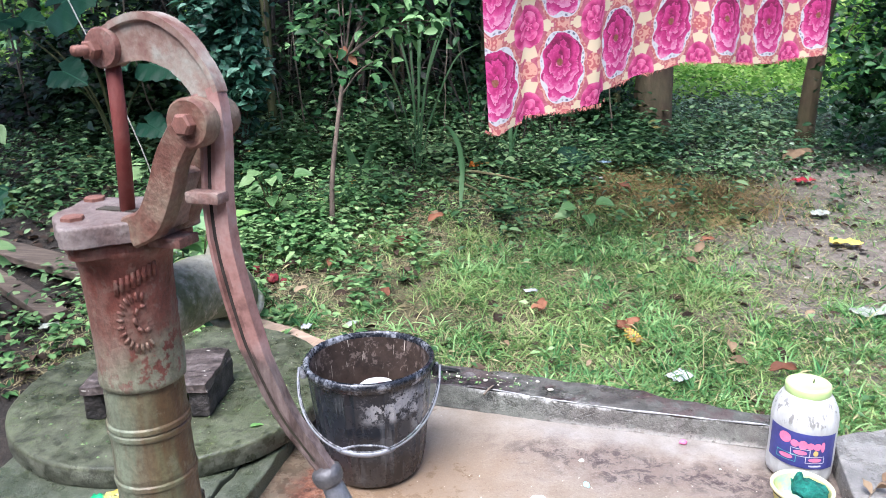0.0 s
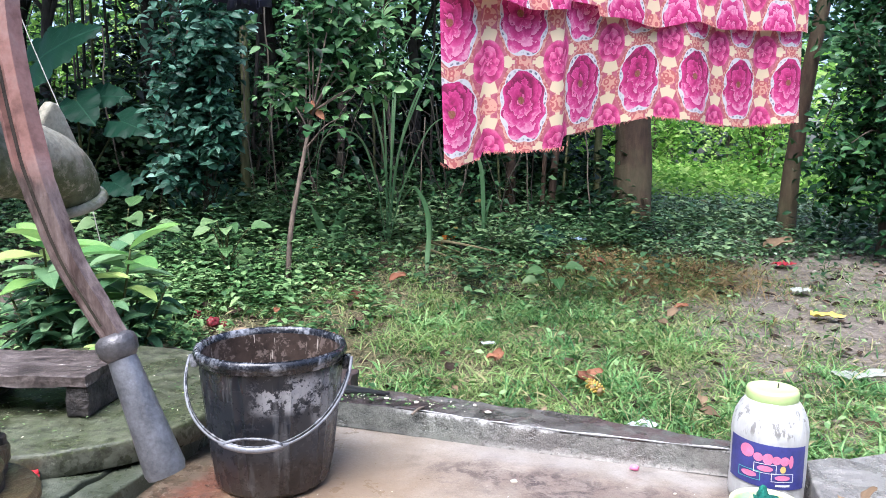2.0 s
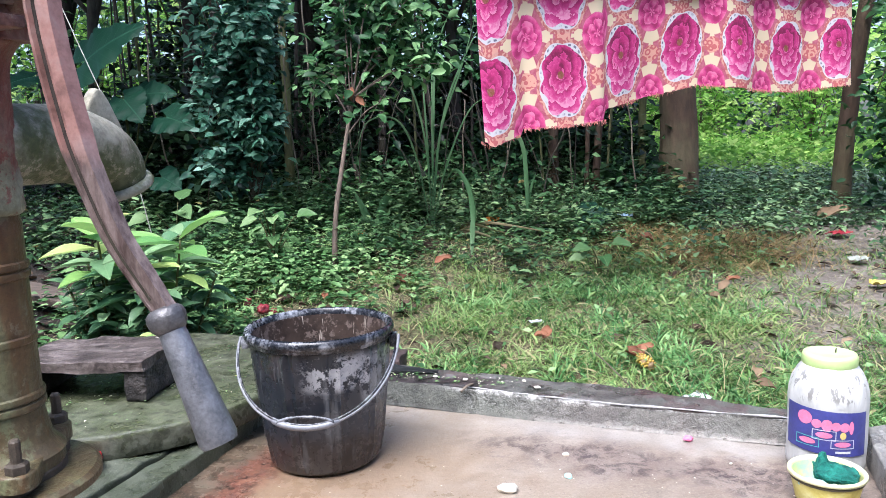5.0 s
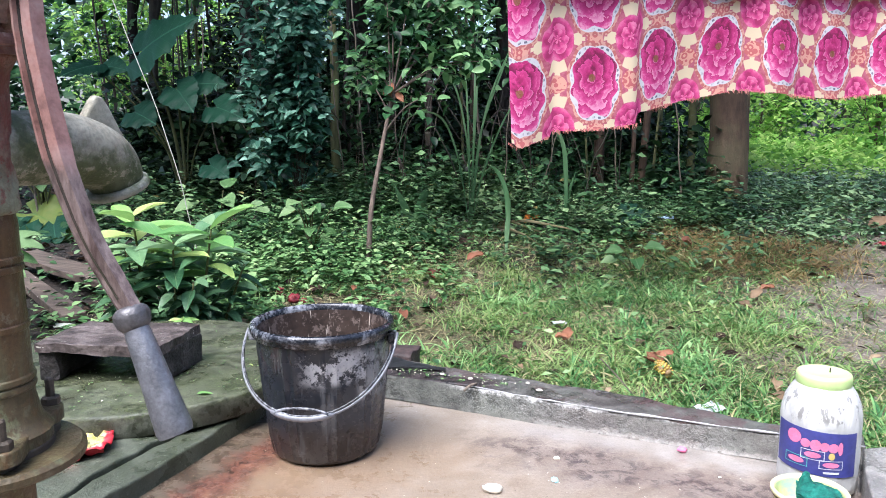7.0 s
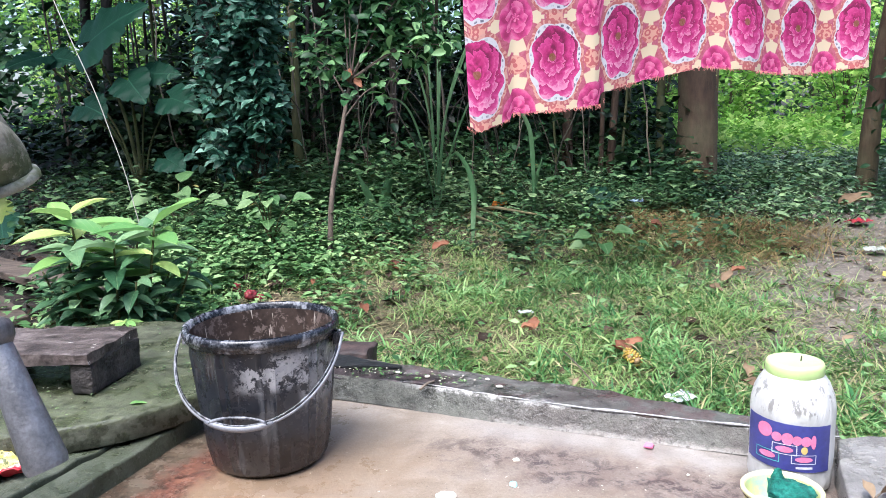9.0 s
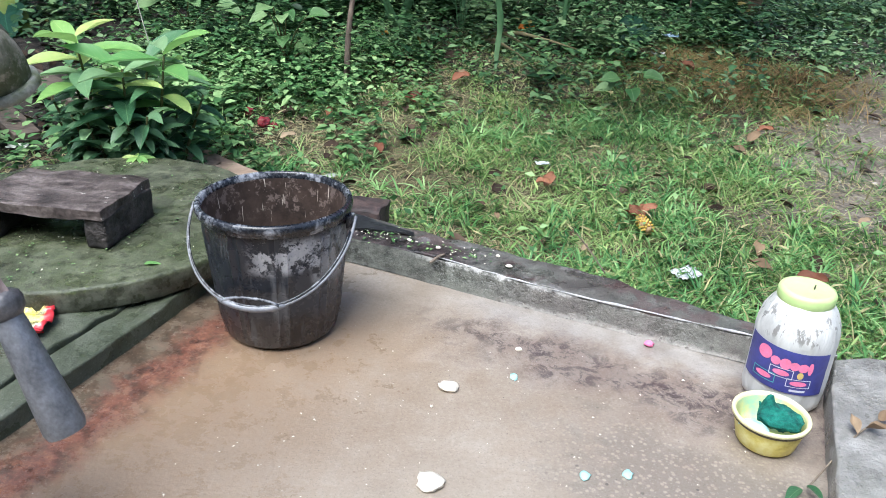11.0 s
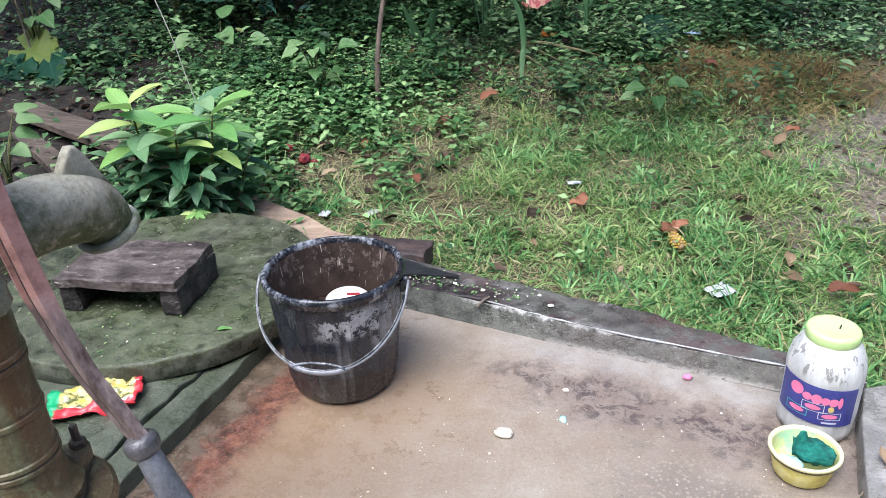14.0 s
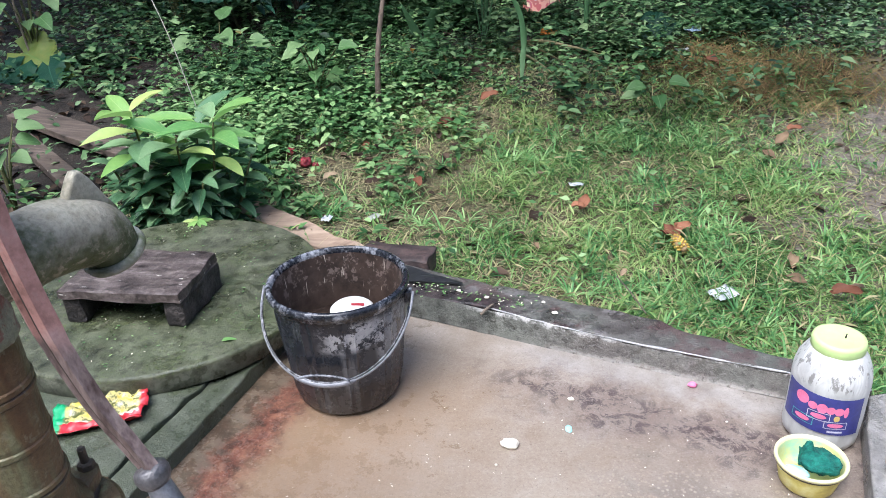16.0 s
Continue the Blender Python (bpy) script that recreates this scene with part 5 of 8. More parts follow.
def bucket():
    b = blank("bucket", "black plastic bucket, scuffed and stained, standing on the slab", "bucket", (BX, BY, 0.003))
    seg, k_z = 120, 0.995
    v, f = [], []
    prof = [(0.0, 0.004), (0.09, 0.004), (0.105, 0.006), (0.1105, 0.014), (0.1145, 0.05), (0.1195, 0.1), (0.125, 0.15), (0.1298, 0.2), (0.133, 0.235), (0.1345, 0.252)]
    for i, (r, h) in enumerate(prof):
        for k in range(seg):
            a = 2 * math.pi * k / seg
            rib = 0.0
            if 0.02 < h < 0.245:
                m = k % 12
                rib = 0.004 if m in (0, 3) else 0.0
            v.append((BX + (r + rib) * math.cos(a), BY + (r + rib) * math.sin(a), h * k_z))
    for i in range(len(prof) - 1):
        for k in range(seg):
            f.append((i * seg + k, i * seg + (k + 1) % seg, (i + 1) * seg + (k + 1) % seg, (i + 1) * seg + k))
    by_angle(part("body", (v, f), M_BUCKET, b, "black ribbed body with flaked pale paint"), 30)
    part("inside", lathe([(r, h * k_z) for r, h in [(0.132, 0.262), (0.1295, 0.235), (0.1215, 0.15), (0.111, 0.05), (0.104, 0.012), (0.0, 0.012)]], (BX, BY, 0), 72), M_BUCKET_IN, b, "brown-stained lime-streaked inside", True)
    part("rim", lathe([(r, h * k_z) for r, h in [(0.1325, 0.262), (0.1345, 0.2725), (0.138, 0.2755), (0.143, 0.2735), (0.1455, 0.266), (0.1445, 0.259), (0.1415, 0.257), (0.1412, 0.2525), (0.139, 0.2495), (0.1355, 0.25), (0.132, 0.255)]], (BX, BY, 0), 96, 0, 0, True), M_RIM, b, "rolled rim with scuffs and painted highlights", True)
    for sx in (-1, 1):
        by_angle(part("ear", block((BX + sx * 0.146, BY - 0.006, 0.241), (0.014, 0.026, 0.026), 0, 0.004), M_RIM, b), 40)
    bail = []
    for k in range(41):
        t = math.pi * k / 40
        bail.append((BX - 0.156 * math.cos(t) * (1 + 0.02 * math.sin(t)), BY - 0.006 - 0.148 * math.sin(t) ** 0.9, 0.25 - 0.13 * math.sin(t) ** 0.95))
    bl = part("bail", sweep(bail, 0.003, 8), M_WIRE, b, "grey wire bail hanging forward", True)
    part("bail_strand", sweep([(x * 0.985 + BX * 0.015, y - 0.001, z + 0.0055) for x, y, z in bail[2:-2]], 0.0022, 6), M_RIM, bl, "", True)
    part("grip", sweep(bail[15:26], [0.0045] + [0.0062] * 9 + [0.0045], 12), M_WIRE, bl, "pale plastic grip sleeve", True)
    arch = [(BX + 0.052 * math.cos(t), bail[20][1] + 0.004, bail[20][2] + 0.006 + 0.013 * math.sin(t)) for t in [math.pi * i / 12 for i in range(13)]]
    part("grip_arch", sweep(arch, 0.0028, 8), M_RIM, bl, "", True)
    return b


bucket()
part("water", lathe([(0.0, 0.142), (0.12, 0.142), (0.12, 0.136), (0.0, 0.136)], (BX, BY, 0), 64), M_WATER, None, "dark water standing in the bucket", True, category="water", kind="stuff")


def mug():
    mx, my = -0.168, 1.578
    mg = blank("floating_mug", "white plastic mug floating upside down in the bucket", "mug", (mx, my, 0.142))
    body = lathe([(0.049, 0.14), (0.0485, 0.17), (0.0465, 0.184), (0.04, 0.19), (0.0, 0.193)], (mx, my, -0.01), 40)
    part("body", body, M_MUG, mg, "", True)
    part("red_mark", prism([(mx + 0.0, my - 0.004), (mx + 0.028, my + 0.0), (mx + 0.026, my + 0.006), (mx - 0.001, my + 0.003)], 0.1805, 0.1845, 0), M_REDFOIL, mg, "small red mark")
    return mg


mug()


# ---- jar with label, bowl with scrubber ----
JX, JY = 0.77, 1.478


def jar():
    j = blank("plastic_jar", "white plastic jar with a navy label and lime lid", "jar", (JX, JY, 0.002))
    prof = [(0.0, 0.003), (0.058, 0.003), (0.0645, 0.008), (0.0668, 0.02), (0.067, 0.06), (0.067, 0.12), (0.0678, 0.135), (0.0672, 0.15), (0.0633, 0.168), (0.055, 0.186), (0.046, 0.198), (0.043, 0.202)]
    v, f = lathe(prof, (JX, JY, 0), 72)
    v = [(x + 0.0022 * noise.noise((x * 40, y * 40, z * 25)), y + 0.0022 * noise.noise((y * 40, z * 25, x * 40)), z) for x, y, z in v]
    part("body", (v, f), M_JAR, j, "white body with dark scuffs", True)
    ld = part("lid", lathe([(0.045, 0.197), (0.0465, 0.2), (0.0465, 0.213), (0.0445, 0.218), (0.039, 0.2195), (0.036, 0.2185), (0.0, 0.219)], (JX, JY, 0), 48), M_LID, j, "lime-green screw lid", True)
    part("nail", sweep([(JX + 0.008, JY - 0.004, 0.218), (JX + 0.0085, JY - 0.005, 0.228)], [0.0015, 0.001], 6), M_DARKBARK, ld)
    face = -2.02

    def on_jar(a, z, out=0.0):
        return (JX + (0.0688 + out) * math.cos(a), JY + (0.0688 + out) * math.sin(a), z)

    def sheet(a0, a1, z0, z1, out, steps=18, skew=0.0):
        vs, fs = [], []
        for i in range(steps + 1):
            a = a0 + (a1 - a0) * i / steps
            dz = skew * (i / steps - 0.5)
            vs += [on_jar(a, z0 + dz, out), on_jar(a, z1 + dz, out)]
        for i in range(steps):
            fs.append((2 * i, 2 * i + 2, 2 * i + 3, 2 * i + 1))
        return vs, fs
    lb = part("label", sheet(face - 1.1, face + 1.1, 0.05, 0.13, 0.0006, 40, -0.006), M_LABEL, j, "navy paper label", True)

    def blob(a, z, wa, hz, out=0.0016):
        vs = [on_jar(a, z, out)] + [on_jar(a + wa * math.cos(2 * math.pi * k / 20), z + hz * math.sin(2 * math.pi * k / 20), out) for k in range(20)]
        return vs, [(0, k + 1, (k + 1) % 20 + 1) for k in range(20)]
    part("print_spot", blob(face - 0.5, 0.113, 0.19, 0.0125), M_PINKINK, lb, "pink printed disc")
    for i, (a, w, h) in enumerate(((-0.2, 0.12, 0.008), (0.04, 0.13, 0.0105), (0.25, 0.11, 0.008), (0.45, 0.12, 0.0085), (0.62, 0.06, 0.012))):
        part("print_bar", blob(face + a, 0.1055 - 0.001 * i, w, h), M_PINKINK, lb, "pink printed bar")
    for a, z, w, h, m in ((-0.02, 0.086, 0.28, 0.009, M_WHITEINK), (-0.42, 0.071, 0.3, 0.009, M_TEALINK), (0.42, 0.071, 0.28, 0.008, M_WHITEINK)):
        frame_s = join(sheet(face + a - w, face + a + w, z + h - 0.0012, z + h, 0.0016, 8), sheet(face + a - w, face + a + w, z - h, z - h + 0.0012, 0.0016, 8), sheet(face + a - w, face + a - w + 0.018, z - h, z + h, 0.0016, 2), sheet(face + a + w - 0.018, face + a + w, z - h, z + h, 0.0016, 2))
        fr = part("print_frame", frame_s, m, lb, "thin printed box")
        part("print_bar", blob(face + a, z, w * 0.7, h * 0.6), M_PINKINK, fr, "pink printed bar")
    part("print_seal", blob(face + 0.42, 0.087, 0.075, 0.0065), M_GOLDINK, lb, "gold printed seal")
    part("print_line", sheet(face + 0.25, face + 0.62, 0.0545, 0.0585, 0.0016, 6), M_WHITEINK, lb, "small white printed line")
    return j


jar()
WX, WY = 0.711, 1.336


def soap_bowl():
    b = blank("soap_bowl", "yellow plastic bowl of soap paste, grimy, on the slab", "bowl", (WX, WY, 0.002))
    part("body", lathe([(r * 0.93, h) for r, h in [(0.0, 0.003), (0.046, 0.003), (0.0505, 0.008), (0.056, 0.03), (0.06, 0.046)]], (WX, WY, 0), 56, 0.006), M_BOWL, b, "", True)
    part("band", lathe([(r * 0.93, h) for r, h in [(0.06, 0.046), (0.0625, 0.0475), (0.0625, 0.05), (0.0605, 0.0515)]], (WX, WY, 0), 56), M_BAND, b, "dark band under the rim", True)
    part("rim", lathe([(r * 0.93, h) for r, h in [(0.0605, 0.0515), (0.0655, 0.053), (0.0655, 0.058), (0.0625, 0.06), (0.059, 0.058), (0.057, 0.05)]], (WX, WY, 0), 56), M_BOWL_RIM, b, "pale rim", True)
    part("inside", lathe([(r * 0.93, h) for r, h in [(0.0575, 0.054), (0.052, 0.026), (0.045, 0.014), (0.0, 0.013)]], (WX, WY, 0), 48), M_PASTE, b, "soap-smeared inside", True)
    return b


soap_bowl()


def scrub_pad():
    bm = bmesh.new()
    bmesh.ops.create_icosphere(bm, subdivisions=4, radius=1)
    for v in bm.verts:
        p = v.co.copy()
        q = Vector((p.x * 0.035, p.y * 0.029, max(p.z, -0.5) * 0.014))
        q += noise.noise_vector(p * 2.2) * 0.006 + noise.noise_vector(p * 9) * 0.0022 + noise.noise_vector(p * 30) * 0.0012
        peak = math.exp(-((p.x + 0.62) ** 2 + (p.y - 0.45) ** 2) / 0.08)
        q.z += 0.024 * peak * (p.z > -0.2)
        v.co = q + Vector((WX + 0.014, WY - 0.004, 0.052))
    return part("scrub_pad", bm, M_SCRUB, None, "dark green fibre scrubbing pad lying in the bowl", True, category="scrub pad")


scrub_pad()
bm = bmesh.new()
bmesh.ops.create_icosphere(bm, subdivisions=3, radius=1)
for v in bm.verts:
    v.co = Vector((WX - 0.03 + v.co.x * 0.021 + v.co.y * 0.006, WY - 0.024 + v.co.y * 0.011 - v.co.x * 0.009, 0.044 + v.co.z * 0.009)) + noise.noise_vector(v.co * 2) * 0.003
part("soap_piece", bm, M_SOAP, None, "pale cyan piece of wet soap in the bowl", True, category="soap")


# ---- bricks, black sheet, planks ----
def loose(name, bm, material, label, category, angle=45, **kw):
    ob = part(name, bm, material, None, label, category=category, **kw)
    return by_angle(ob, angle)


loose("brick", block((-0.175, 2.07, 0.028), (0.2, 0.09, 0.056), -8, 0.007, 8, 0.009), M_BRICK, "dark wet clay brick lying behind the kerb", "brick")
sheet = []
for i in range(9):
    t = i / 8
    for k in range(3):
        sheet.append((-0.2 + 0.225 * t, 1.955 - 0.055 * t + 0.05 * (k - 1) * (1 - t * 0.9), 0.058 + 0.006 * noise.noise((t * 4, k, 0)) + 0.004 * (1 - t)))
part("plastic_strip", (sheet, [(3 * i + k, 3 * i + k + 3, 3 * i + k + 4, 3 * i + k + 1) for i in range(8) for k in range(2)]), M_TARP, None, "torn black plastic strip lying on the kerb", category="plastic strip").modifiers.new("thick", "SOLIDIFY").thickness = 0.004


def plank(a, b, width, thick, lift0, lift1, label, wood=None):
    a, b = Vector((*a, float(ground_z(*a)) + lift0)), Vector((*b, float(ground_z(*b)) + lift1))
    d = b - a
    turn = math.degrees(math.atan2(d.y, d.x))
    pitch = -math.degrees(math.asin(d.z / d.length))
    return loose("plank", block((a + b) / 2, (d.length, width, thick), turn, 0.005, 4, 0.005, tilt=(0, pitch)), wood or M_PLANK, label, "plank", group="loose planks")


plank((-2.08, 3.18), (-1.2, 2.8), 0.14, 0.03, 0.07, 0.05, "weathered brown plank lying on soil behind the shrub")
plank((-1.98, 3.0), (-1.42, 2.56), 0.085, 0.03, 0.045, 0.03, "weathered brown plank lying on bare soil")


def curved_board():
    """A thin tan board, bowed along its length, its edges curling up a little."""
    line = curve([(-0.97, 2.53, 0), (-0.81, 2.45, 0), (-0.67, 2.37, 0), (-0.51, 2.275, 0), (-0.38, 2.165, 0), (-0.3, 2.07, 0), (-0.245, 1.985, 0)], 8)
    n, cols = len(line), 7
    v, f = [], []
    for top in (1, 0):
        for i, p in enumerate(line):
            a = (line[min(i + 1, n - 1)] - line[max(i - 1, 0)]).normalized()
            out = Vector((-a.y, a.x, 0))
            wide = 0.046 - 0.01 * (i / (n - 1)) ** 2
            z = float(ground_z(p.x, p.y)) + 0.03 + 0.012 * i / n
            for k in range(cols):
                u = 2 * k / (cols - 1) - 1
                q = p + out * wide * u * (1 + 0.06 * noise.noise((i * 0.5, u, 3)))
                v.append((q.x, q.y, z + 0.012 * u * u + 0.003 * noise.noise((q.x * 20, q.y * 20, 0)) + 0.009 * top))
    m = n * cols
    for i in range(n - 1):
        for k in range(cols - 1):
            a = i * cols + k
            f += [(a, a + cols, a + cols + 1, a + 1), (m + a, m + a + 1, m + a + cols + 1, m + a + cols)]
        for k, flip in ((0, False), (cols - 1, True)):
            a = i * cols + k
            q = (a, m + a, m + a + cols, a + cols)
            f.append(q[::-1] if flip else q)
    for i in (0, n - 1):
        for k in range(cols - 1):
            a = i * cols + k
            q = (a, a + 1, m + a + 1, m + a)
            f.append(q if i else q[::-1])
    return by_angle(part("board", (v, f), M_BOARD, None, "thin tan curved board lying behind the round cover", category="board"), 40)


curved_board()


# ---- cloth on the line ----
C0, CD = Vector((0.158, 2.72, 0)), Vector((0.875, 0.4841, 0))
CN = Vector((-CD.y, CD.x, 0))
HEM = [(-0.048, 0.602), (-0.016, 0.584), (0.119, 0.622), (0.125, 0.639), (0.303, 0.646), (0.454, 0.662), (0.469, 0.702), (0.705, 0.749), (0.934, 0.79), (1.097, 0.78), (1.251, 0.77), (1.429, 0.76), (1.619, 0.777), (1.79, 0.788)]


def hem(s):
    for (a, za), (b, zb) in zip(HEM, HEM[1:]):
        if s <= b:
            return za + (zb - za) * max(0, (s - a)) / (b - a)
    return HEM[-1][1]


def line_z(s):
    return 1.55 + 0.03 * min((s - 0.85) ** 2, 1.2)


def hung_cloth():
    nu, nv = 180, 46
    verts, faces, uvs = [], [], []
    ss = np.linspace(-0.048, 1.79, nu)
    for i, s in enumerate(ss):
        top, low = line_z(s), hem(s)
        fold = -0.03 * np.exp(-((s - 0.02) / 0.07) ** 2) - 0.02 / (1 + np.exp((s - 0.114) * 120)) - 0.035 / (1 + np.exp((s - 0.463) * 90))
        for k in range(nv):
            t = k / (nv - 1)
            z = low + (top - low) * t
            hang = (1 - t) ** 0.8
            off = (fold * 1.0 + 0.018 * math.sin(9 * s + 1.2) + 0.012 * math.sin(21 * s + 0.6 * t * 4) + 0.006 * noise.noise((s * 8, t * 5, 0))) * hang
            fringe = 0.006 * noise.noise((s * 90, 0, 0)) * (k == 0)
            lean = -0.035 * max(0, 1 - (s + 0.07) / 0.2) * t
            p = C0 + CD * (s - lean * 0.5 - (0.02 * (t if s < 0.1 else 0))) + CN * off
            verts.append((p.x, p.y, z + fringe))
            uvs.append((s, (z - low) / 0.92 - 0.01))
    for i in range(nu - 1):
        for k in range(nv - 1):
            faces.append((i * nv + k, (i + 1) * nv + k, (i + 1) * nv + k + 1, i * nv + k + 1))
    me = mesh_of("printed_cloth", verts, faces, True)
    lay = me.uv_layers.new(name="print")
    for lp in me.loops:
        lay.data[lp.index].uv = uvs[lp.vertex_index]
    ob = part("printed_cloth", me, M_CLOTH, None, "pink and orange peony-printed cotton cloth hanging on a line", category="cloth")
    # the half folded over the cord, hanging in front to a higher hem
    flap_v, flap_f, flap_uv = [], [], []
    for i, s in enumerate(ss):
        top = line_z(s)
        low = 1.14 + 0.03 * noise.noise((s * 5, 4, 0)) + 0.04 * max(0, s - 0.9) + 0.035 * (0.47 < s < 0.6)
        for k in range(12):
            t = k / 11
            z = low + (top + 0.004 - low) * t
            off = -0.016 - (0.014 + 0.018 * math.sin(12 * s + 0.5) * 0.5 + 0.05 / (1 + np.exp((s - 0.463) * 90))) * (1 - t) ** 0.7
            p = C0 + CD * s + CN * off
            flap_v.append((p.x, p.y, z))
            flap_uv.append((s + 0.11, top - z + 0.08))
    for i in range(nu - 1):
        for k in range(11):
            flap_f.append((i * 12 + k, (i + 1) * 12 + k, (i + 1) * 12 + k + 1, i * 12 + k + 1))
    fm = mesh_of("front_layer", flap_v, flap_f, True)
    fl = fm.uv_layers.new(name="print")
    for lp in fm.loops:
        fl.data[lp.index].uv = flap_uv[lp.vertex_index]
    part("front_layer", fm, M_CLOTH, ob, "shorter front half folded over the cord")
    # frayed threads along the hem
    th = []
    fray = random.Random(4)
    for _ in range(620):
        s = fray.uniform(-0.045, 1.78)
        thick = noise.noise((s * 11, 7, 0)) + 0.35 * fray.random()
        if thick < 0.0:
            continue
        p = C0 + CD * s + CN * (0.018 * math.sin(9 * s + 1.2) - 0.05 * (s < 0.463))
        z = hem(s)
        ln = 0.003 + 0.013 * fray.random() * min(1.0, thick * 2)
        side = fray.uniform(-0.006, 0.006)
        th.append(sweep([(p.x, p.y, z + 0.005), (p.x + side * 0.3, p.y - 0.002, z - ln * 0.5), (p.x + side, p.y - 0.003, z - ln)], [0.0011, 0.0009, 0.0005], 3, False))
    part("fringe", join(*th), plain("frayed_thread", (0.56, 0.2, 0.17), 0.9, 0.5, 40), ob, "frayed pale orange hem threads", kind="stuff")
    return ob


hung_cloth()


def dark_garment(s0, s1, low, name, label):
    v, f = [], []
    for i in range(19):
        s = s0 + (s1 - s0) * i / 18
        for k in range(13):
            t = k / 12
            p = C0 + CD * (s + 0.02 * (1 - t) * math.sin(5 * i)) + CN * (0.012 * math.sin(i * 1.1) * (1 - t))
            z = low + 0.012 * math.sin(i * 0.8) * (1 - t)
            v.append((p.x, p.y, z + (line_z(s) - z) * t))
    for i in range(18):
        for k in range(12):
            f.append((i * 13 + k, (i + 1) * 13 + k, (i + 1) * 13 + k + 1, i * 13 + k + 1))
    ob = part(name, (v, f), M_NAVY, None, label, True, category="garment")
    ob.modifiers.new("thick", "SOLIDIFY").thickness = 0.003
    return ob


dark_garment(-0.757, -0.615, 1.048, "dark_garment", "dark navy garment hanging from the line")


def clothes_line():
    cl = blank("clothes_line", "thin cord strung high between two bare posts", "clothes line", (-2.95, 1.0, 0))
    pts = []
    for i in range(41):
        s = -3.55 + 7.9 * i / 40
        p = C0 + CD * s
        z = line_z(s) if -0.9 < s < 1.9 else None
        z = z if z else 1.55 + 0.03 * min((s - 0.85) ** 2, 1.2) + 0.06 * max(0, abs(s - 0.85) - 1.1)
        pts.append((p.x, p.y, z))
    part("cord", sweep(pts, 0.004, 6), M_ROPE, cl, "", True)
    for p in (pts[0], pts[-1]):
        z0 = float(ground_z(p[0], p[1])) - 0.2
        part("post", sweep([(p[0], p[1], z0), (p[0] + 0.01, p[1], 1.0), (p[0], p[1], p[2] + 0.08)], [0.04, 0.037, 0.033], 10), M_TRUNK, cl, "", True)
    return cl


clothes_line()


# ---- plants ----
def bare(x, y):
    """1 on the trodden path, 0 in the grass."""
    edge = 1.02 + 0.18 * (smooth_noise(x, y, 0.4, 21) - 0.5) * 2 + 0.58 * np.clip(y - 3.15, 0, 9)
    a = 1 / (1 + np.exp(-(x - edge) * 12))
    b = 1 / (1 + np.exp(-(y - 2.68 + 0.2 * np.clip(x - 1.1, 0, 1) - 0.25 * (smooth_noise(x, y, 0.5, 22) - 0.5)) * 12))
    c = 1 / (1 + np.exp((y - 4.95 - 0.5 * (smooth_noise(x, y, 0.5, 23) - 0.5)) * 5))
    return a * b * c * (0.45 + 0.8 * smooth_noise(x, y, 0.35, 24)).clip(0, 1)


def kerb_line(x):
    return np.interp(x, [-3, -1.1, -0.36, 0.022, 0.50, 0.535, 0.74, 0.9, 1.15, 1.2, 4], [1.2, 2.2, 2.03, 1.945, 1.775, 1.735, 1.65, 1.61, 1.6, 0.3, 0.3]) + 0.012


def off_cover(x, y, r=0.40):
    return np.hypot(x - DISC[0], y - DISC[1]) > r


def sow(n, x0, x1, y0, y1, chance):
    x, y = rng.uniform(x0, x1, n), rng.uniform(y0, y1, n)
    keep = rng.random(n) < chance(x, y)
    keep &= (y > kerb_line(x)) & off_cover(x, y)
    return x[keep], y[keep]


def lean_dirs(n, low, high):
    a, e = rng.uniform(0, 2 * np.pi, n), rng.uniform(low, high, n)
    return np.stack([np.cos(a) * np.cos(e), np.sin(a) * np.cos(e), np.sin(e)], -1)


LEAF_THIN = leaf_template(0.16, 0.35, 0.08, 0.4, 3)
BLADES = [blade_template(b, 1.0) for b in (0.5, 1.1, 1.7)]
UPS = np.array([0.0, 0.0, 1.0])


def grass_field(n, box, chance, length, low, high, per=6, radius=0.03, half=(0.0022, 0.0042), lift=0.0):
    x, y = sow(n, *box, chance)
    k = rng.integers(max(1, per - 2), per + 3, len(x))
    x, y = np.repeat(x, k), np.repeat(y, k)
    m = len(x)
    x, y = x + rng.normal(0, radius, m), y + rng.normal(0, radius, m)
    ok = (y > kerb_line(x) - 0.004) & off_cover(x, y, 0.398)
    x, y = x[ok], y[ok]
    m = len(x)
    at = np.stack([x, y, ground_z(x, y) - 0.004 + lift], -1)
    d = lean_dirs(m, low, high)
    size = rng.uniform(*length, m) * (0.75 + 0.5 * smooth_noise(x, y, 0.3, 31))
    wide = rng.uniform(*half, m)
    which = rng.integers(0, 3, m)
    return stack(*[scatter(BLADES[j], at[which == j], d[which == j], UPS[None] + 0.001 * d[which == j], size[which == j], wide[which == j]) for j in range(3)])


def cover_leaves(n, box, chance, size, lift=(0.0, 0.07), template=LEAF_LOW, low=-0.5, high=0.6):
    x, y = sow(n, *box, chance)
    m = len(x)
    h = rng.uniform(*lift, m) * (0.4 + 1.2 * smooth_noise(x, y, 0.4, 51))
    at = np.stack([x, y, ground_z(x, y) + h], -1)
    d = lean_dirs(m, low, high)
    up = UPS + rng.normal(0, 0.35, (m, 3))
    return scatter(template, at, d, up, rng.uniform(*size, m))


def worn_patch(x, y):
    return np.exp(-(((x + 0.42) / 0.42) ** 2 + ((y - 2.85) / 0.45) ** 2))


def wood_edge(x):
    """How far back the lawn runs before the creepers of the wood take over."""
    return 3.75 + 0.42 / (1 + np.exp(-(x + 0.25) * 5))


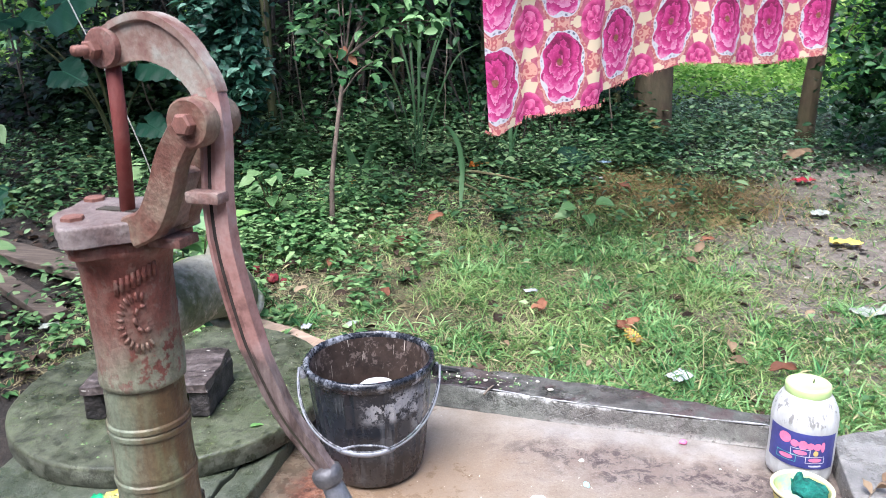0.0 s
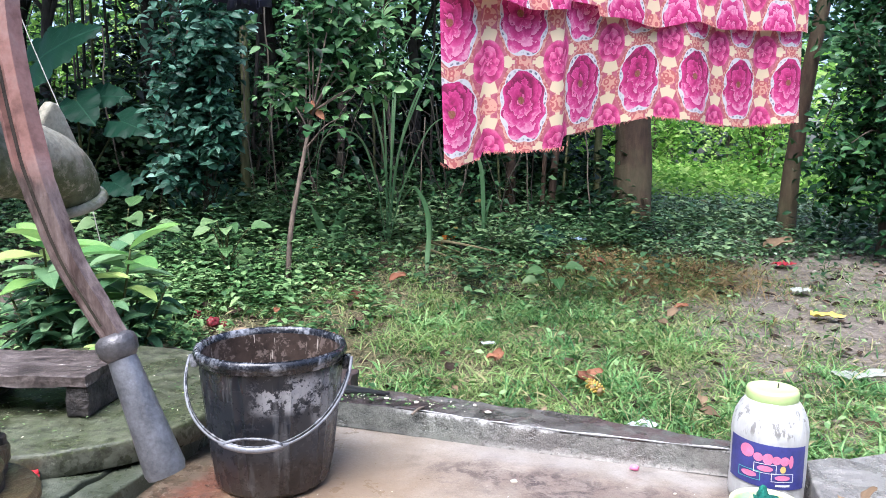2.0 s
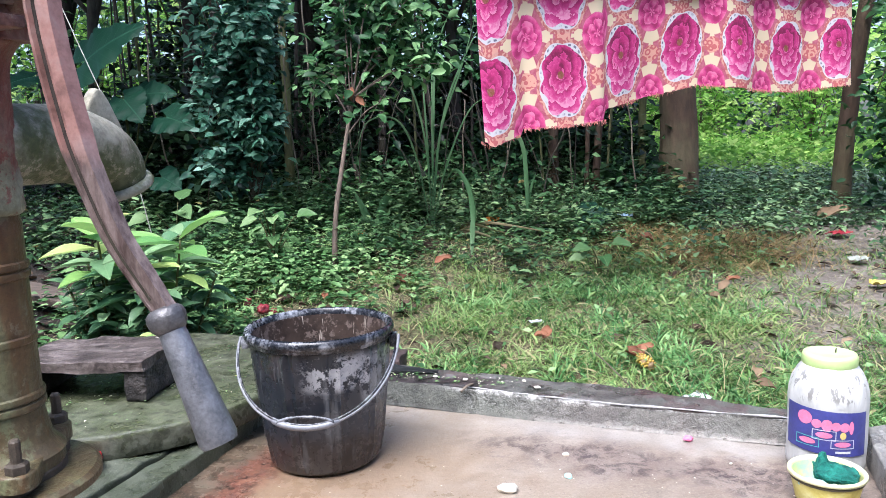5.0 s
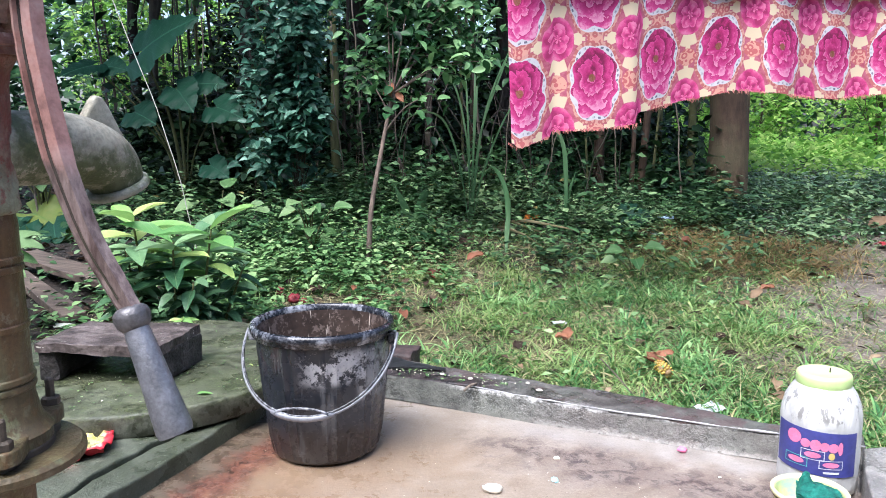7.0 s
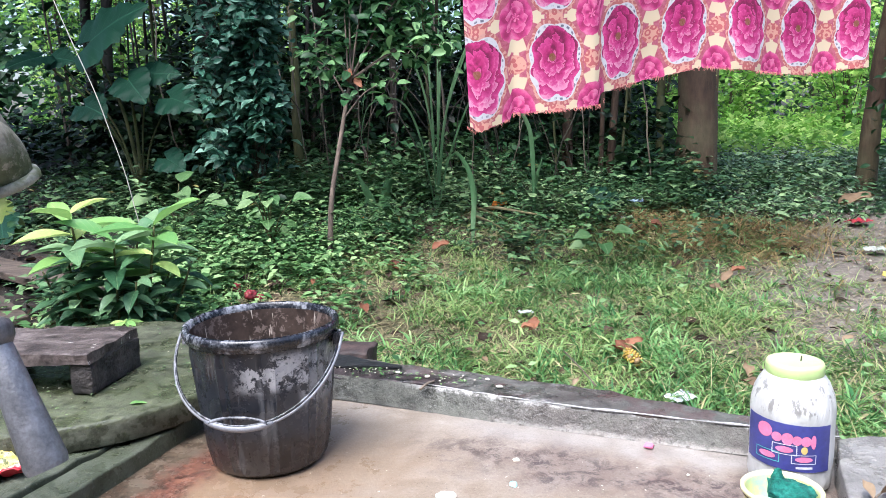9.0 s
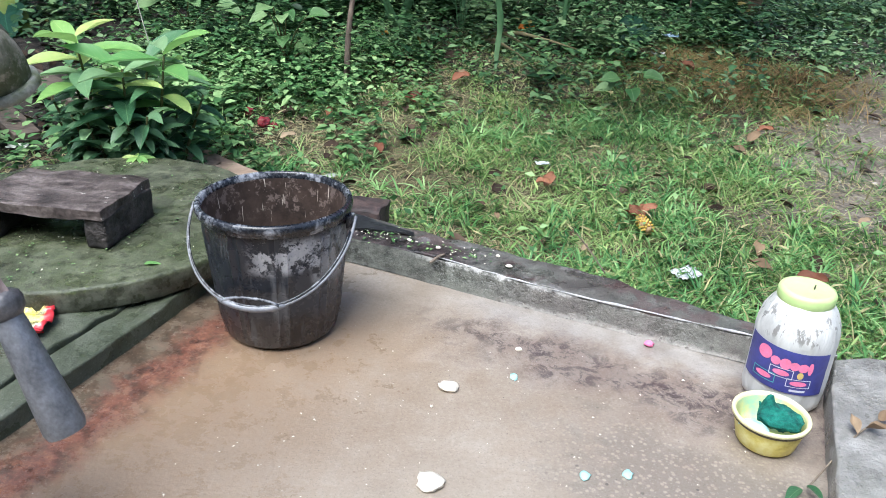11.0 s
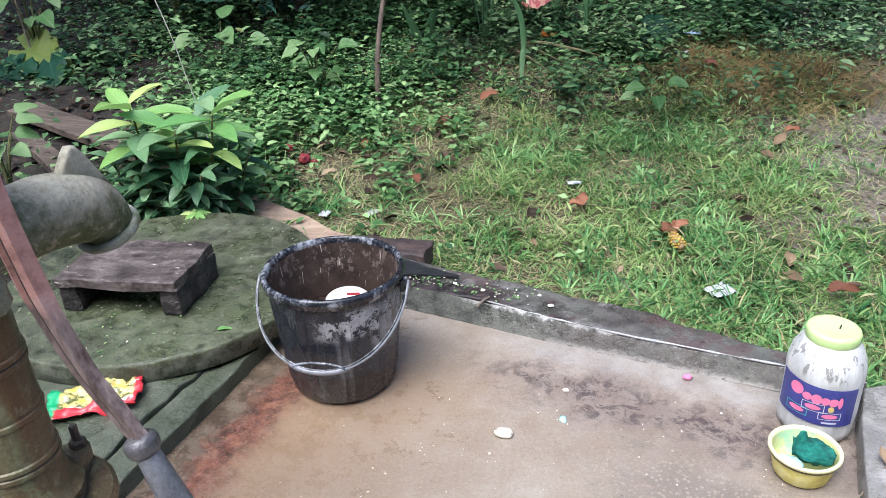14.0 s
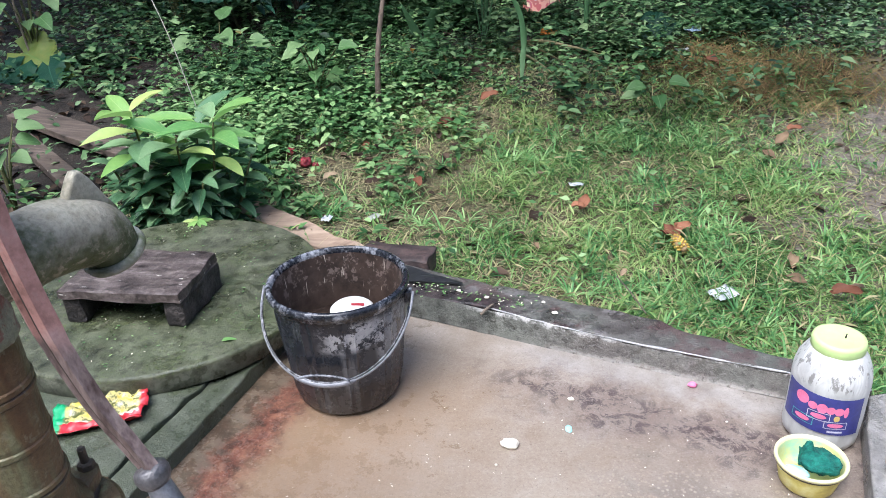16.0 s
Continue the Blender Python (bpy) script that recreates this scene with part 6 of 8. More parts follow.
def lawn(x, y):
    p = (1 - bare(x, y)) * (1 / (1 + np.exp((y - wood_edge(x) - 0.5 * (smooth_noise(x, y, 0.6, 41) - 0.5)) * 5)))
    clumps = np.clip((smooth_noise(x, y, 0.16, 42) - 0.42 + 0.14 * np.clip(x, -0.5, 1.0)) * 4.0, 0.22, 1.15)
    p = p * np.where(x > 1.25, 1 / (1 + np.exp(-(y - 1.95 - 0.9 * (smooth_noise(x, y, 0.5, 48) - 0.5)) * 6)), 1)
    return p * (1 - 0.8 * worn_patch(x, y)) * clumps * np.where(x < -1.2, 0.25, 1) / (1 + np.exp((x - 2.7 - 0.6 * (smooth_noise(x, y, 0.4, 46) - 0.5)) * 5))


part("grass", grass_field(44000, (-1.5, 3.4, 1.2, 4.7), lawn, (0.03, 0.085), 0.1, 1.1, 6, 0.03, (0.0016, 0.0038)), M_GRASS, None, "short uneven green lawn grass with yellowed blades", category="grass", kind="stuff")
part("low_grass", grass_field(26000, (-1.3, 2.6, 1.6, 4.4), lambda x, y: np.minimum(1, 0.25 + lawn(x, y)) * (1 - bare(x, y)) / (1 + np.exp((y - wood_edge(x)) * 6)), (0.018, 0.05), -0.05, 0.6, 5, 0.035, (0.0016, 0.0032)), M_GRASS, None, "flattened low blades matted over the soil", category="grass", kind="stuff")


def lush(x, y):
    """Where the taller tufts stand: beside the kerb's far end and along the trodden path."""
    spots = ((1.05, 2.05, 0.42, 0.3), (0.8, 2.8, 0.3, 0.3), (0.62, 3.25, 0.35, 0.2), (1.3, 2.45, 0.4, 0.25), (0.15, 2.06, 0.14, 0.07), (-0.02, 2.45, 0.12, 0.1), (0.5, 2.35, 0.25, 0.15), (0.2, 3.1, 0.3, 0.15), (1.7, 2.1, 0.5, 0.4), (-0.5, 2.6, 0.3, 0.12))
    p = sum(np.exp(-((x - a) / c) ** 2 - ((y - b) / d) ** 2) for a, b, c, d in spots)
    return np.clip(p, 0, 1) * np.clip((smooth_noise(x, y, 0.13, 48) - 0.3) * 3, 0, 1)


def tufts(n, box, chance, length, per):
    """Tufts of arching blades that fan out from one root."""
    x, y = sow(n, *box, chance)
    tall = rng.uniform(*length, len(x))
    k = rng.integers(per - 4, per + 5, len(x))
    cx, cy, tall = np.repeat(x, k), np.repeat(y, k), np.repeat(tall, k)
    m = len(cx)
    a, e = rng.uniform(0, 2 * np.pi, m), rng.uniform(0.35, 1.35, m)
    d = np.stack([np.cos(a) * np.cos(e), np.sin(a) * np.cos(e), np.sin(e)], -1)
    px, py = cx + 0.008 * np.cos(a), cy + 0.008 * np.sin(a)
    at = np.stack([px, py, ground_z(px, py) - 0.003], -1)
    size, wide, which = tall * rng.uniform(0.55, 1.0, m), rng.uniform(0.0024, 0.0046, m), rng.integers(1, 3, m)
    return stack(*[scatter(BLADES[j], at[which == j], d[which == j], UPS[None] + 0.001 * d[which == j], size[which == j], wide[which == j]) for j in (1, 2)])


part("grass_tufts", tufts(5200, (-1.0, 2.6, 1.6, 3.6), lush, (0.07, 0.135), 12), M_TUFT, None, "lush green grass tufts with arching blades", category="grass", kind="stuff")
part("grass_leaves", cover_leaves(13000, (-1.4, 2.4, 1.6, 4.6), lambda x, y: lawn(x, y) * 0.9, (0.025, 0.055), (0.0, 0.055), LEAF_THIN, -0.2, 1.0), M_GRASS, None, "small lance-shaped leaves mixed in the grass", category="grass", kind="stuff")
part("lawn_weeds", cover_leaves(5200, (-1.2, 2.3, 1.75, 4.0), lambda x, y: (1 - bare(x, y)) * (1 - 0.75 * worn_patch(x, y)) * np.clip((smooth_noise(x, y, 0.22, 61) - 0.5) * 4, 0, 1), (0.018, 0.04), (0.01, 0.06), LEAF_LOW, -0.3, 0.7), M_WEED, None, "small broad-leaved weeds in patches through the lawn", category="weeds", kind="stuff")
part("edge_weeds", cover_leaves(1500, (-2.8, -1.05, 2.35, 4.2), lambda x, y: np.clip((smooth_noise(x, y, 0.3, 63) - 0.42) * 4, 0, 1), (0.025, 0.06), (0.0, 0.12), LEAF_LOW, -0.3, 0.6), M_COVER, None, "low dark-green weeds round the loose planks", category="weeds", kind="stuff")
part("fine_grass", grass_field(3000, (-1.4, 2.6, 1.6, 4.4), lambda x, y: lawn(x, y) * smooth_noise(x, y, 0.5, 43), (0.09, 0.16), 0.5, 1.4, 4, 0.02, (0.0012, 0.0025)), M_GRASS, None, "thin taller grass blades standing in the lawn", category="grass", kind="stuff")
part("straw", grass_field(20000, (-1.4, 2.9, 1.4, 4.5), lambda x, y: 0.9 * (1 - 0.8 * bare(x, y)) * np.clip((0.62 - smooth_noise(x, y, 0.16, 42) + 0.3 * smooth_noise(x, y, 0.4, 44)) * 2.2, 0.05, 1), (0.03, 0.1), -0.05, 0.3, 4, 0.04, (0.001, 0.0022), 0.012), M_STRAW, None, "dry straw lying flat between the grass", category="straw", kind="stuff")
heap = lambda x, y: np.exp(-(((x - 1.22) / 0.46) ** 2 + ((y - 4.12) / 0.45) ** 2) * 1.6)
part("hay_heap", grass_field(8000, (0.5, 2.1, 3.2, 5.0), heap, (0.07, 0.2), -0.1, 0.8, 7, 0.05, (0.0012, 0.0028), 0.02), M_DRYHEAP, None, "low heap of brown dried cut grass", category="hay", kind="stuff")
part("yard_grass", grass_field(1500, (-4.2, 5.0, -2.0, 3.2), lambda x, y: (smooth_noise(x, y, 0.5, 47) > 0.5) * 0.8 * ((x < -1.3) | (x > 1.3)), (0.03, 0.09), 0.2, 1.2, 7, 0.05), M_GRASS, None, "sparse grass tufts over the bare yard", category="grass", kind="stuff")
part("path_tufts", grass_field(420, (1.0, 3.2, 2.6, 5.2), lambda x, y: bare(x, y) * (smooth_noise(x, y, 0.4, 45) > 0.55) * 0.7, (0.03, 0.08), 0.2, 1.2, 7, 0.035), M_GRASS, None, "scattered grass tufts on the trodden path", category="grass", kind="stuff")


def wood_floor(x, y):
    p = 1 / (1 + np.exp(-(y - wood_edge(x) - 0.6 * (smooth_noise(x, y, 0.6, 41) - 0.5)) * 4))
    return p * (1 - bare(x, y)) * (0.25 + 0.9 * smooth_noise(x, y, 0.35, 52)) * (1 - 0.8 * heap(x, y)) * np.where(x < -1.3, 0.8, 1)


part("ground_cover", stack(cover_leaves(40000, (-3.2, 3.6, 3.0, 6.8), wood_floor, (0.022, 0.045), (0.0, 0.1), LEAF_ROUND), cover_leaves(20000, (-2.2, 3.4, 3.4, 6.0), wood_floor, (0.025, 0.05), (0.0, 0.1), LEAF_LONG)), M_COVER, None, "low dark-green creeping plants covering the wood floor", category="ground cover", kind="stuff")
# near-black leaves added as a dark mass, painting the wood's shade
part("wood_undergrowth", cover_leaves(26000, (-7.0, 1.4, 5.3, 10.5), lambda x, y: (0.25 + 0.9 * smooth_noise(x, y, 0.5, 55)) * ~((x < -2.9) & (y > 7.2)), (0.06, 0.13), (0.0, 0.5), LEAF_LOW, -0.4, 0.8), M_SHADED, None, "near-black low leaves added to paint shade in the wood", category="undergrowth", kind="stuff")
lane = lambda x, y: 1 / (1 + np.exp(-(x - 1.2) * 4)) / (1 + np.exp(-(y - 4.9) * 4)) * (0.3 + 0.8 * smooth_noise(x, y, 0.5, 53))
part("lane_creepers", cover_leaves(20000, (1.1, 4.4, 4.6, 8.5), lane, (0.022, 0.05), (0.0, 0.09)), M_LANE, None, "small grey-green creepers over the shaded lane", category="ground cover", kind="stuff")
weedy = lambda x, y: (1 - 0.8 * worn_patch(x, y)) * np.exp(-(((x + 0.95) / 0.45) ** 2 + ((y - 3.5) / 0.75) ** 2)) * 1.1 + 0.3 * wood_floor(x, y) + 0.25 * np.exp(-(((x + 1.5) / 0.3) ** 2 + ((y - 2.2) / 0.3) ** 2))


def weed_plants(n, box, chance, height, per=9, size=(0.022, 0.045), template=LEAF_OVAL):
    x, y = sow(n, *box, chance)
    out = []
    m = len(x)
    h = rng.uniform(*height, m)
    bx = rng.normal(0, 0.025, (m, 2))
    for j in range(per):
        t = (j + 0.6) / per
        px, py = x + bx[:, 0] * t, y + bx[:, 1] * t
        at = np.stack([px, py, ground_z(x, y) + h * t], -1)
        a = rng.uniform(0, 6.28, m) + j * 2.4
        d = np.stack([np.cos(a), np.sin(a), rng.uniform(-0.2, 0.5, m)], -1)
        at = at + d * 0.012
        out.append(scatter(template, at, d, UPS + rng.normal(0, 0.2, (m, 3)), rng.uniform(*size, m)))
    return stack(*out)


thicket = lambda x, y: wood_floor(x, y) * np.clip((smooth_noise(x, y, 0.28, 57) - 0.38) * 4.5, 0, 1) * np.where(x > 1.6, 0.25, 1)
patchy = lambda x, y: np.exp(-(((x + 0.85) / 0.42) ** 2 + ((y - 3.1) / 0.55) ** 2)) * np.clip((smooth_noise(x, y, 0.18, 58) - 0.3) * 4, 0.1, 1) * (1 - 0.9 * worn_patch(x + 0.12, y)) * 1.3
part("weeds", stack(weed_plants(5200, (-2.0, 1.3, 1.9, 5.0), weedy, (0.04, 0.17), 9, (0.025, 0.05), LEAF_ROUND), weed_plants(3600, (-1.6, 0.0, 2.3, 4.2), patchy, (0.03, 0.15), 10, (0.028, 0.055), LEAF_ROUND)), M_WEED, None, "bright small-leaved weeds in the grass edge", category="weeds", kind="stuff")
part("floor_plants", weed_plants(8200, (-2.6, 2.6, 3.4, 6.2), thicket, (0.08, 0.3), 9, (0.03, 0.075), LEAF_ROUND), M_COVER, None, "leafy low plants standing in clumps on the wood floor", category="ground cover", kind="stuff")
litter = lambda x, y: 0.5 * np.exp(-(((x + 0.4) / 0.5) ** 2 + ((y - 2.95) / 0.5) ** 2)) + 0.5 / (1 + np.exp((x + 1.2) * 5)) + 0.18 + 0.25 * bare(x, y) * (smooth_noise(x, y, 0.3, 54) > 0.5)
part("leaf_litter", cover_leaves(5200, (-3.2, 3.0, 1.9, 6.5), litter, (0.025, 0.075), (0.0, 0.025), LEAF_OVAL, -0.25, 0.25), M_LITTER, None, "brown fallen leaves scattered on the soil", category="leaf litter", kind="stuff")


def pebbles(n):
    bm = bmesh.new()
    bmesh.ops.create_icosphere(bm, subdivisions=1, radius=1)
    tv = np.array([v.co[:] for v in bm.verts])
    bm.verts.ensure_lookup_table()
    tf = np.array([[v.index for v in f.verts] for f in bm.faces])
    bm.free()
    x, y = sow(n, 0.6, 3.2, 2.3, 5.2, lambda x, y: 0.15 + 0.85 * bare(x, y))
    m = len(x)
    s = rng.uniform(0.002, 0.007, m) * (1 + 1.2 * (rng.random(m) > 0.93))
    return scatter((tv * np.array([1, 1.2, 0.6]), tf), np.stack([x, y, ground_z(x, y) + 0.001], -1), lean_dirs(m, -0.2, 0.2), UPS + rng.normal(0, 0.1, (m, 3)), s)


part("pebbles", pebbles(2400), leafy("pebble_stone", (0.12, 0.1, 0.08), (0.28, 0.25, 0.21), (0.5, 0.47, 0.42), 0.8, 0.0), None, "small pale stones and crumbs on the path", category="pebbles", kind="stuff")


# single large leaves: shared meshes with a map of their own
def leaf_mesh(name, template, material, half):
    v, f = template
    me = mesh_of(name, v, [tuple(q) for q in f], True)
    lay = me.uv_layers.new(name="leaf")
    for lp in me.loops:
        p = v[lp.vertex_index]
        lay.data[lp.index].uv = (p[0] / half, p[1])
    me.materials.append(material)
    return me


def heart_template(rows=22, wave=0.03, droop=0.16, ribs=7.0):
    """A heart-shaped leaf: two lobes behind the stalk, puckered between its side veins, a crinkled edge."""
    v, f = [], []
    ts = [-0.3, -0.29, -0.26, -0.21, -0.15, -0.08] + [i / rows for i in range(rows + 1)]
    cross = (0, 0.3, 0.65, 1)
    for t in ts:
        if t < 0:
            s = -t / 0.3
            w, inner = 0.13 + 0.34 * math.sqrt(max(0.0, 1 - s * s)), 0.015 + 0.1 * s
        else:
            w, inner = 0.47 * (1 - t ** 1.7) ** 0.95 + 0.003, 0.0
        for sgn in (-1, 1):
            crinkle = 1 + 0.05 * math.sin(2 * math.pi * ribs * (t - 0.18) + sgn)
            for q in cross:
                x = inner + (w * crinkle - inner) * q
                pucker = math.sin(2 * math.pi * ribs * (t - 0.35 * x))
                z = -droop * t * abs(t) + 0.2 * x * (1 - 0.5 * q) - 0.14 * q * q * w + (0.009 + 0.3 * wave * q) * pucker * q
                v.append((sgn * x, t, z + wave * q * q * math.sin(17 * t + 2 * sgn)))
    n = 2 * len(cross)
    for i in range(len(ts) - 1):
        for b in range(n - 1):
            if b == len(cross) - 1:
                continue
            a = i * n + b
            q = (a, a + 1, a + n + 1, a + n)
            f.append(q if b >= len(cross) else q[::-1])
    return np.array(v, float), f


L_YOUNG = leaf_mesh("young_leaf", leaf_template(0.34, 0.14, 0.1, 0.48, 9, 0, 0.012), M_YOUNG, 0.165)
L_OLD = leaf_mesh("shrub_leaf", leaf_template(0.36, 0.2, 0.1, 0.46, 9, 0, 0.01), M_OLD, 0.16)
L_LOW = leaf_mesh("lower_leaf", leaf_template(0.46, 0.3, 0.12, 0.42, 7, 0, 0.012), M_LOWLEAF, 0.23)
L_ELE = leaf_mesh("elephant_leaf", heart_template(), M_ELE, 0.44)
L_ELE_YELLOW = leaf_mesh("yellow_leaf", heart_template(22, 0.05, 0.4), M_YELLOWLEAF, 0.44)
L_PALE = leaf_mesh("broad_leaf", leaf_template(0.72, 0.28, 0.12, 0.36, 10, 0.12, 0.03), M_PALELEAF, 0.39)
L_RUST = leaf_mesh("rust_leaf", leaf_template(0.5, -0.15, 0.22, 0.42, 10, 0, 0.07), M_RUSTLEAF, 0.28)
L_ORANGE = leaf_mesh("orange_leaf", leaf_template(0.6, -0.2, 0.3, 0.4, 8, 0, 0.06), M_ORANGELEAF, 0.3)
L_TAN = leaf_mesh("tan_leaf", leaf_template(0.45, -0.12, 0.2, 0.42, 10, 0, 0.06), M_TANLEAF, 0.25)
L_FALLEN = leaf_mesh("fallen_green_leaf", leaf_template(0.45, 0.1, 0.1, 0.42, 8, 0, 0.02), M_YOUNG, 0.22)


def leaf_part(me, parent, at, ahead, up=(0, 0, 1), size=0.1, name=None, wide=1.0):
    y = Vector(ahead).normalized()
    x = y.cross(Vector(up))
    if x.length < 0.05:
        x = y.cross(Vector((0.4, 0.8, 0.1)))
    x.normalize()
    z = x.cross(y)
    m = Matrix((x * size * wide, y * size, z * size)).transposed().to_4x4()
    m.translation = Vector(at)
    ob = new(name or "leaf", me)
    if parent is not None:
        ob.parent = parent
        ob.matrix_basis = Matrix.Translation(-offset_of(parent)) @ m
    else:
        ob.matrix_basis = m
    return ob


def broad_shrub():
    """The leafy shrub behind the round cover: upright shoots, young yellow-green leaves on top."""
    r = random.Random(5)
    base = (-0.9, 2.28)
    z0 = float(ground_z(*base))
    sh = blank("leafy_shrub", "bushy shrub with large green and yellow-green leaves behind the cover", "shrub", (*base, z0))
    shoots = [(-0.87, 2.26, 0.31, 21), (-1.08, 2.34, 0.29, 22), (-1.01, 2.28, 0.385, 0), (-0.76, 2.3, 0.36, 1), (-0.68, 2.35, 0.23, 4), (-0.9, 2.34, 0.24, 14), (-0.78, 2.2, 0.2, 15), (-0.97, 2.2, 0.2, 16), (-1.1, 2.26, 0.22, 18), (-0.88, 2.42, 0.31, 2), (-1.05, 2.36, 0.25, 3), (-0.84, 2.2, 0.19, 5), (-0.77, 2.24, 0.14, 6), (-1.02, 2.22, 0.18, 7), (-1.12, 2.3, 0.14, 8), (-0.92, 2.18, 0.11, 9), (-0.8, 2.46, 0.2, 10), (-0.98, 2.46, 0.18, 11)]
    for x, y, h, k in shoots:
        bx, by = base[0] + (x - base[0]) * 0.55, base[1] + (y - base[1]) * 0.5
        path = curve([(bx, by, z0 - 0.02), ((bx + x) / 2, (by + y) / 2, z0 + (h - z0) * 0.5), (x, y, h)], 6)
        part("shoot", sweep(path, [0.0065 - 0.0003 * i for i in range(len(path))], 7), M_POLE, sh, "", True)
        tall = h > 0.3
        n = 25 if tall else 24
        for i in range(n):
            t = 0.16 + 0.84 * i / (n - 1)
            p = path[min(len(path) - 1, int(t * (len(path) - 1)))].copy()
            p.z = z0 + (h - z0) * t
            a = i * 2.4 + k * 1.3 + r.uniform(-0.3, 0.3)
            top = tall and t > 0.58
            el = r.uniform(-0.05, 0.3) if top else r.uniform(-0.35, 0.3)
            if i >= n - 3:
                el = r.uniform(0.15, 0.65)
            d = (math.cos(a) * math.cos(el), math.sin(a) * math.cos(el), math.sin(el))
            if top:
                size = r.uniform(0.13, 0.19)
            else:
                size = r.uniform(0.048, 0.088) * (1.15 if t > 0.5 else 1.0)
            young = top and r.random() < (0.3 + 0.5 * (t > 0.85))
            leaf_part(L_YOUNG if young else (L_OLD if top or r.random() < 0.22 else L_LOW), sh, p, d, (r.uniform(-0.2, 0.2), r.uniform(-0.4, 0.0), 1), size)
    return sh


broad_shrub()


def elephant_ear(name, base, leaves, label):
    z0 = float(ground_z(*base))
    el = blank(name, label, "plant", (*base, z0))
    for x, y, z, ax, ay, az, size, me in leaves:
        tip = Vector((x, y, z))
        path = curve([(base[0], base[1], z0 - 0.03), (base[0] * 0.7 + x * 0.3, base[1] * 0.7 + y * 0.3, z0 + (z - z0) * 0.55), tip], 7)
        part("stalk", sweep(path, [0.015 - 0.01 * i / (len(path) - 1) if size > 0.23 else (0.0042 if me is L_PALE else 0.008) * (1 - 0.5 * i / (len(path) - 1)) for i in range(len(path))], 8), M_POLE, el, "", True)
        leaf_part(me, el, tip, (ax, ay, az), (-0.1, -0.8, 0.7) if size > 0.165 else (0.1 * ax, -0.6, 1), size, None, 1.1 if me is L_ELE else 1.0)
    return el


elephant_ear("elephant_ear", (-1.98, 4.6), [(-2.109, 4.4, 1.106, 0.397, -0.1, 0.24, 0.42, L_ELE), (-2.427, 4.4, 1.03, -0.111, -0.2, -0.05, 0.22, L_ELE), (-2.364, 4.45, 1.026, 0.237, -0.1, -0.02, 0.17, L_ELE), (-1.88, 4.35, 0.883, 0.202, -0.2, -0.147, 0.24, L_ELE), (-1.815, 4.45, 0.913, 0.244, -0.05, 0.02, 0.21, L_ELE), (-1.643, 4.35, 0.777, 0.258, -0.16, -0.061, 0.23, L_ELE), (-2.118, 4.3, 0.748, 0.243, -0.18, -0.064, 0.22, L_ELE)], "large elephant-ear plant with dark heart-shaped leaves")
elephant_ear("elephant_ear", (-1.62, 4.6), [(-1.723, 4.4, 0.439, 0.146, -0.1, -0.05, 0.18, L_ELE)], "small elephant-ear plant with a single dark leaf")
elephant_ear("broad_leaf_vine", (-2.5, 3.95), [(-2.5 + 0.17 * math.sin(2.1 * k), 3.9 + 0.06 * math.cos(3.3 * k), 0.36 + 0.035 * k, math.sin(1.7 * k + 0.4), -0.7, -0.35 + 0.25 * math.cos(k), 0.1 + 0.03 * math.sin(5 * k) ** 2, L_PALE) for k in range(15)], "climbing plant with pale soft leaves at the wood's edge")
elephant_ear("yellowing_plant", (-2.45, 3.97), [(-2.54, 3.9, 0.2, 0.85, -0.45, -0.12, 0.32, L_ELE_YELLOW), (-2.36, 3.82, 0.15, 0.4, -0.6, -0.3, 0.2, L_ELE), (-2.52, 3.82, 0.15, -0.3, -0.6, -0.3, 0.2, L_ELE)], "low plant with one yellowed heart-shaped leaf")
elephant_ear("broad_leaf_vine", (-0.86, 3.6), [(-0.744, 3.568, 0.279, 1.00, -0.18, 0.27, 0.094, L_PALE), (-0.887, 3.580, 0.196, -0.88, 0.22, 0.27, 0.091, L_PALE), (-0.834, 3.513, 0.197, 0.32, -1.20, -0.15, 0.087, L_PALE), (-0.827, 3.593, 0.134, 0.57, 0.57, -0.13, 0.100, L_PALE), (-0.901, 3.542, 0.279, -0.94, -0.58, -0.22, 0.090, L_PALE), (-0.822, 3.532, 0.298, 0.70, -0.96, -0.17, 0.075, L_PALE), (-0.912, 3.661, 0.152, -0.52, 0.60, 0.28, 0.087, L_PALE), (-0.871, 3.506, 0.315, -0.36, -1.18, 0.11, 0.102, L_PALE), (-0.795, 3.597, 0.170, 0.83, 0.30, -0.20, 0.073, L_PALE), (-0.903, 3.600, 0.231, -0.79, 0.36, -0.30, 0.092, L_PALE), (-0.828, 3.497, 0.285, 0.33, -1.19, -0.01, 0.079, L_PALE), (-0.818, 3.658, 0.094, 0.31, 0.70, 0.29, 0.068, L_PALE), (-0.940, 3.488, 0.085, -0.78, -0.88, 0.17, 0.081, L_PALE), (-0.811, 3.553, 0.092, 0.99, -0.42, -0.19, 0.102, L_PALE)], "young plant with pale soft rounded leaves")
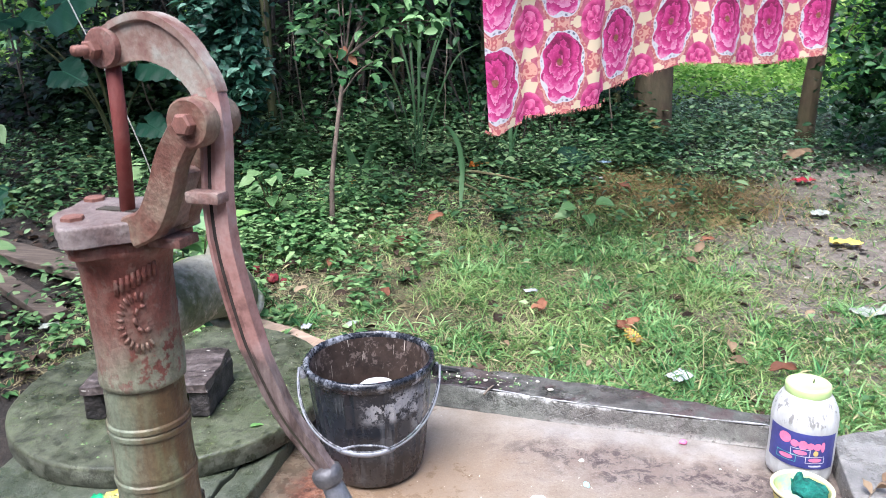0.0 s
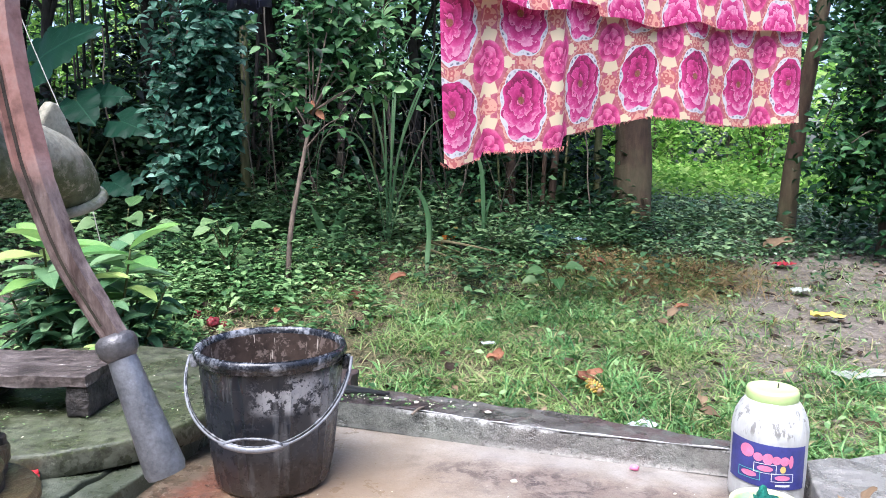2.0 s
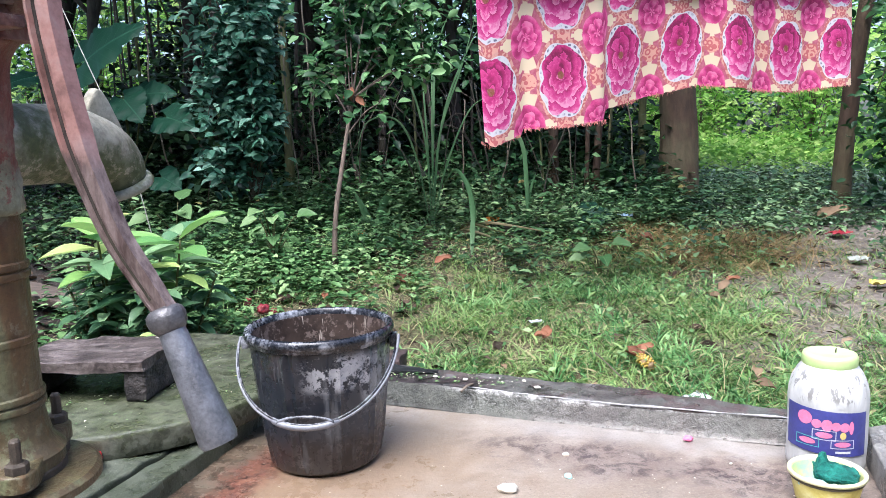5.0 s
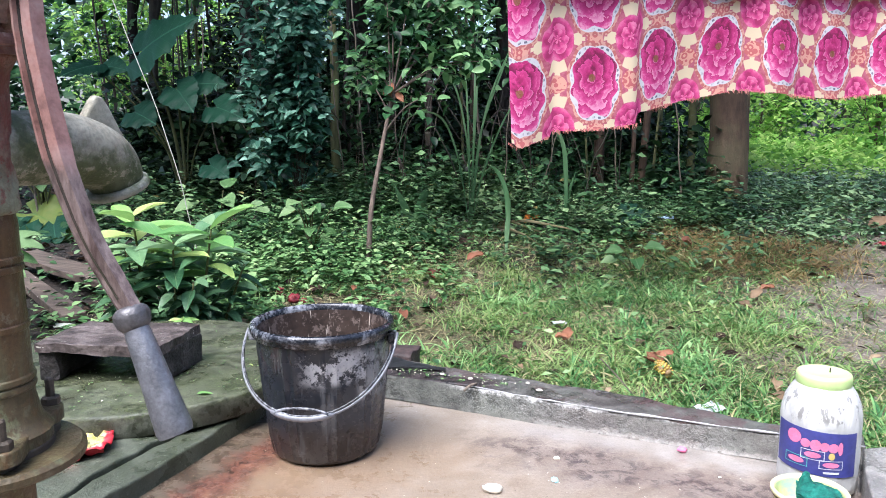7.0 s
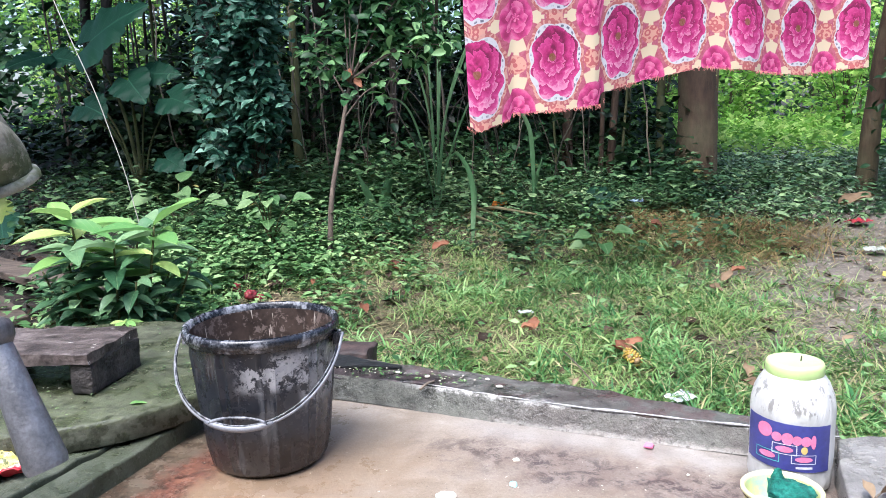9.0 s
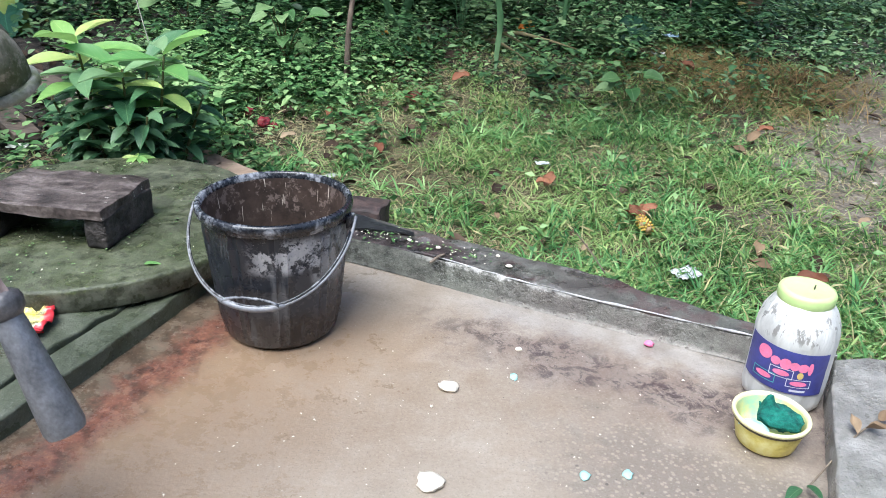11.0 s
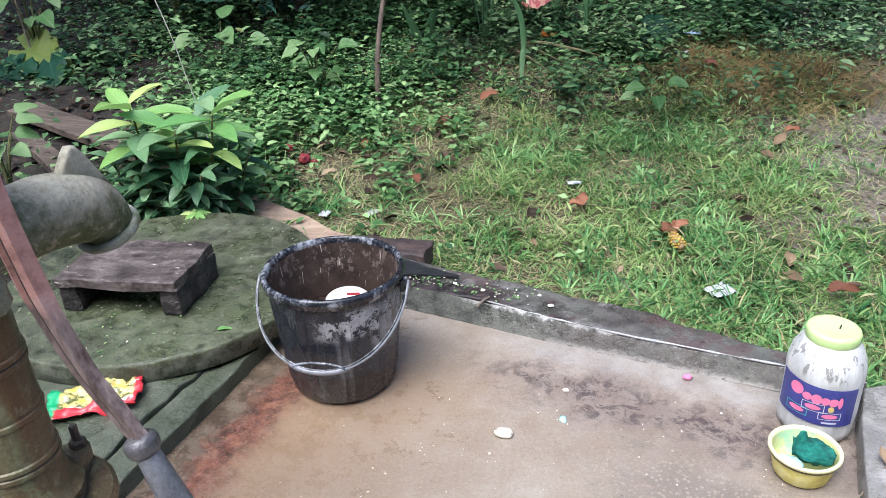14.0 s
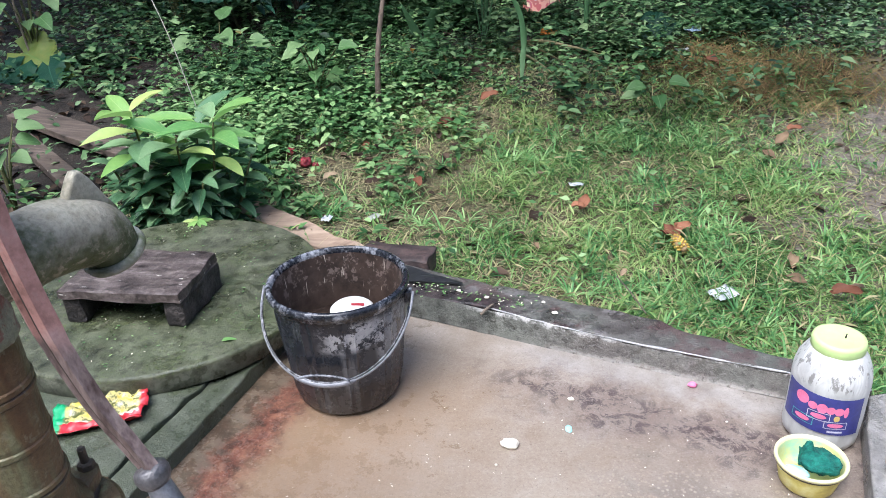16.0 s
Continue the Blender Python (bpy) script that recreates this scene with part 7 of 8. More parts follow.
elephant_ear("broad_leaf_vine", (-1.68, 2.5), [(-1.619, 2.490, 0.163, 0.99, -0.41, 0.06, 0.085, L_PALE), (-1.695, 2.523, 0.242, -0.54, 0.59, -0.14, 0.072, L_PALE), (-1.659, 2.448, 0.242, 0.38, -1.18, -0.01, 0.085, L_PALE), (-1.629, 2.544, 0.248, 0.76, 0.40, 0.01, 0.089, L_PALE), (-1.710, 2.491, 0.229, -0.96, -0.52, 0.05, 0.074, L_PALE), (-1.626, 2.439, 0.180, 0.66, -1.00, 0.13, 0.094, L_PALE), (-1.712, 2.579, 0.167, -0.38, 0.67, 0.18, 0.079, L_PALE), (-1.698, 2.420, 0.117, -0.22, -1.23, -0.22, 0.071, L_PALE), (-1.636, 2.532, 0.207, 0.81, 0.34, -0.12, 0.081, L_PALE), (-1.724, 2.522, 0.199, -0.90, 0.19, 0.05, 0.094, L_PALE), (-1.635, 2.427, 0.246, 0.52, -1.10, 0.29, 0.087, L_PALE), (-1.641, 2.571, 0.264, 0.48, 0.62, 0.24, 0.083, L_PALE)], "young plant with broad green leaves beside the planks")
elephant_ear("broad_leaf_vine", (0.66, 3.6), [(0.62, 3.57, 0.1, -0.7, -0.4, 0.1, 0.09, L_PALE), (0.7, 3.57, 0.12, 0.7, -0.4, 0.1, 0.09, L_PALE), (0.66, 3.54, 0.07, 0.1, -0.8, -0.1, 0.09, L_PALE), (0.6, 3.62, 0.05, -0.7, -0.2, 0, 0.08, L_PALE)], "small broad-leaved seedling standing in the grass")
elephant_ear("broad_leaf_vine", (-1.45, 3.9), [(-1.5, 3.8, 0.28, -0.6, -0.5, -0.1, 0.14, L_PALE), (-1.4, 3.82, 0.3, 0.5, -0.6, 0, 0.14, L_PALE), (-1.3, 3.88, 0.25, 0.9, -0.2, 0, 0.13, L_PALE), (-1.45, 3.95, 0.33, 0.1, 0.4, 0.3, 0.12, L_PALE)], "low plant with rounded green leaves in the shade")


# ---- shrubs and trees ----
def leaf_cloud(tips, n, spread_r, size, template, droop=(-0.7, 0.4), rand=None):
    tips = np.array(tips)
    pick = tips[rng.integers(0, len(tips), n)]
    off = rng.normal(0, 1, (n, 3)) * np.array(spread_r)
    at = pick + off
    a = rng.uniform(0, 2 * np.pi, n)
    e = rng.uniform(*droop, n)
    d = np.stack([np.cos(a) * np.cos(e), np.sin(a) * np.cos(e) - 0.25, np.sin(e)], -1)
    up = UPS * 0.9 + rng.normal(0, 0.4, (n, 3)) + np.array([0, -0.35, 0])
    keep = at[:, 2] > ground_z(at[:, 0], at[:, 1]) + 0.01
    return scatter(template, at[keep], d[keep], up[keep], rng.uniform(*size, n)[keep])


def limb_tree(name, label, stem, radius, bark, limbs, leaf_args, leaf_mat, category="tree", twig=0.25):
    """A tapered trunk along stem, limbs from it to the tips, and a crown of leaves round the tips."""
    base = stem[0]
    z0 = float(ground_z(base[0], base[1]))
    tr = blank(name, label, category, (base[0], base[1], z0))
    pts = curve([(base[0], base[1], z0 - 0.15), *stem[1:]], 7)
    n = len(pts)
    rad = [radius * (1 + 0.35 * math.exp(-i / 1.6)) * (1 - 0.45 * i / n) for i in range(n)]
    pts = [p + noise.noise_vector(p * 3) * radius * 0.25 for p in pts]
    part("trunk", sweep(pts, rad, 14 if radius > 0.06 else 9), bark, tr, "", True)
    tips = []
    for (s, x, y, z) in limbs:
        p = pts[min(n - 1, int(s * (n - 1)))]
        q = Vector((x, y, z))
        mid = (p + q) / 2 + Vector((0, 0, 0.12 * (q - p).length))
        path = curve([p, mid, q], 6)
        r0 = max(0.003, radius * twig)
        part("limb", sweep(path, [r0 * (1 - 0.7 * i / len(path)) for i in range(len(path))], 6), bark, tr, "", True)
        tips += [tuple(path[-1]), tuple(path[-3]), tuple(path[-6])]
    if leaf_args:
        clouds = [leaf_cloud(a[0] if a[0] is not None else tips, *a[1:]) for a in leaf_args]
        part("crown", stack(*clouds), leaf_mat, tr, "", kind="stuff")
    return tr


R = random.Random(11)


def ring_limbs(cx, cy, cz, rx, ry, rz, n, s0=0.4):
    return [(R.uniform(s0, 0.98), cx + rx * R.uniform(-1, 1), cy + ry * R.uniform(-1, 1), cz + rz * R.uniform(-1, 1)) for _ in range(n)]


# dark-leaved shrub on the near edge of the wood
limb_tree("dark_shrub", "dense dark-green shrub at the edge of the wood", [(-1.2, 4.5), (-1.22, 4.5, 0.5), (-1.18, 4.48, 1.0), (-1.2, 4.5, 1.7)], 0.03, M_TWIG, ring_limbs(-1.24, 4.42, 1.06, 0.2, 0.2, 0.62, 52, 0.1), [(None, 4200, (0.05, 0.06, 0.065), (0.045, 0.08), LEAF_OVAL)], M_BUSH, "shrub", 0.2)
# thin sapling in front with its open crown
limb_tree("sapling", "thin leaning sapling with an open light-green crown", [(-0.55, 3.47), (-0.545, 3.52, 0.25), (-0.51, 3.62, 0.55), (-0.47, 3.75, 0.86)], 0.014, M_TWIG, [(0.98, -0.62, 3.85, 0.95), (0.98, -0.3, 3.85, 1.02), (0.98, -0.1, 3.9, 0.96), (0.95, -0.52, 3.85, 1.25), (0.98, -0.4, 3.9, 1.3), (0.98, -0.2, 3.95, 1.25), (0.9, -0.66, 3.8, 0.92), (0.98, 0.02, 3.95, 0.97), (0.8, -0.32, 3.75, 0.8), (0.98, -0.33, 3.85, 1.5), (0.98, -0.08, 3.95, 1.4), (0.98, -0.5, 3.95, 1.5)], [(None, 560, (0.075, 0.07, 0.06), (0.045, 0.08), LEAF_OVAL), ([(-0.35, 3.9, 1.12), (-0.2, 3.95, 1.2), (-0.45, 3.9, 1.2), (-0.15, 3.95, 1.05), (-0.4, 3.95, 1.4), (-0.55, 3.9, 1.05)], 480, (0.1, 0.09, 0.09), (0.045, 0.08), LEAF_OVAL)], M_CROWN, "sapling", 0.35)
for me, at, d, s in ((L_RUST, (-0.49, 3.74, 0.86), (0.2, -0.5, -0.6), 0.09), (L_RUST, (-0.47, 3.74, 0.85), (-0.5, -0.4, -0.5), 0.075), (L_RUST, (-0.46, 3.74, 0.82), (0.6, -0.3, -0.6), 0.07)):
    tagged(leaf_part(me, None, at, d, (0, -1, 0.3), s, "dead_leaf"), "curled rust-brown dead leaf caught on the sapling", "leaf", "dead leaves")
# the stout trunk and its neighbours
limb_tree("stout_tree", "stout brown tree trunk standing beside the lane", [(1.49, 5.62), (1.485, 5.62, 0.6), (1.49, 5.62, 1.3), (1.5, 5.65, 2.6), (1.52, 5.7, 4.2)], 0.147, M_TRUNK, ring_limbs(1.0, 5.9, 3.7, 1.2, 1.2, 0.7, 12, 0.7), [(None, 800, (0.4, 0.4, 0.3), (0.12, 0.2), LEAF_LOW)], M_SHADED, twig=0.35)
limb_tree("leaning_tree", "slim grey-brown tree leaning beside the hedge", [(2.54, 5.42), (2.55, 5.42, 0.5), (2.6, 5.42, 1.1), (2.72, 5.45, 1.8), (2.9, 5.5, 3.4)], 0.066, M_TRUNK, ring_limbs(3.1, 5.4, 3.2, 1.0, 0.8, 0.6, 9, 0.7), [(None, 450, (0.4, 0.4, 0.3), (0.12, 0.2), LEAF_LOW)], M_SHADED, twig=0.4)
limb_tree("slim_tree", "slim yellow-green tree stem with hanging vines", [(-1.16, 5.17), (-1.17, 5.17, 0.6), (-1.165, 5.17, 1.2), (-1.18, 5.2, 2.4), (-1.2, 5.25, 3.6)], 0.034, M_POLE, ring_limbs(-1.2, 5.4, 3.2, 1.0, 0.8, 0.6, 8, 0.7), [(None, 900, (0.35, 0.35, 0.3), (0.1, 0.18), LEAF_LOW)], M_SHADED, twig=0.5)
POLES = [(-0.63, 5.85, 0.032, 0.0, M_RINGED), (-0.97, 6.15, 0.03, -0.05, M_RINGED), (-0.36, 6.3, 0.02, 0.02, M_TRUNK), (0.63, 5.7, 0.042, 0.0, M_TRUNK), (0.9, 5.6, 0.03, 0.14, M_TRUNK), (0.84, 5.55, 0.018, 0.05, M_TRUNK), (1.31, 5.95, 0.034, 0.0, M_POLE), (1.12, 6.3, 0.02, 0.03, M_POLE), (-1.75, 5.6, 0.04, -0.03, M_RINGED), (-2.2, 6.2, 0.09, 0.03, M_DARKBARK), (-1.35, 6.6, 0.1, 0.0, M_DARKBARK), (-2.9, 5.9, 0.05, 0.1, M_DARKBARK), (-0.1, 6.8, 0.06, -0.06, M_DARKBARK), (0.3, 6.6, 0.025, 0.04, M_POLE), (-2.55, 6.9, 0.03, 0.12, M_POLE), (-0.75, 7.2, 0.03, 0.0, M_POLE), (0.9, 7.3, 0.04, -0.04, M_DARKBARK), (2.55, 9.6, 0.045, 0.02, M_TRUNK), (-3.4, 6.6, 0.06, 0.0, M_DARKBARK), (-2.05, 7.8, 0.03, -0.05, M_POLE)]
for x, y, r, tilt, bark in POLES:
    top = [(x, y), (x + tilt * 0.3, y, 0.7), (x + tilt * 0.8, y + 0.02, 1.6), (x + tilt * 1.8, y + 0.1, 3.2)]
    open_sky = x > 1.9 and y > 7
    tagged(limb_tree("wood_tree", "thin dark stem of a tree in the wood", top, r, bark, ring_limbs(x + tilt * 2, y + 0.3, 2.7 if not open_sky else 3.3, 0.9, 0.8, 0.5, 5, 0.6), [(None, 420, (0.3, 0.3, 0.3), (0.1, 0.18), LEAF_LOW)], M_SHADED, twig=0.4), group="thin trees in the wood")
for k in range(44):
    x, y, tilt = R.uniform(-3.2, 1.35), R.uniform(5.3, 8.2), R.uniform(-0.25, 0.25)
    bark = (M_DARKBARK, M_DARKBARK, M_TWIG, M_POLE)[k % 4]
    tagged(limb_tree("thin_stem", "bare thin upright stem in the undergrowth", [(x, y), (x + tilt * 0.3, y, 0.8), (x + tilt * 0.7, y, 1.6), (x + tilt, y, 2.6)], R.uniform(0.008, 0.018), bark, [], None, None, "stem"), group="thin stems in the wood")
# understorey of the wood: many leafy shrubs, back row first
UNDER = [(-3.3, 6.0, 1.5), (-2.6, 7.0, 1.6), (-1.7, 6.9, 1.5), (-0.9, 6.9, 1.4), (-0.2, 7.4, 1.5), (0.5, 7.2, 1.3), (1.1, 7.2, 1.4), (-2.6, 8.6, 1.2), (-2.0, 8.8, 2.3), (-0.8, 9.0, 2.2), (0.4, 9.0, 2.2), (1.3, 8.7, 2.0), (-1.3, 5.9, 1.1), (-0.35, 5.6, 0.45), (0.75, 6.4, 0.6), (-0.75, 5.25, 0.45), (0.3, 5.6, 0.4), (1.12, 5.65, 0.32)]
for x, y, h in UNDER:
    near = y < 6.2
    n = 400 if near else 1500
    tagged(limb_tree("undergrowth_shrub", "leafy dark-green shrub in the shade of the wood", [(x, y), (x, y, 0.3 * h), (x + 0.05, y, 0.6 * h), (x, y, h)], 0.016, M_TWIG, ring_limbs(x, y, 0.62 * h, 0.38 if near else 0.6, 0.25, 0.42 * h, 12 if near else 16, 0.1), [(None, n, (0.1, 0.1, 0.11) if near else (0.17, 0.15, 0.17), (0.045, 0.085) if near else (0.06, 0.12), LEAF_LOW)], M_CROWN if near else M_SHADED, "shrub", 0.17), group="undergrowth shrubs")
# near-black shrubs added to paint the shade behind the elephant ears
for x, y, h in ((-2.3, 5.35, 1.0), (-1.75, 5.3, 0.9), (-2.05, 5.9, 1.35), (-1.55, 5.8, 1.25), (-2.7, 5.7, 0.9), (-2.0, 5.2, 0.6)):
    tagged(limb_tree("undergrowth_shrub", "shrub of near-black leaves added as shade behind the elephant ears", [(x, y), (x, y, 0.3 * h), (x + 0.05, y, 0.6 * h), (x, y, h)], 0.016, M_TWIG, ring_limbs(x, y, 0.5 * h, 0.35, 0.2, 0.48 * h, 14, 0.05), [(None, 1300, (0.1, 0.1, 0.11), (0.06, 0.11), LEAF_LOW)], M_SHADED, "shrub", 0.17), group="undergrowth shrubs")
# hedge bush beside the lane
limb_tree("hedge_bush", "dense green bush beside the trodden path", [(2.9, 4.85), (2.9, 4.85, 0.5), (2.88, 4.85, 1.1), (2.9, 4.9, 1.9)], 0.04, M_TWIG, ring_limbs(2.95, 4.8, 0.9, 0.48, 0.3, 0.85, 60, 0.05), [(None, 5200, (0.1, 0.09, 0.1), (0.05, 0.085), LEAF_OVAL)], M_RBUSH, "bush", 0.2)
# shrubs beyond the lane and behind the wood, their sunlight put into the leaf colour
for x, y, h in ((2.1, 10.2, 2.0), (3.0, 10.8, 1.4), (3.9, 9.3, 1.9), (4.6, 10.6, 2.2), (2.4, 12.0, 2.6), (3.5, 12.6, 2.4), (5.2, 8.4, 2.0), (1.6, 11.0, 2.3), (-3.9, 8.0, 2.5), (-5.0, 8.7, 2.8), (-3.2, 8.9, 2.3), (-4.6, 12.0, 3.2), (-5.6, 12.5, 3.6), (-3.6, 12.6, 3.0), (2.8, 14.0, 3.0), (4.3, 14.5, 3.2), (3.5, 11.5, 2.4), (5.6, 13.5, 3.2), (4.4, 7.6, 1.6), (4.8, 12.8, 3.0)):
    tagged(limb_tree("sunlit_shrub", "shrub with sunlight put into its bright yellow-green leaf colour", [(x, y), (x, y, 0.3 * h), (x + 0.05, y, 0.6 * h), (x, y, h)], 0.02, M_TWIG, ring_limbs(x, y, 0.5 * h, 0.55, 0.4, 0.5 * h, 16, 0.05), [(None, 1300, (0.16, 0.15, 0.16), (0.06, 0.12), LEAF_LOW)], M_LIT, "shrub", 0.3), group="shrubs beyond the lane")
lit = lambda x, y: (0.3 + 0.7 * smooth_noise(x, y, 0.6, 61)) / (1 + np.exp(-(y - 7.0) * 3))
part("bright_ground_plants", cover_leaves(22000, (1.4, 5.2, 6.4, 12.0), lit, (0.05, 0.11), (0.0, 0.22), LEAF_LOW, -0.3, 0.9), M_LIT, None, "low plants at the end of the lane, sunlight put into their bright green", category="ground cover", kind="stuff")


# far wood closing the view: clumps of leaves with an uneven top
def far_wood():
    out = []
    for ring, h, n, s in ((15, 5.5, 13000, (0.2, 0.4)), (19, 8.0, 13000, (0.3, 0.5))):
        a = rng.uniform(-0.95, 0.95, n)
        hh = h * (0.55 + 0.6 * smooth_noise(a * 8, np.zeros(n) + ring, 0.5, 71))
        at = np.stack([ring * np.sin(a) + rng.normal(0, 0.6, n), ring * np.cos(a) + rng.normal(0, 0.8, n), rng.random(n) ** 0.9 * hh], -1)
        gap = (smooth_noise(at[:, 0], at[:, 2], 0.7, 72) > 0.16)
        at = at[gap]
        m = len(at)
        out.append(scatter(LEAF_LOW, at, lean_dirs(m, -0.8, 0.5), UPS + rng.normal(0, 0.5, (m, 3)) + np.array([0, -0.5, 0]), rng.uniform(*s, m)))
    return stack(*out)


part("far_wood", far_wood(), M_CROWN, None, "distant leafy wood closing the view", category="far trees", kind="stuff")


# leaves added overhead, out of sight, to block light and keep the wood's floor in shade
def canopy(n, box, z0, z1, size):
    at = np.stack([rng.uniform(box[0], box[1], n), rng.uniform(box[2], box[3], n), rng.uniform(z0, z1, n)], -1)
    keep = (smooth_noise(at[:, 0], at[:, 1], 0.9, 81) > 0.22) & ~((at[:, 0] < -2.7) & (at[:, 1] > 6.8))
    at = at[keep]
    m = len(at)
    return scatter(LEAF_LOW, at, lean_dirs(m, -0.6, 0.2), UPS + rng.normal(0, 0.3, (m, 3)), rng.uniform(*size, m))


part("tree_canopy", stack(canopy(5600, (-6, 1.0, 5.1, 10.5), 2.6, 4.8, (0.22, 0.4)), canopy(980, (-6, -1.4, 3.9, 5.2), 2.8, 4.8, (0.22, 0.4)), canopy(480, (-0.6, 0.9, 3.9, 5.2), 3.0, 4.8, (0.22, 0.4)), canopy(700, (-6, -2.0, 2.8, 4.0), 2.9, 4.2, (0.22, 0.4)), canopy(60, (-0.5, 1.2, 3.2, 3.9), 3.1, 4.2, (0.2, 0.36)), canopy(150, (2.6, 4.2, 4.6, 6.0), 2.4, 3.4, (0.2, 0.35))), M_SHADED, None, "unseen leaf canopy added overhead to shade the wood", category="tree canopy", kind="stuff")


# long-bladed clumps
def long_blades(name, base, specs, label, width=0.014, material=M_BLADE):
    z0 = float(ground_z(*base))
    pl = blank(name, label, "plant", (*base, z0))
    for pts in specs:
        path = curve([(base[0], base[1], z0 - 0.02), *pts], 7)
        n = len(path)
        prof = [(1, 0.12), (0, -0.22), (-1, 0.12), (-0.96, 0.2), (0, -0.1), (0.96, 0.2)]
        rad = [width * (0.35 + 0.65 * min(1, 3 * i / n)) * (1 - (i / (n - 1)) ** 2.5 * 0.95) for i in range(n)]
        part("blade", sweep(path, rad, profile=prof, up=(0, -1, 0.2)), material, pl, "", True)
    return pl


long_blades("reed_clump", (-0.18, 4.5), [[(-0.2, 4.48, 0.6), (-0.3, 4.42, 0.95), (-0.5, 4.38, 0.9), (-0.57, 4.35, 0.6)], [(-0.15, 4.5, 0.7), (-0.12, 4.5, 1.1), (-0.02, 4.5, 1.35)], [(-0.19, 4.5, 0.6), (-0.22, 4.5, 1.05), (-0.3, 4.48, 1.3)], [(-0.12, 4.45, 0.6), (0.02, 4.42, 1.0), (0.1, 4.4, 1.25)], [(-0.25, 4.45, 0.5), (-0.35, 4.4, 0.72), (-0.52, 4.35, 0.7), (-0.58, 4.32, 0.45)], [(-0.1, 4.48, 0.7), (0.06, 4.44, 1.1), (0.2, 4.4, 1.3)], [(-0.16, 4.5, 0.6), (-0.15, 4.5, 1.0), (-0.13, 4.5, 1.3)], [(-0.1, 4.46, 0.4), (0.05, 4.42, 0.75), (0.2, 4.38, 0.85)]], "clump of tall narrow arching green blades", 0.0065)
long_blades("reed_clump", (0.065, 3.87), [[(0.075, 3.86, 0.2), (0.06, 3.84, 0.36), (0.0, 3.82, 0.46), (-0.06, 3.8, 0.4)], [(0.07, 3.87, 0.15), (0.08, 3.86, 0.28), (0.05, 3.84, 0.38)]], "single bent green blade rising from the grass", 0.014)
long_blades("reed_clump", (0.37, 4.45), [[(0.37, 4.43, 0.3), (0.35, 4.4, 0.55), (0.28, 4.36, 0.66), (0.2, 4.32, 0.6)], [(0.38, 4.45, 0.25), (0.42, 4.43, 0.4)]], "thin drooping green blade under the cloth")
long_blades("reed_clump", (-0.05, 4.45), [[(0.02, 4.17, 0.12), (0.15, 3.9, 0.12), (0.28, 3.65, 0.08)], [(0.04, 4.27, 0.14), (0.2, 4.02, 0.13), (0.4, 3.74, 0.09)], [(0.1, 4.3, 0.14), (0.3, 4.2, 0.13), (0.48, 4.12, 0.1)]], "flattened pale blades lying on the ground cover", 0.009, M_STRAW)
long_blades("reed_clump", (-0.5, 4.45), [[(-0.46, 4.38, 0.2), (-0.4, 4.32, 0.3), (-0.3, 4.25, 0.22)], [(-0.55, 4.4, 0.2), (-0.6, 4.36, 0.33)]], "low plant with two broad drooping blades", 0.026)


# ---- vines and the pale string ----
def vine(pts, r, material, name, label, category):
    path = curve(pts, 8)
    path = [p + noise.noise_vector(p * 6) * r * 3 for p in path]
    return part(name, sweep(path, r, 6), material, None, label, True, category=category)


for k, (x, y) in enumerate(((-1.24, 5.08), (-1.3, 4.9), (-1.12, 5.0), (-0.98, 5.05), (-0.2, 5.6), (0.75, 5.4), (1.08, 5.3), (-0.8, 5.3), (0.35, 5.5), (-1.9, 4.9), (-2.5, 3.9))):
    z0 = float(ground_z(x, y))
    h = 2.3 if k < 9 else 1.2
    tagged(vine([(x + 0.1 * R.uniform(-1, 1), y, z0), (x + 0.06 * R.uniform(-1, 1), y, z0 + 0.3 * h), (x + 0.12 * R.uniform(-1, 1), y, z0 + 0.6 * h), (x + 0.1 * R.uniform(-1, 1), y + 0.05, z0 + h)], 0.005, M_PALEVINE, "hanging_vine", "thin pale bare vine hanging in the wood", "vine"), group="hanging vines")
for k in range(50):
    x, y = R.uniform(-1.7, 0.75), R.uniform(4.8, 6.0)
    z0 = float(ground_z(x, y))
    a = R.uniform(-1, 1)
    tagged(vine([(x, y, z0 - 0.01), (x + 0.1 * a, y, z0 + 0.25), (x + 0.3 * a, y - 0.05, z0 + 0.45 + 0.2 * R.random()), (x + 0.55 * a, y, z0 + 0.5 + 0.5 * R.random())], 0.0022 + 0.0022 * R.random(), (M_DARKBARK, M_TWIG, M_DARKBARK, M_PALEVINE)[k % 4], "bare_twig", "bare thin twig arching in the undergrowth", "twig"), group="bare twigs")
vine([(-1.02, 2.8, float(ground_z(-1.02, 2.8))), (-1.1, 2.81, 0.4), (-1.22, 2.84, 0.78), (-1.38, 2.9, 1.12), (-1.6, 2.98, 1.7)], 0.0018, M_ROPE, "pale_string", "thin pale knotted string stretched above the shrub", "string")


# ---- closes the place behind the camera: a plain wall and a hedge, never in view, added to block low sky light ----
bm = bmesh.new()
bmesh.ops.create_cube(bm, size=1)
for v in bm.verts:
    v.co = Vector((0.5 + v.co.x * 9.0, -2.2 + v.co.y * 0.2, 1.45 + v.co.z * 3.3))
part("wall_house", bm, surface("plaster_wall", (0.16, 0.14, 0.115), (0.24, 0.21, 0.18), (0.32, 0.29, 0.25), 3, 40), None, "unseen plain plaster wall added to block low sky light", category="wall", kind="structure")
bx, by = np.concatenate([rng.normal(-4.4, 0.25, 3200), rng.normal(5.2, 0.25, 3000)]), np.concatenate([rng.uniform(-2.0, 3.2, 3200), rng.uniform(-2.0, 4.5, 3000)])
m = len(bx)
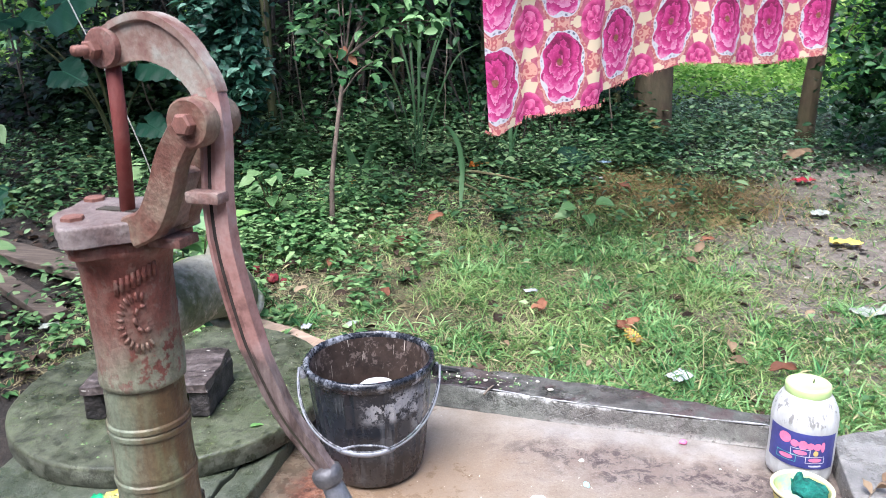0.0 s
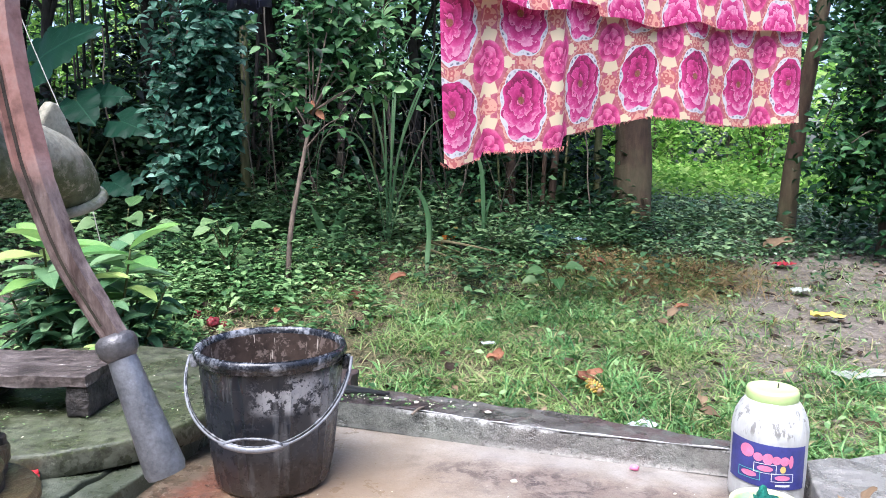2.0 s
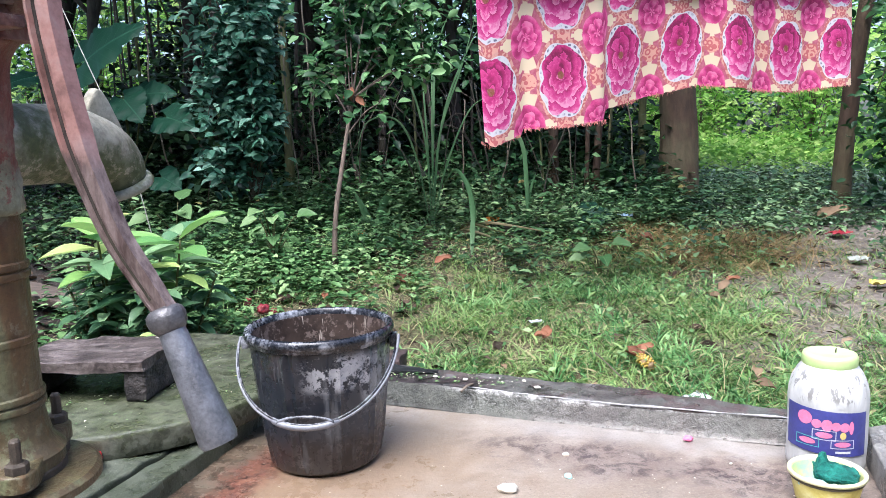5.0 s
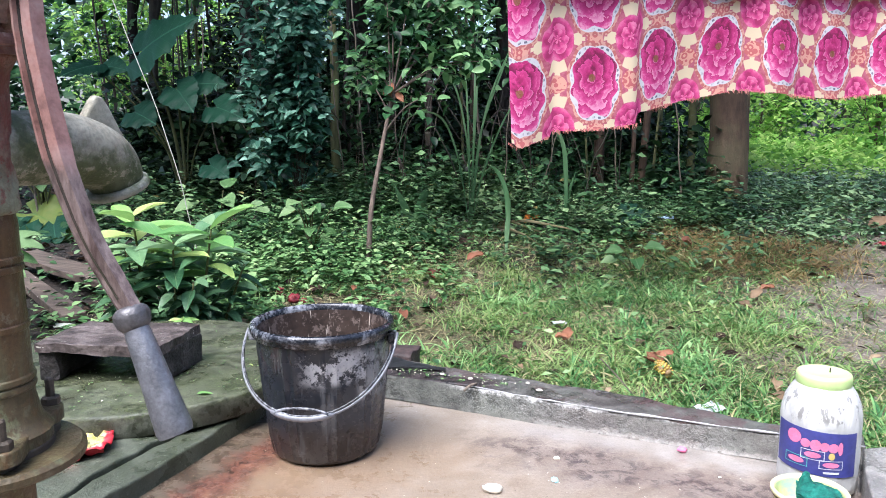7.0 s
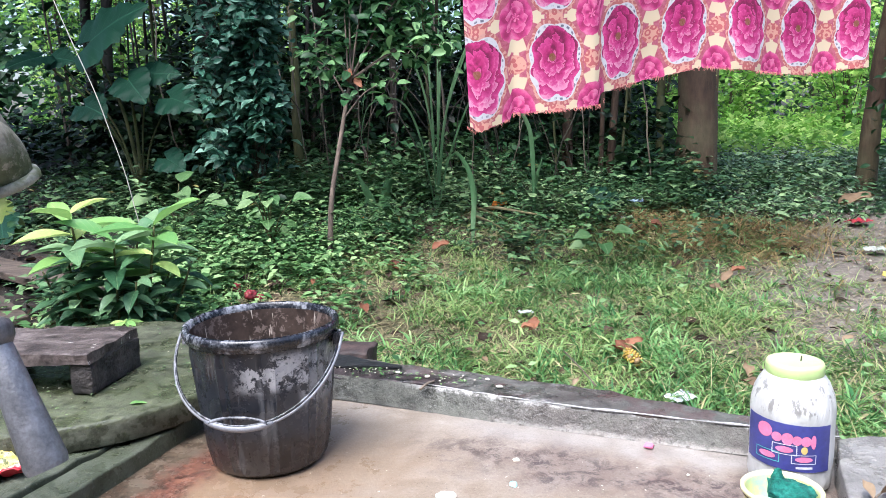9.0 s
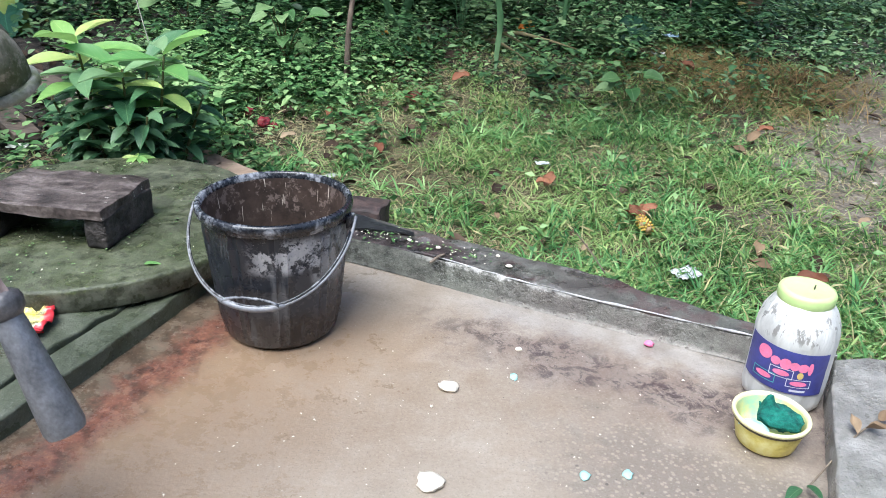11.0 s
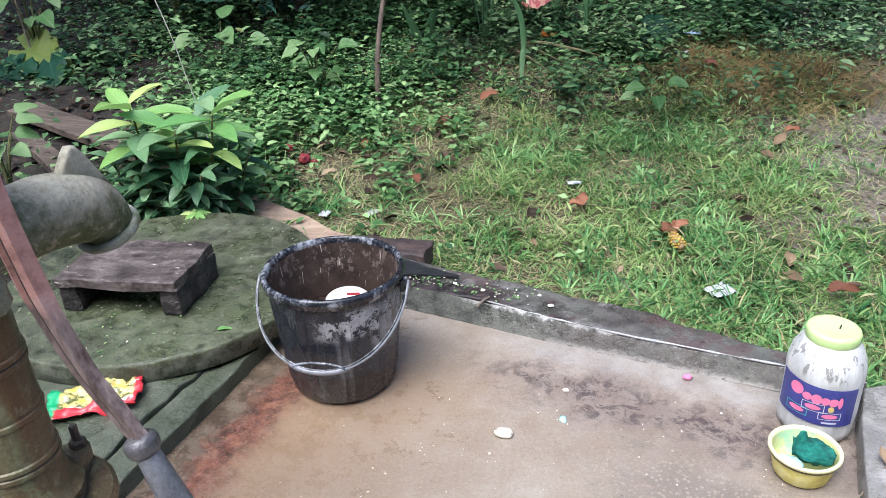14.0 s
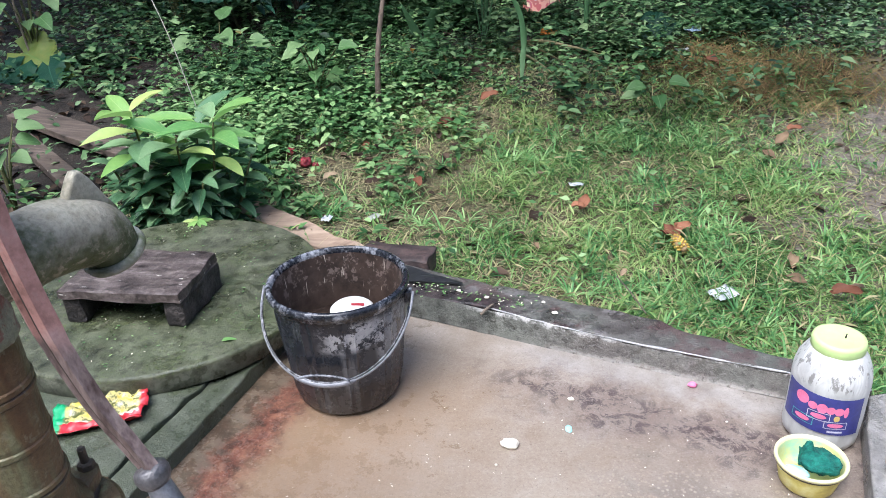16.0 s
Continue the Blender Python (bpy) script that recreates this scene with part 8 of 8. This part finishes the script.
part("side_hedge", scatter(LEAF_LOW, np.stack([bx, by, rng.uniform(-0.1, 3.0, m)], -1), lean_dirs(m, -0.7, 0.4), UPS + rng.normal(0, 0.6, (m, 3)), rng.uniform(0.18, 0.34, m)), M_SHADED, None, "unseen leaf hedge added to block low light from the sides", category="hedge", kind="stuff")


# ---- small things: litter, fallen leaves, food scraps ----
def on_ground(x, y, lift=0.0):
    return (x, y, float(ground_z(x, y)) + lift)


def crumple(center, size, turn, amount, seed, cuts=14, fold=0.0):
    """A thin crumpled sheet, closed to a flat parcel."""
    bm = bmesh.new()
    bmesh.ops.create_grid(bm, x_segments=cuts, y_segments=cuts, size=0.5)
    m = Matrix.Translation(center) @ Matrix.Rotation(radians(turn), 4, "Z")
    for v in bm.verts:
        p = v.co.copy()
        k = Vector((p.x * 5, p.y * 5, seed))
        z = amount * (noise.noise(k) + 0.6 * abs(noise.noise(k * 2.3)) + 0.3 * noise.noise(k * 5)) + fold * p.x * p.x
        edge = 0.14 * noise.noise(k * 0.9) + 0.05 * noise.noise(k * 3.1)
        v.co = m @ Vector((p.x * size[0] * (1 + edge), p.y * size[1] * (1 + 0.16 * noise.noise(k * 0.8 + Vector((4, 0, 0))) + 0.05 * noise.noise(k * 4.2)), max(z + amount * 0.8, 0.0)))
    bmesh.ops.solidify(bm, geom=bm.faces[:], thickness=0.0012)
    return bm


def scrap(name, shape, material, label, category="litter", smooth=True, **kw):
    return part(name, shape, material, None, label, smooth, category=category, **kw)


def packet_material():
    n = Nodes("printed_foil")
    u, v, _ = n.xyz(n.coords())
    x = n.m("ADD", u, 0.635)
    y = n.m("ADD", v, -1.335)
    c = n.m("ADD", n.m("MULTIPLY", x, 0.92), n.m("MULTIPLY", y, 0.38))
    d = n.m("ADD", n.m("MULTIPLY", y, 0.92), n.m("MULTIPLY", x, -0.38))
    col = n.ramp(n.noise(70, 4, 0.7), (0.4, (0.5, 0.38, 0.06)), (0.5, (0.52, 0.47, 0.2)), (0.57, (0.1, 0.11, 0.03)))
    col = n.mix(n.step(d, -0.016, -0.02), col, (0.7, 0.6, 0.5))
    col = n.mix(n.step(d, -0.021, -0.024), col, (0.5, 0.03, 0.04))
    col = n.mix(n.step(c, 0.068, 0.076), col, (0.5, 0.03, 0.04))
    col = n.mix(n.step(c, -0.066, -0.074), col, (0.02, 0.3, 0.12))
    return n.done(col, 0.3, n.noise(40, 4), 0.4, 0.004)


scrap("snack_packet", crumple((-0.64, 1.328, 0.044), (0.175, 0.1), 24, 0.02, 3.0, 26), packet_material(), "crumpled yellow and red foil packet on the ledge", "packet")
scrap("clear_wrapper", crumple((-0.76, 1.3, 0.047), (0.05, 0.035), -10, 0.008, 9.0), plain("dull_clear_plastic", (0.17, 0.18, 0.165), 0.35, 0.3, 40), "crumpled translucent plastic scrap on the ledge", "wrapper")


def lump(center, size, seed, rough=0.3, sub=2):
    bm = bmesh.new()
    bmesh.ops.create_icosphere(bm, subdivisions=sub, radius=1)
    for v in bm.verts:
        k = v.co * 1.7 + Vector((seed, 0, 0))
        s = 1 + rough * noise.noise(k) + rough * 0.4 * noise.noise(k * 3)
        v.co = Vector((center[0] + v.co.x * size[0] * s, center[1] + v.co.y * size[1] * s, center[2] + v.co.z * size[2] * s))
    return bm


FOOD = [((0.182, 1.378, 0.007), (0.019, 0.012, 0.008), "piece"), ((0.185, 1.137, 0.006), (0.021, 0.019, 0.007), "flake"), ((0.298, 1.53, 0.003), (0.007, 0.005, 0.004), "crumb"), ((0.093, 1.838, 0.056), (0.006, 0.004, 0.004), "crumb"), ((0.259, 1.783, 0.054), (0.008, 0.006, 0.003), "crumb"), ((0.231, 1.829, 0.054), (0.005, 0.004, 0.003), "crumb"), ((0.159, 1.323, 0.002), (0.003, 0.003, 0.002), "crumb"), ((0.602, 1.487, 0.002), (0.003, 0.002, 0.002), "crumb"), ((0.02, 1.87, 0.054), (0.006, 0.004, 0.003), "crumb")]
for k, (c, s, kind) in enumerate(FOOD):
    scrap("food_" + kind, lump(c, s, k * 3.3, 0.35, 3 if s[0] > 0.015 else 2), M_RICE, "whitish scrap of wet food lying on concrete", "food scrap", group="food scraps")
for x, y in ((0.415, 1.197), (0.481, 1.212), (0.293, 1.437)):
    scrap("soap_blob", lump((x, y, 0.002), (0.008, 0.011, 0.0025), x * 9, 0.4), M_SOAP, "small pale cyan soap blob on the slab", "soap blob", group="soap blobs")
scrap("red_peel", lump((0.551, 1.596, 0.006), (0.01, 0.007, 0.006), 4.4, 0.35), M_PINKINK, "small pink-red fruit peel on the slab", "peel")
vine([(0.085, 1.77, 0.052), (0.1, 1.785, 0.06), (0.112, 1.808, 0.056)], 0.003, M_PALEVINE, "straw_bit", "short pale straw lying on the kerb", "straw")
vine([(0.47, 1.80, 0.05), (0.44, 1.84, 0.075), (0.40, 1.875, 0.11)], 0.0016, M_TWIG, "dry_twig", "thin dry twig sticking up behind the kerb", "twig")
tagged(leaf_part(L_FALLEN, None, (-0.46, 1.54, 0.1), (0.9, 0.4, 0), (0, 0, 1), 0.033, "fallen_leaf"), "small yellow-green leaf lying on the mossy cover", "leaf", "fallen leaves")
tagged(leaf_part(L_FALLEN, None, (-0.43, 1.75, 0.1), (0.9, -0.4, 0), (0, 0, 1), 0.016, "fallen_leaf"), "tiny yellow leaf lying on the mossy cover", "leaf", "fallen leaves")
# wilted sprig beside the bowl
vine([(0.745, 1.225, 0.012), (0.79, 1.27, 0.03), (0.832, 1.302, 0.06), (0.88, 1.345, 0.062)], 0.0016, M_PALEVINE, "wilted_sprig", "thin wilted plant sprig lying against the kerb", "sprig")
for at, d, s, me in (((0.735, 1.22, 0.01), (-0.5, -0.6, 0.2), 0.05, L_OLD), ((0.745, 1.225, 0.012), (0.2, -0.7, 0.3), 0.04, L_OLD), ((0.85, 1.32, 0.062), (0.3, -0.5, 0.3), 0.045, L_TAN), ((0.875, 1.34, 0.062), (0.7, 0.3, 0.3), 0.04, L_TAN), ((0.83, 1.3, 0.062), (-0.1, 0.7, 0.3), 0.035, L_TAN)):
    tagged(leaf_part(me, None, at, d, (0, 0, 1), s, "wilted_leaf"), "curled wilted leaf lying beside the soap bowl", "leaf", "wilted leaves")

# small star-leaved seedling at the edge of the round cover
seedling = blank("seedling", "small star-leaved green seedling beside the round cover", "plant", (-0.79, 2.15, 0.06))
part("stem", sweep(curve([(-0.79, 2.15, float(ground_z(-0.79, 2.15))), (-0.79, 2.145, 0.07), (-0.788, 2.14, 0.1)], 4), 0.0018, 6), M_POLE, seedling, "", True)
for k in range(6):
    a = 1.05 * k + 0.3
    leaf_part(L_YOUNG, seedling, (-0.788, 2.14, 0.1), (math.cos(a), math.sin(a), -0.12), (0, -0.2, 1), 0.055 + 0.008 * (k % 2), "leaf", 1.15)


def fleck_cloud(n, where, size, seed):
    """Tiny flat crumbs lying over a stretch of concrete."""
    g = np.random.default_rng(seed)
    at, k = np.array([where(g) for _ in range(n)]), n
    a = g.uniform(0, 6.28, k)
    d = np.stack([np.cos(a), np.sin(a), g.uniform(-0.1, 0.1, k)], -1)
    return scatter(LEAF_LOW, at, d, UPS + g.normal(0, 0.15, (k, 3)), g.uniform(*size, k))


def on_cover(g):
    r, t = 0.36 * math.sqrt(g.random()), g.uniform(0, 6.28)
    return (DISC[0] + r * math.cos(t), DISC[1] + r * math.sin(t), 0.101)


def on_kerb_end(g):
    t = g.random()
    return (-0.14 + 0.36 * t ** 1.4, 1.93 - 0.12 * t + g.normal(0, 0.025), 0.056)


def on_slab(g):
    return (g.uniform(-0.3, 0.7), g.uniform(0.9, 1.5), 0.0045)


part("moss_crumbs", stack(fleck_cloud(260, on_cover, (0.004, 0.01), 91), fleck_cloud(90, on_kerb_end, (0.006, 0.014), 92)), M_WEED, None, "tiny green moss crumbs and leaf bits on damp concrete", category="crumbs", kind="stuff")
part("pale_crumbs", stack(fleck_cloud(70, on_cover, (0.003, 0.007), 93), fleck_cloud(60, on_kerb_end, (0.004, 0.008), 94), fleck_cloud(120, on_slab, (0.0025, 0.006), 95)), M_RICE, None, "tiny pale crumbs of food on damp concrete", category="crumbs", kind="stuff")

DEAD = [(0.62, 2.53, L_RUST, 0.1, 0.4), (0.33, 2.64, L_RUST, 0.11, 1.2), (0.3, 2.66, L_RUST, 0.08, -0.5), (-0.235, 2.73, L_RUST, 0.09, 2.0), (-0.25, 3.27, L_RUST, 0.12, 0.2), (-0.2, 3.23, L_RUST, 0.09, 2.6), (0.13, 4.58, L_ORANGE, 0.15, 0.6), (1.02, 4.15, L_RUST, 0.13, 2.4), (0.96, 2.38, L_TAN, 0.1, 1.4), (1.03, 2.25, L_RUST, 0.12, -0.5), (0.98, 2.28, L_TAN, 0.1, 2.8), (-0.31, 2.8, L_FALLEN, 0.1, 3.0), (-0.68, 3.33, L_FALLEN, 0.12, 1.3), (-0.53, 3.24, L_FALLEN, 0.13, 0.2), (-0.56, 4.2, L_ORANGE, 0.1, 1.0), (1.08, 3.2, L_TAN, 0.12, 0.8), (1.05, 3.05, L_TAN, 0.1, 2.3), (1.15, 3.35, L_RUST, 0.09, -0.4), (2.15, 4.87, L_TAN, 0.3, 0.1), (-0.6, 2.75, L_TAN, 0.08, 0.4), (-0.5, 3.0, L_RUST, 0.08, 1.6), (-0.1, 3.55, L_RUST, 0.12, 0.4), (-0.05, 3.6, L_TAN, 0.1, 2.1), (0.05, 4.3, L_TAN, 0.14, 2.8), (-1.72, 2.58, L_FALLEN, 0.09, 0.6), (0.45, 2.3, L_TAN, 0.05, 1.0), (0.2, 2.4, L_TAN, 0.05, 2.0), (1.3, 2.6, L_TAN, 0.06, 0.3)]
for x, y, me, s, a in DEAD:
    words = {L_RUST: "curled rust-brown dead leaf lying in the grass", L_ORANGE: "bright orange dead leaf lying on dark plants", L_TAN: "pale tan dried leaf lying on the ground", L_FALLEN: "yellow-green fallen leaf lying in the grass"}[me]
    tagged(leaf_part(me, None, on_ground(x, y, 0.035), (math.cos(a), math.sin(a), 0.15), (0.1, -0.4, 1), s * 0.72, "dead_leaf"), words, "leaf", "dead leaves")


M_TANHUSK = plain("tan_husk", (0.3, 0.2, 0.1), 0.7, 0.4, 40)


def corn_cob():
    c = Vector(on_ground(0.64, 2.47, 0.035))
    cob = blank("maize_cob", "half-eaten yellow maize cob lying in the grass", "maize cob", c)
    a, b = c + Vector((-0.012, 0.03, 0.004)), c + Vector((0.012, -0.045, 0))
    part("core", sweep([a, (a + b) / 2, b], [0.012, 0.018, 0.01], 12), M_TANHUSK, cob, "pale core", True)
    d = (b - a).normalized()
    s = d.cross(Vector((0, 0, 1))).normalized()
    u = s.cross(d)
    seeds = []
    for i in range(9):
        for k in range(9):
            if (i * 7 + k * 3) % 5 == 0:
                continue
            t = 2 * math.pi * (k + 0.5 * (i % 2)) / 9
            r = 0.018 * (0.75 + 0.25 * math.sin(math.pi * (i + 0.5) / 9))
            p = a + d * (0.005 + 0.0085 * i) + (s * math.cos(t) + u * math.sin(t)) * r
            n = (s * math.cos(t) + u * math.sin(t))
            seeds.append(sweep([p - n * 0.003, p + n * 0.002, p + n * 0.004], [0.0042, 0.0042, 0.002], 5))
    part("kernels", join(*seeds), M_KERNEL, cob, "yellow kernels", True, kind="stuff")
    for ahead, up, size in (((-0.5, 0.8, 0.35), (0, -0.6, 1), 0.062), ((0.2, 0.9, 0.3), (0.3, -0.5, 1), 0.055), ((-0.9, 0.2, 0.25), (0, 0, 1), 0.05)):
        leaf_part(L_RUST, cob, a, ahead, up, size, "husk")
    return cob


corn_cob()
for x, y, s in ((-0.71, 2.89, 0.022), (-0.8, 2.98, 0.018), (-0.66, 2.86, 0.012)):
    scrap("red_fruit", lump(on_ground(x, y, 0.03), (s, s, s * 0.9), x * 5, 0.45, 3), M_FRUIT, "small crushed red fruit lying in the grass", "fruit", group="red fruits")
for x, y, sx, sy, t, m, w in ((0.735, 2.22, 0.075, 0.06, 30, M_PAPER, "crumpled white plastic scrap lying in the grass"), (0.32, 2.83, 0.05, 0.03, 10, M_PAPER, "small white scrap lying in the grass"), (-0.35, 2.49, 0.045, 0.03, 60, M_PALEFOIL, "small pale scrap lying beside the board"), (1.84, 3.39, 0.13, 0.07, -15, M_YELLOWFOIL, "flattened yellow wrapper lying on the path"), (2.08, 4.39, 0.12, 0.07, 10, M_REDFOIL, "crumpled red wrapper lying on the path"), (1.9, 3.78, 0.1, 0.07, 40, M_PALEFOIL, "crumpled pale plastic wrapper lying on the path"), (-1.43, 2.51, 0.065, 0.04, 25, M_PALEFOIL, "crumpled pale packet lying on the soil"), (0.87, 4.38, 0.07, 0.05, 0, M_PAPER, "bluish-white plastic scrap lying in the plants"), (-0.5, 2.45, 0.04, 0.03, 80, M_PAPER, "small white scrap lying beside the board"), (1.62, 2.68, 0.2, 0.08, 10, M_PALEFOIL, "pale flat scrap lying on the path's edge")):
    scrap("wrapper", crumple(on_ground(x, y, 0.02), (sx, sy), t, 0.2 * min(sx, sy), x * 7 + y, 12), m, w, "wrapper")
tagged(leaf_part(L_ELE, None, on_ground(0.72, 4.62, 0.09), (0.95, -0.3, -0.05), (0, -0.7, 0.8), 0.2, "fallen_leaf"), "broad dark-green leaf lying over low plants", "leaf", "fallen leaves")
scrap("wrapper", crumple(on_ground(0.93, 4.5, 0.07), (0.075, 0.055), 40, 0.014, 5.5, 12), plain("blue_white_foil", (0.3, 0.42, 0.55), 0.35, 0.5, 22), "crumpled blue and white wrapper beside the hay", "wrapper")
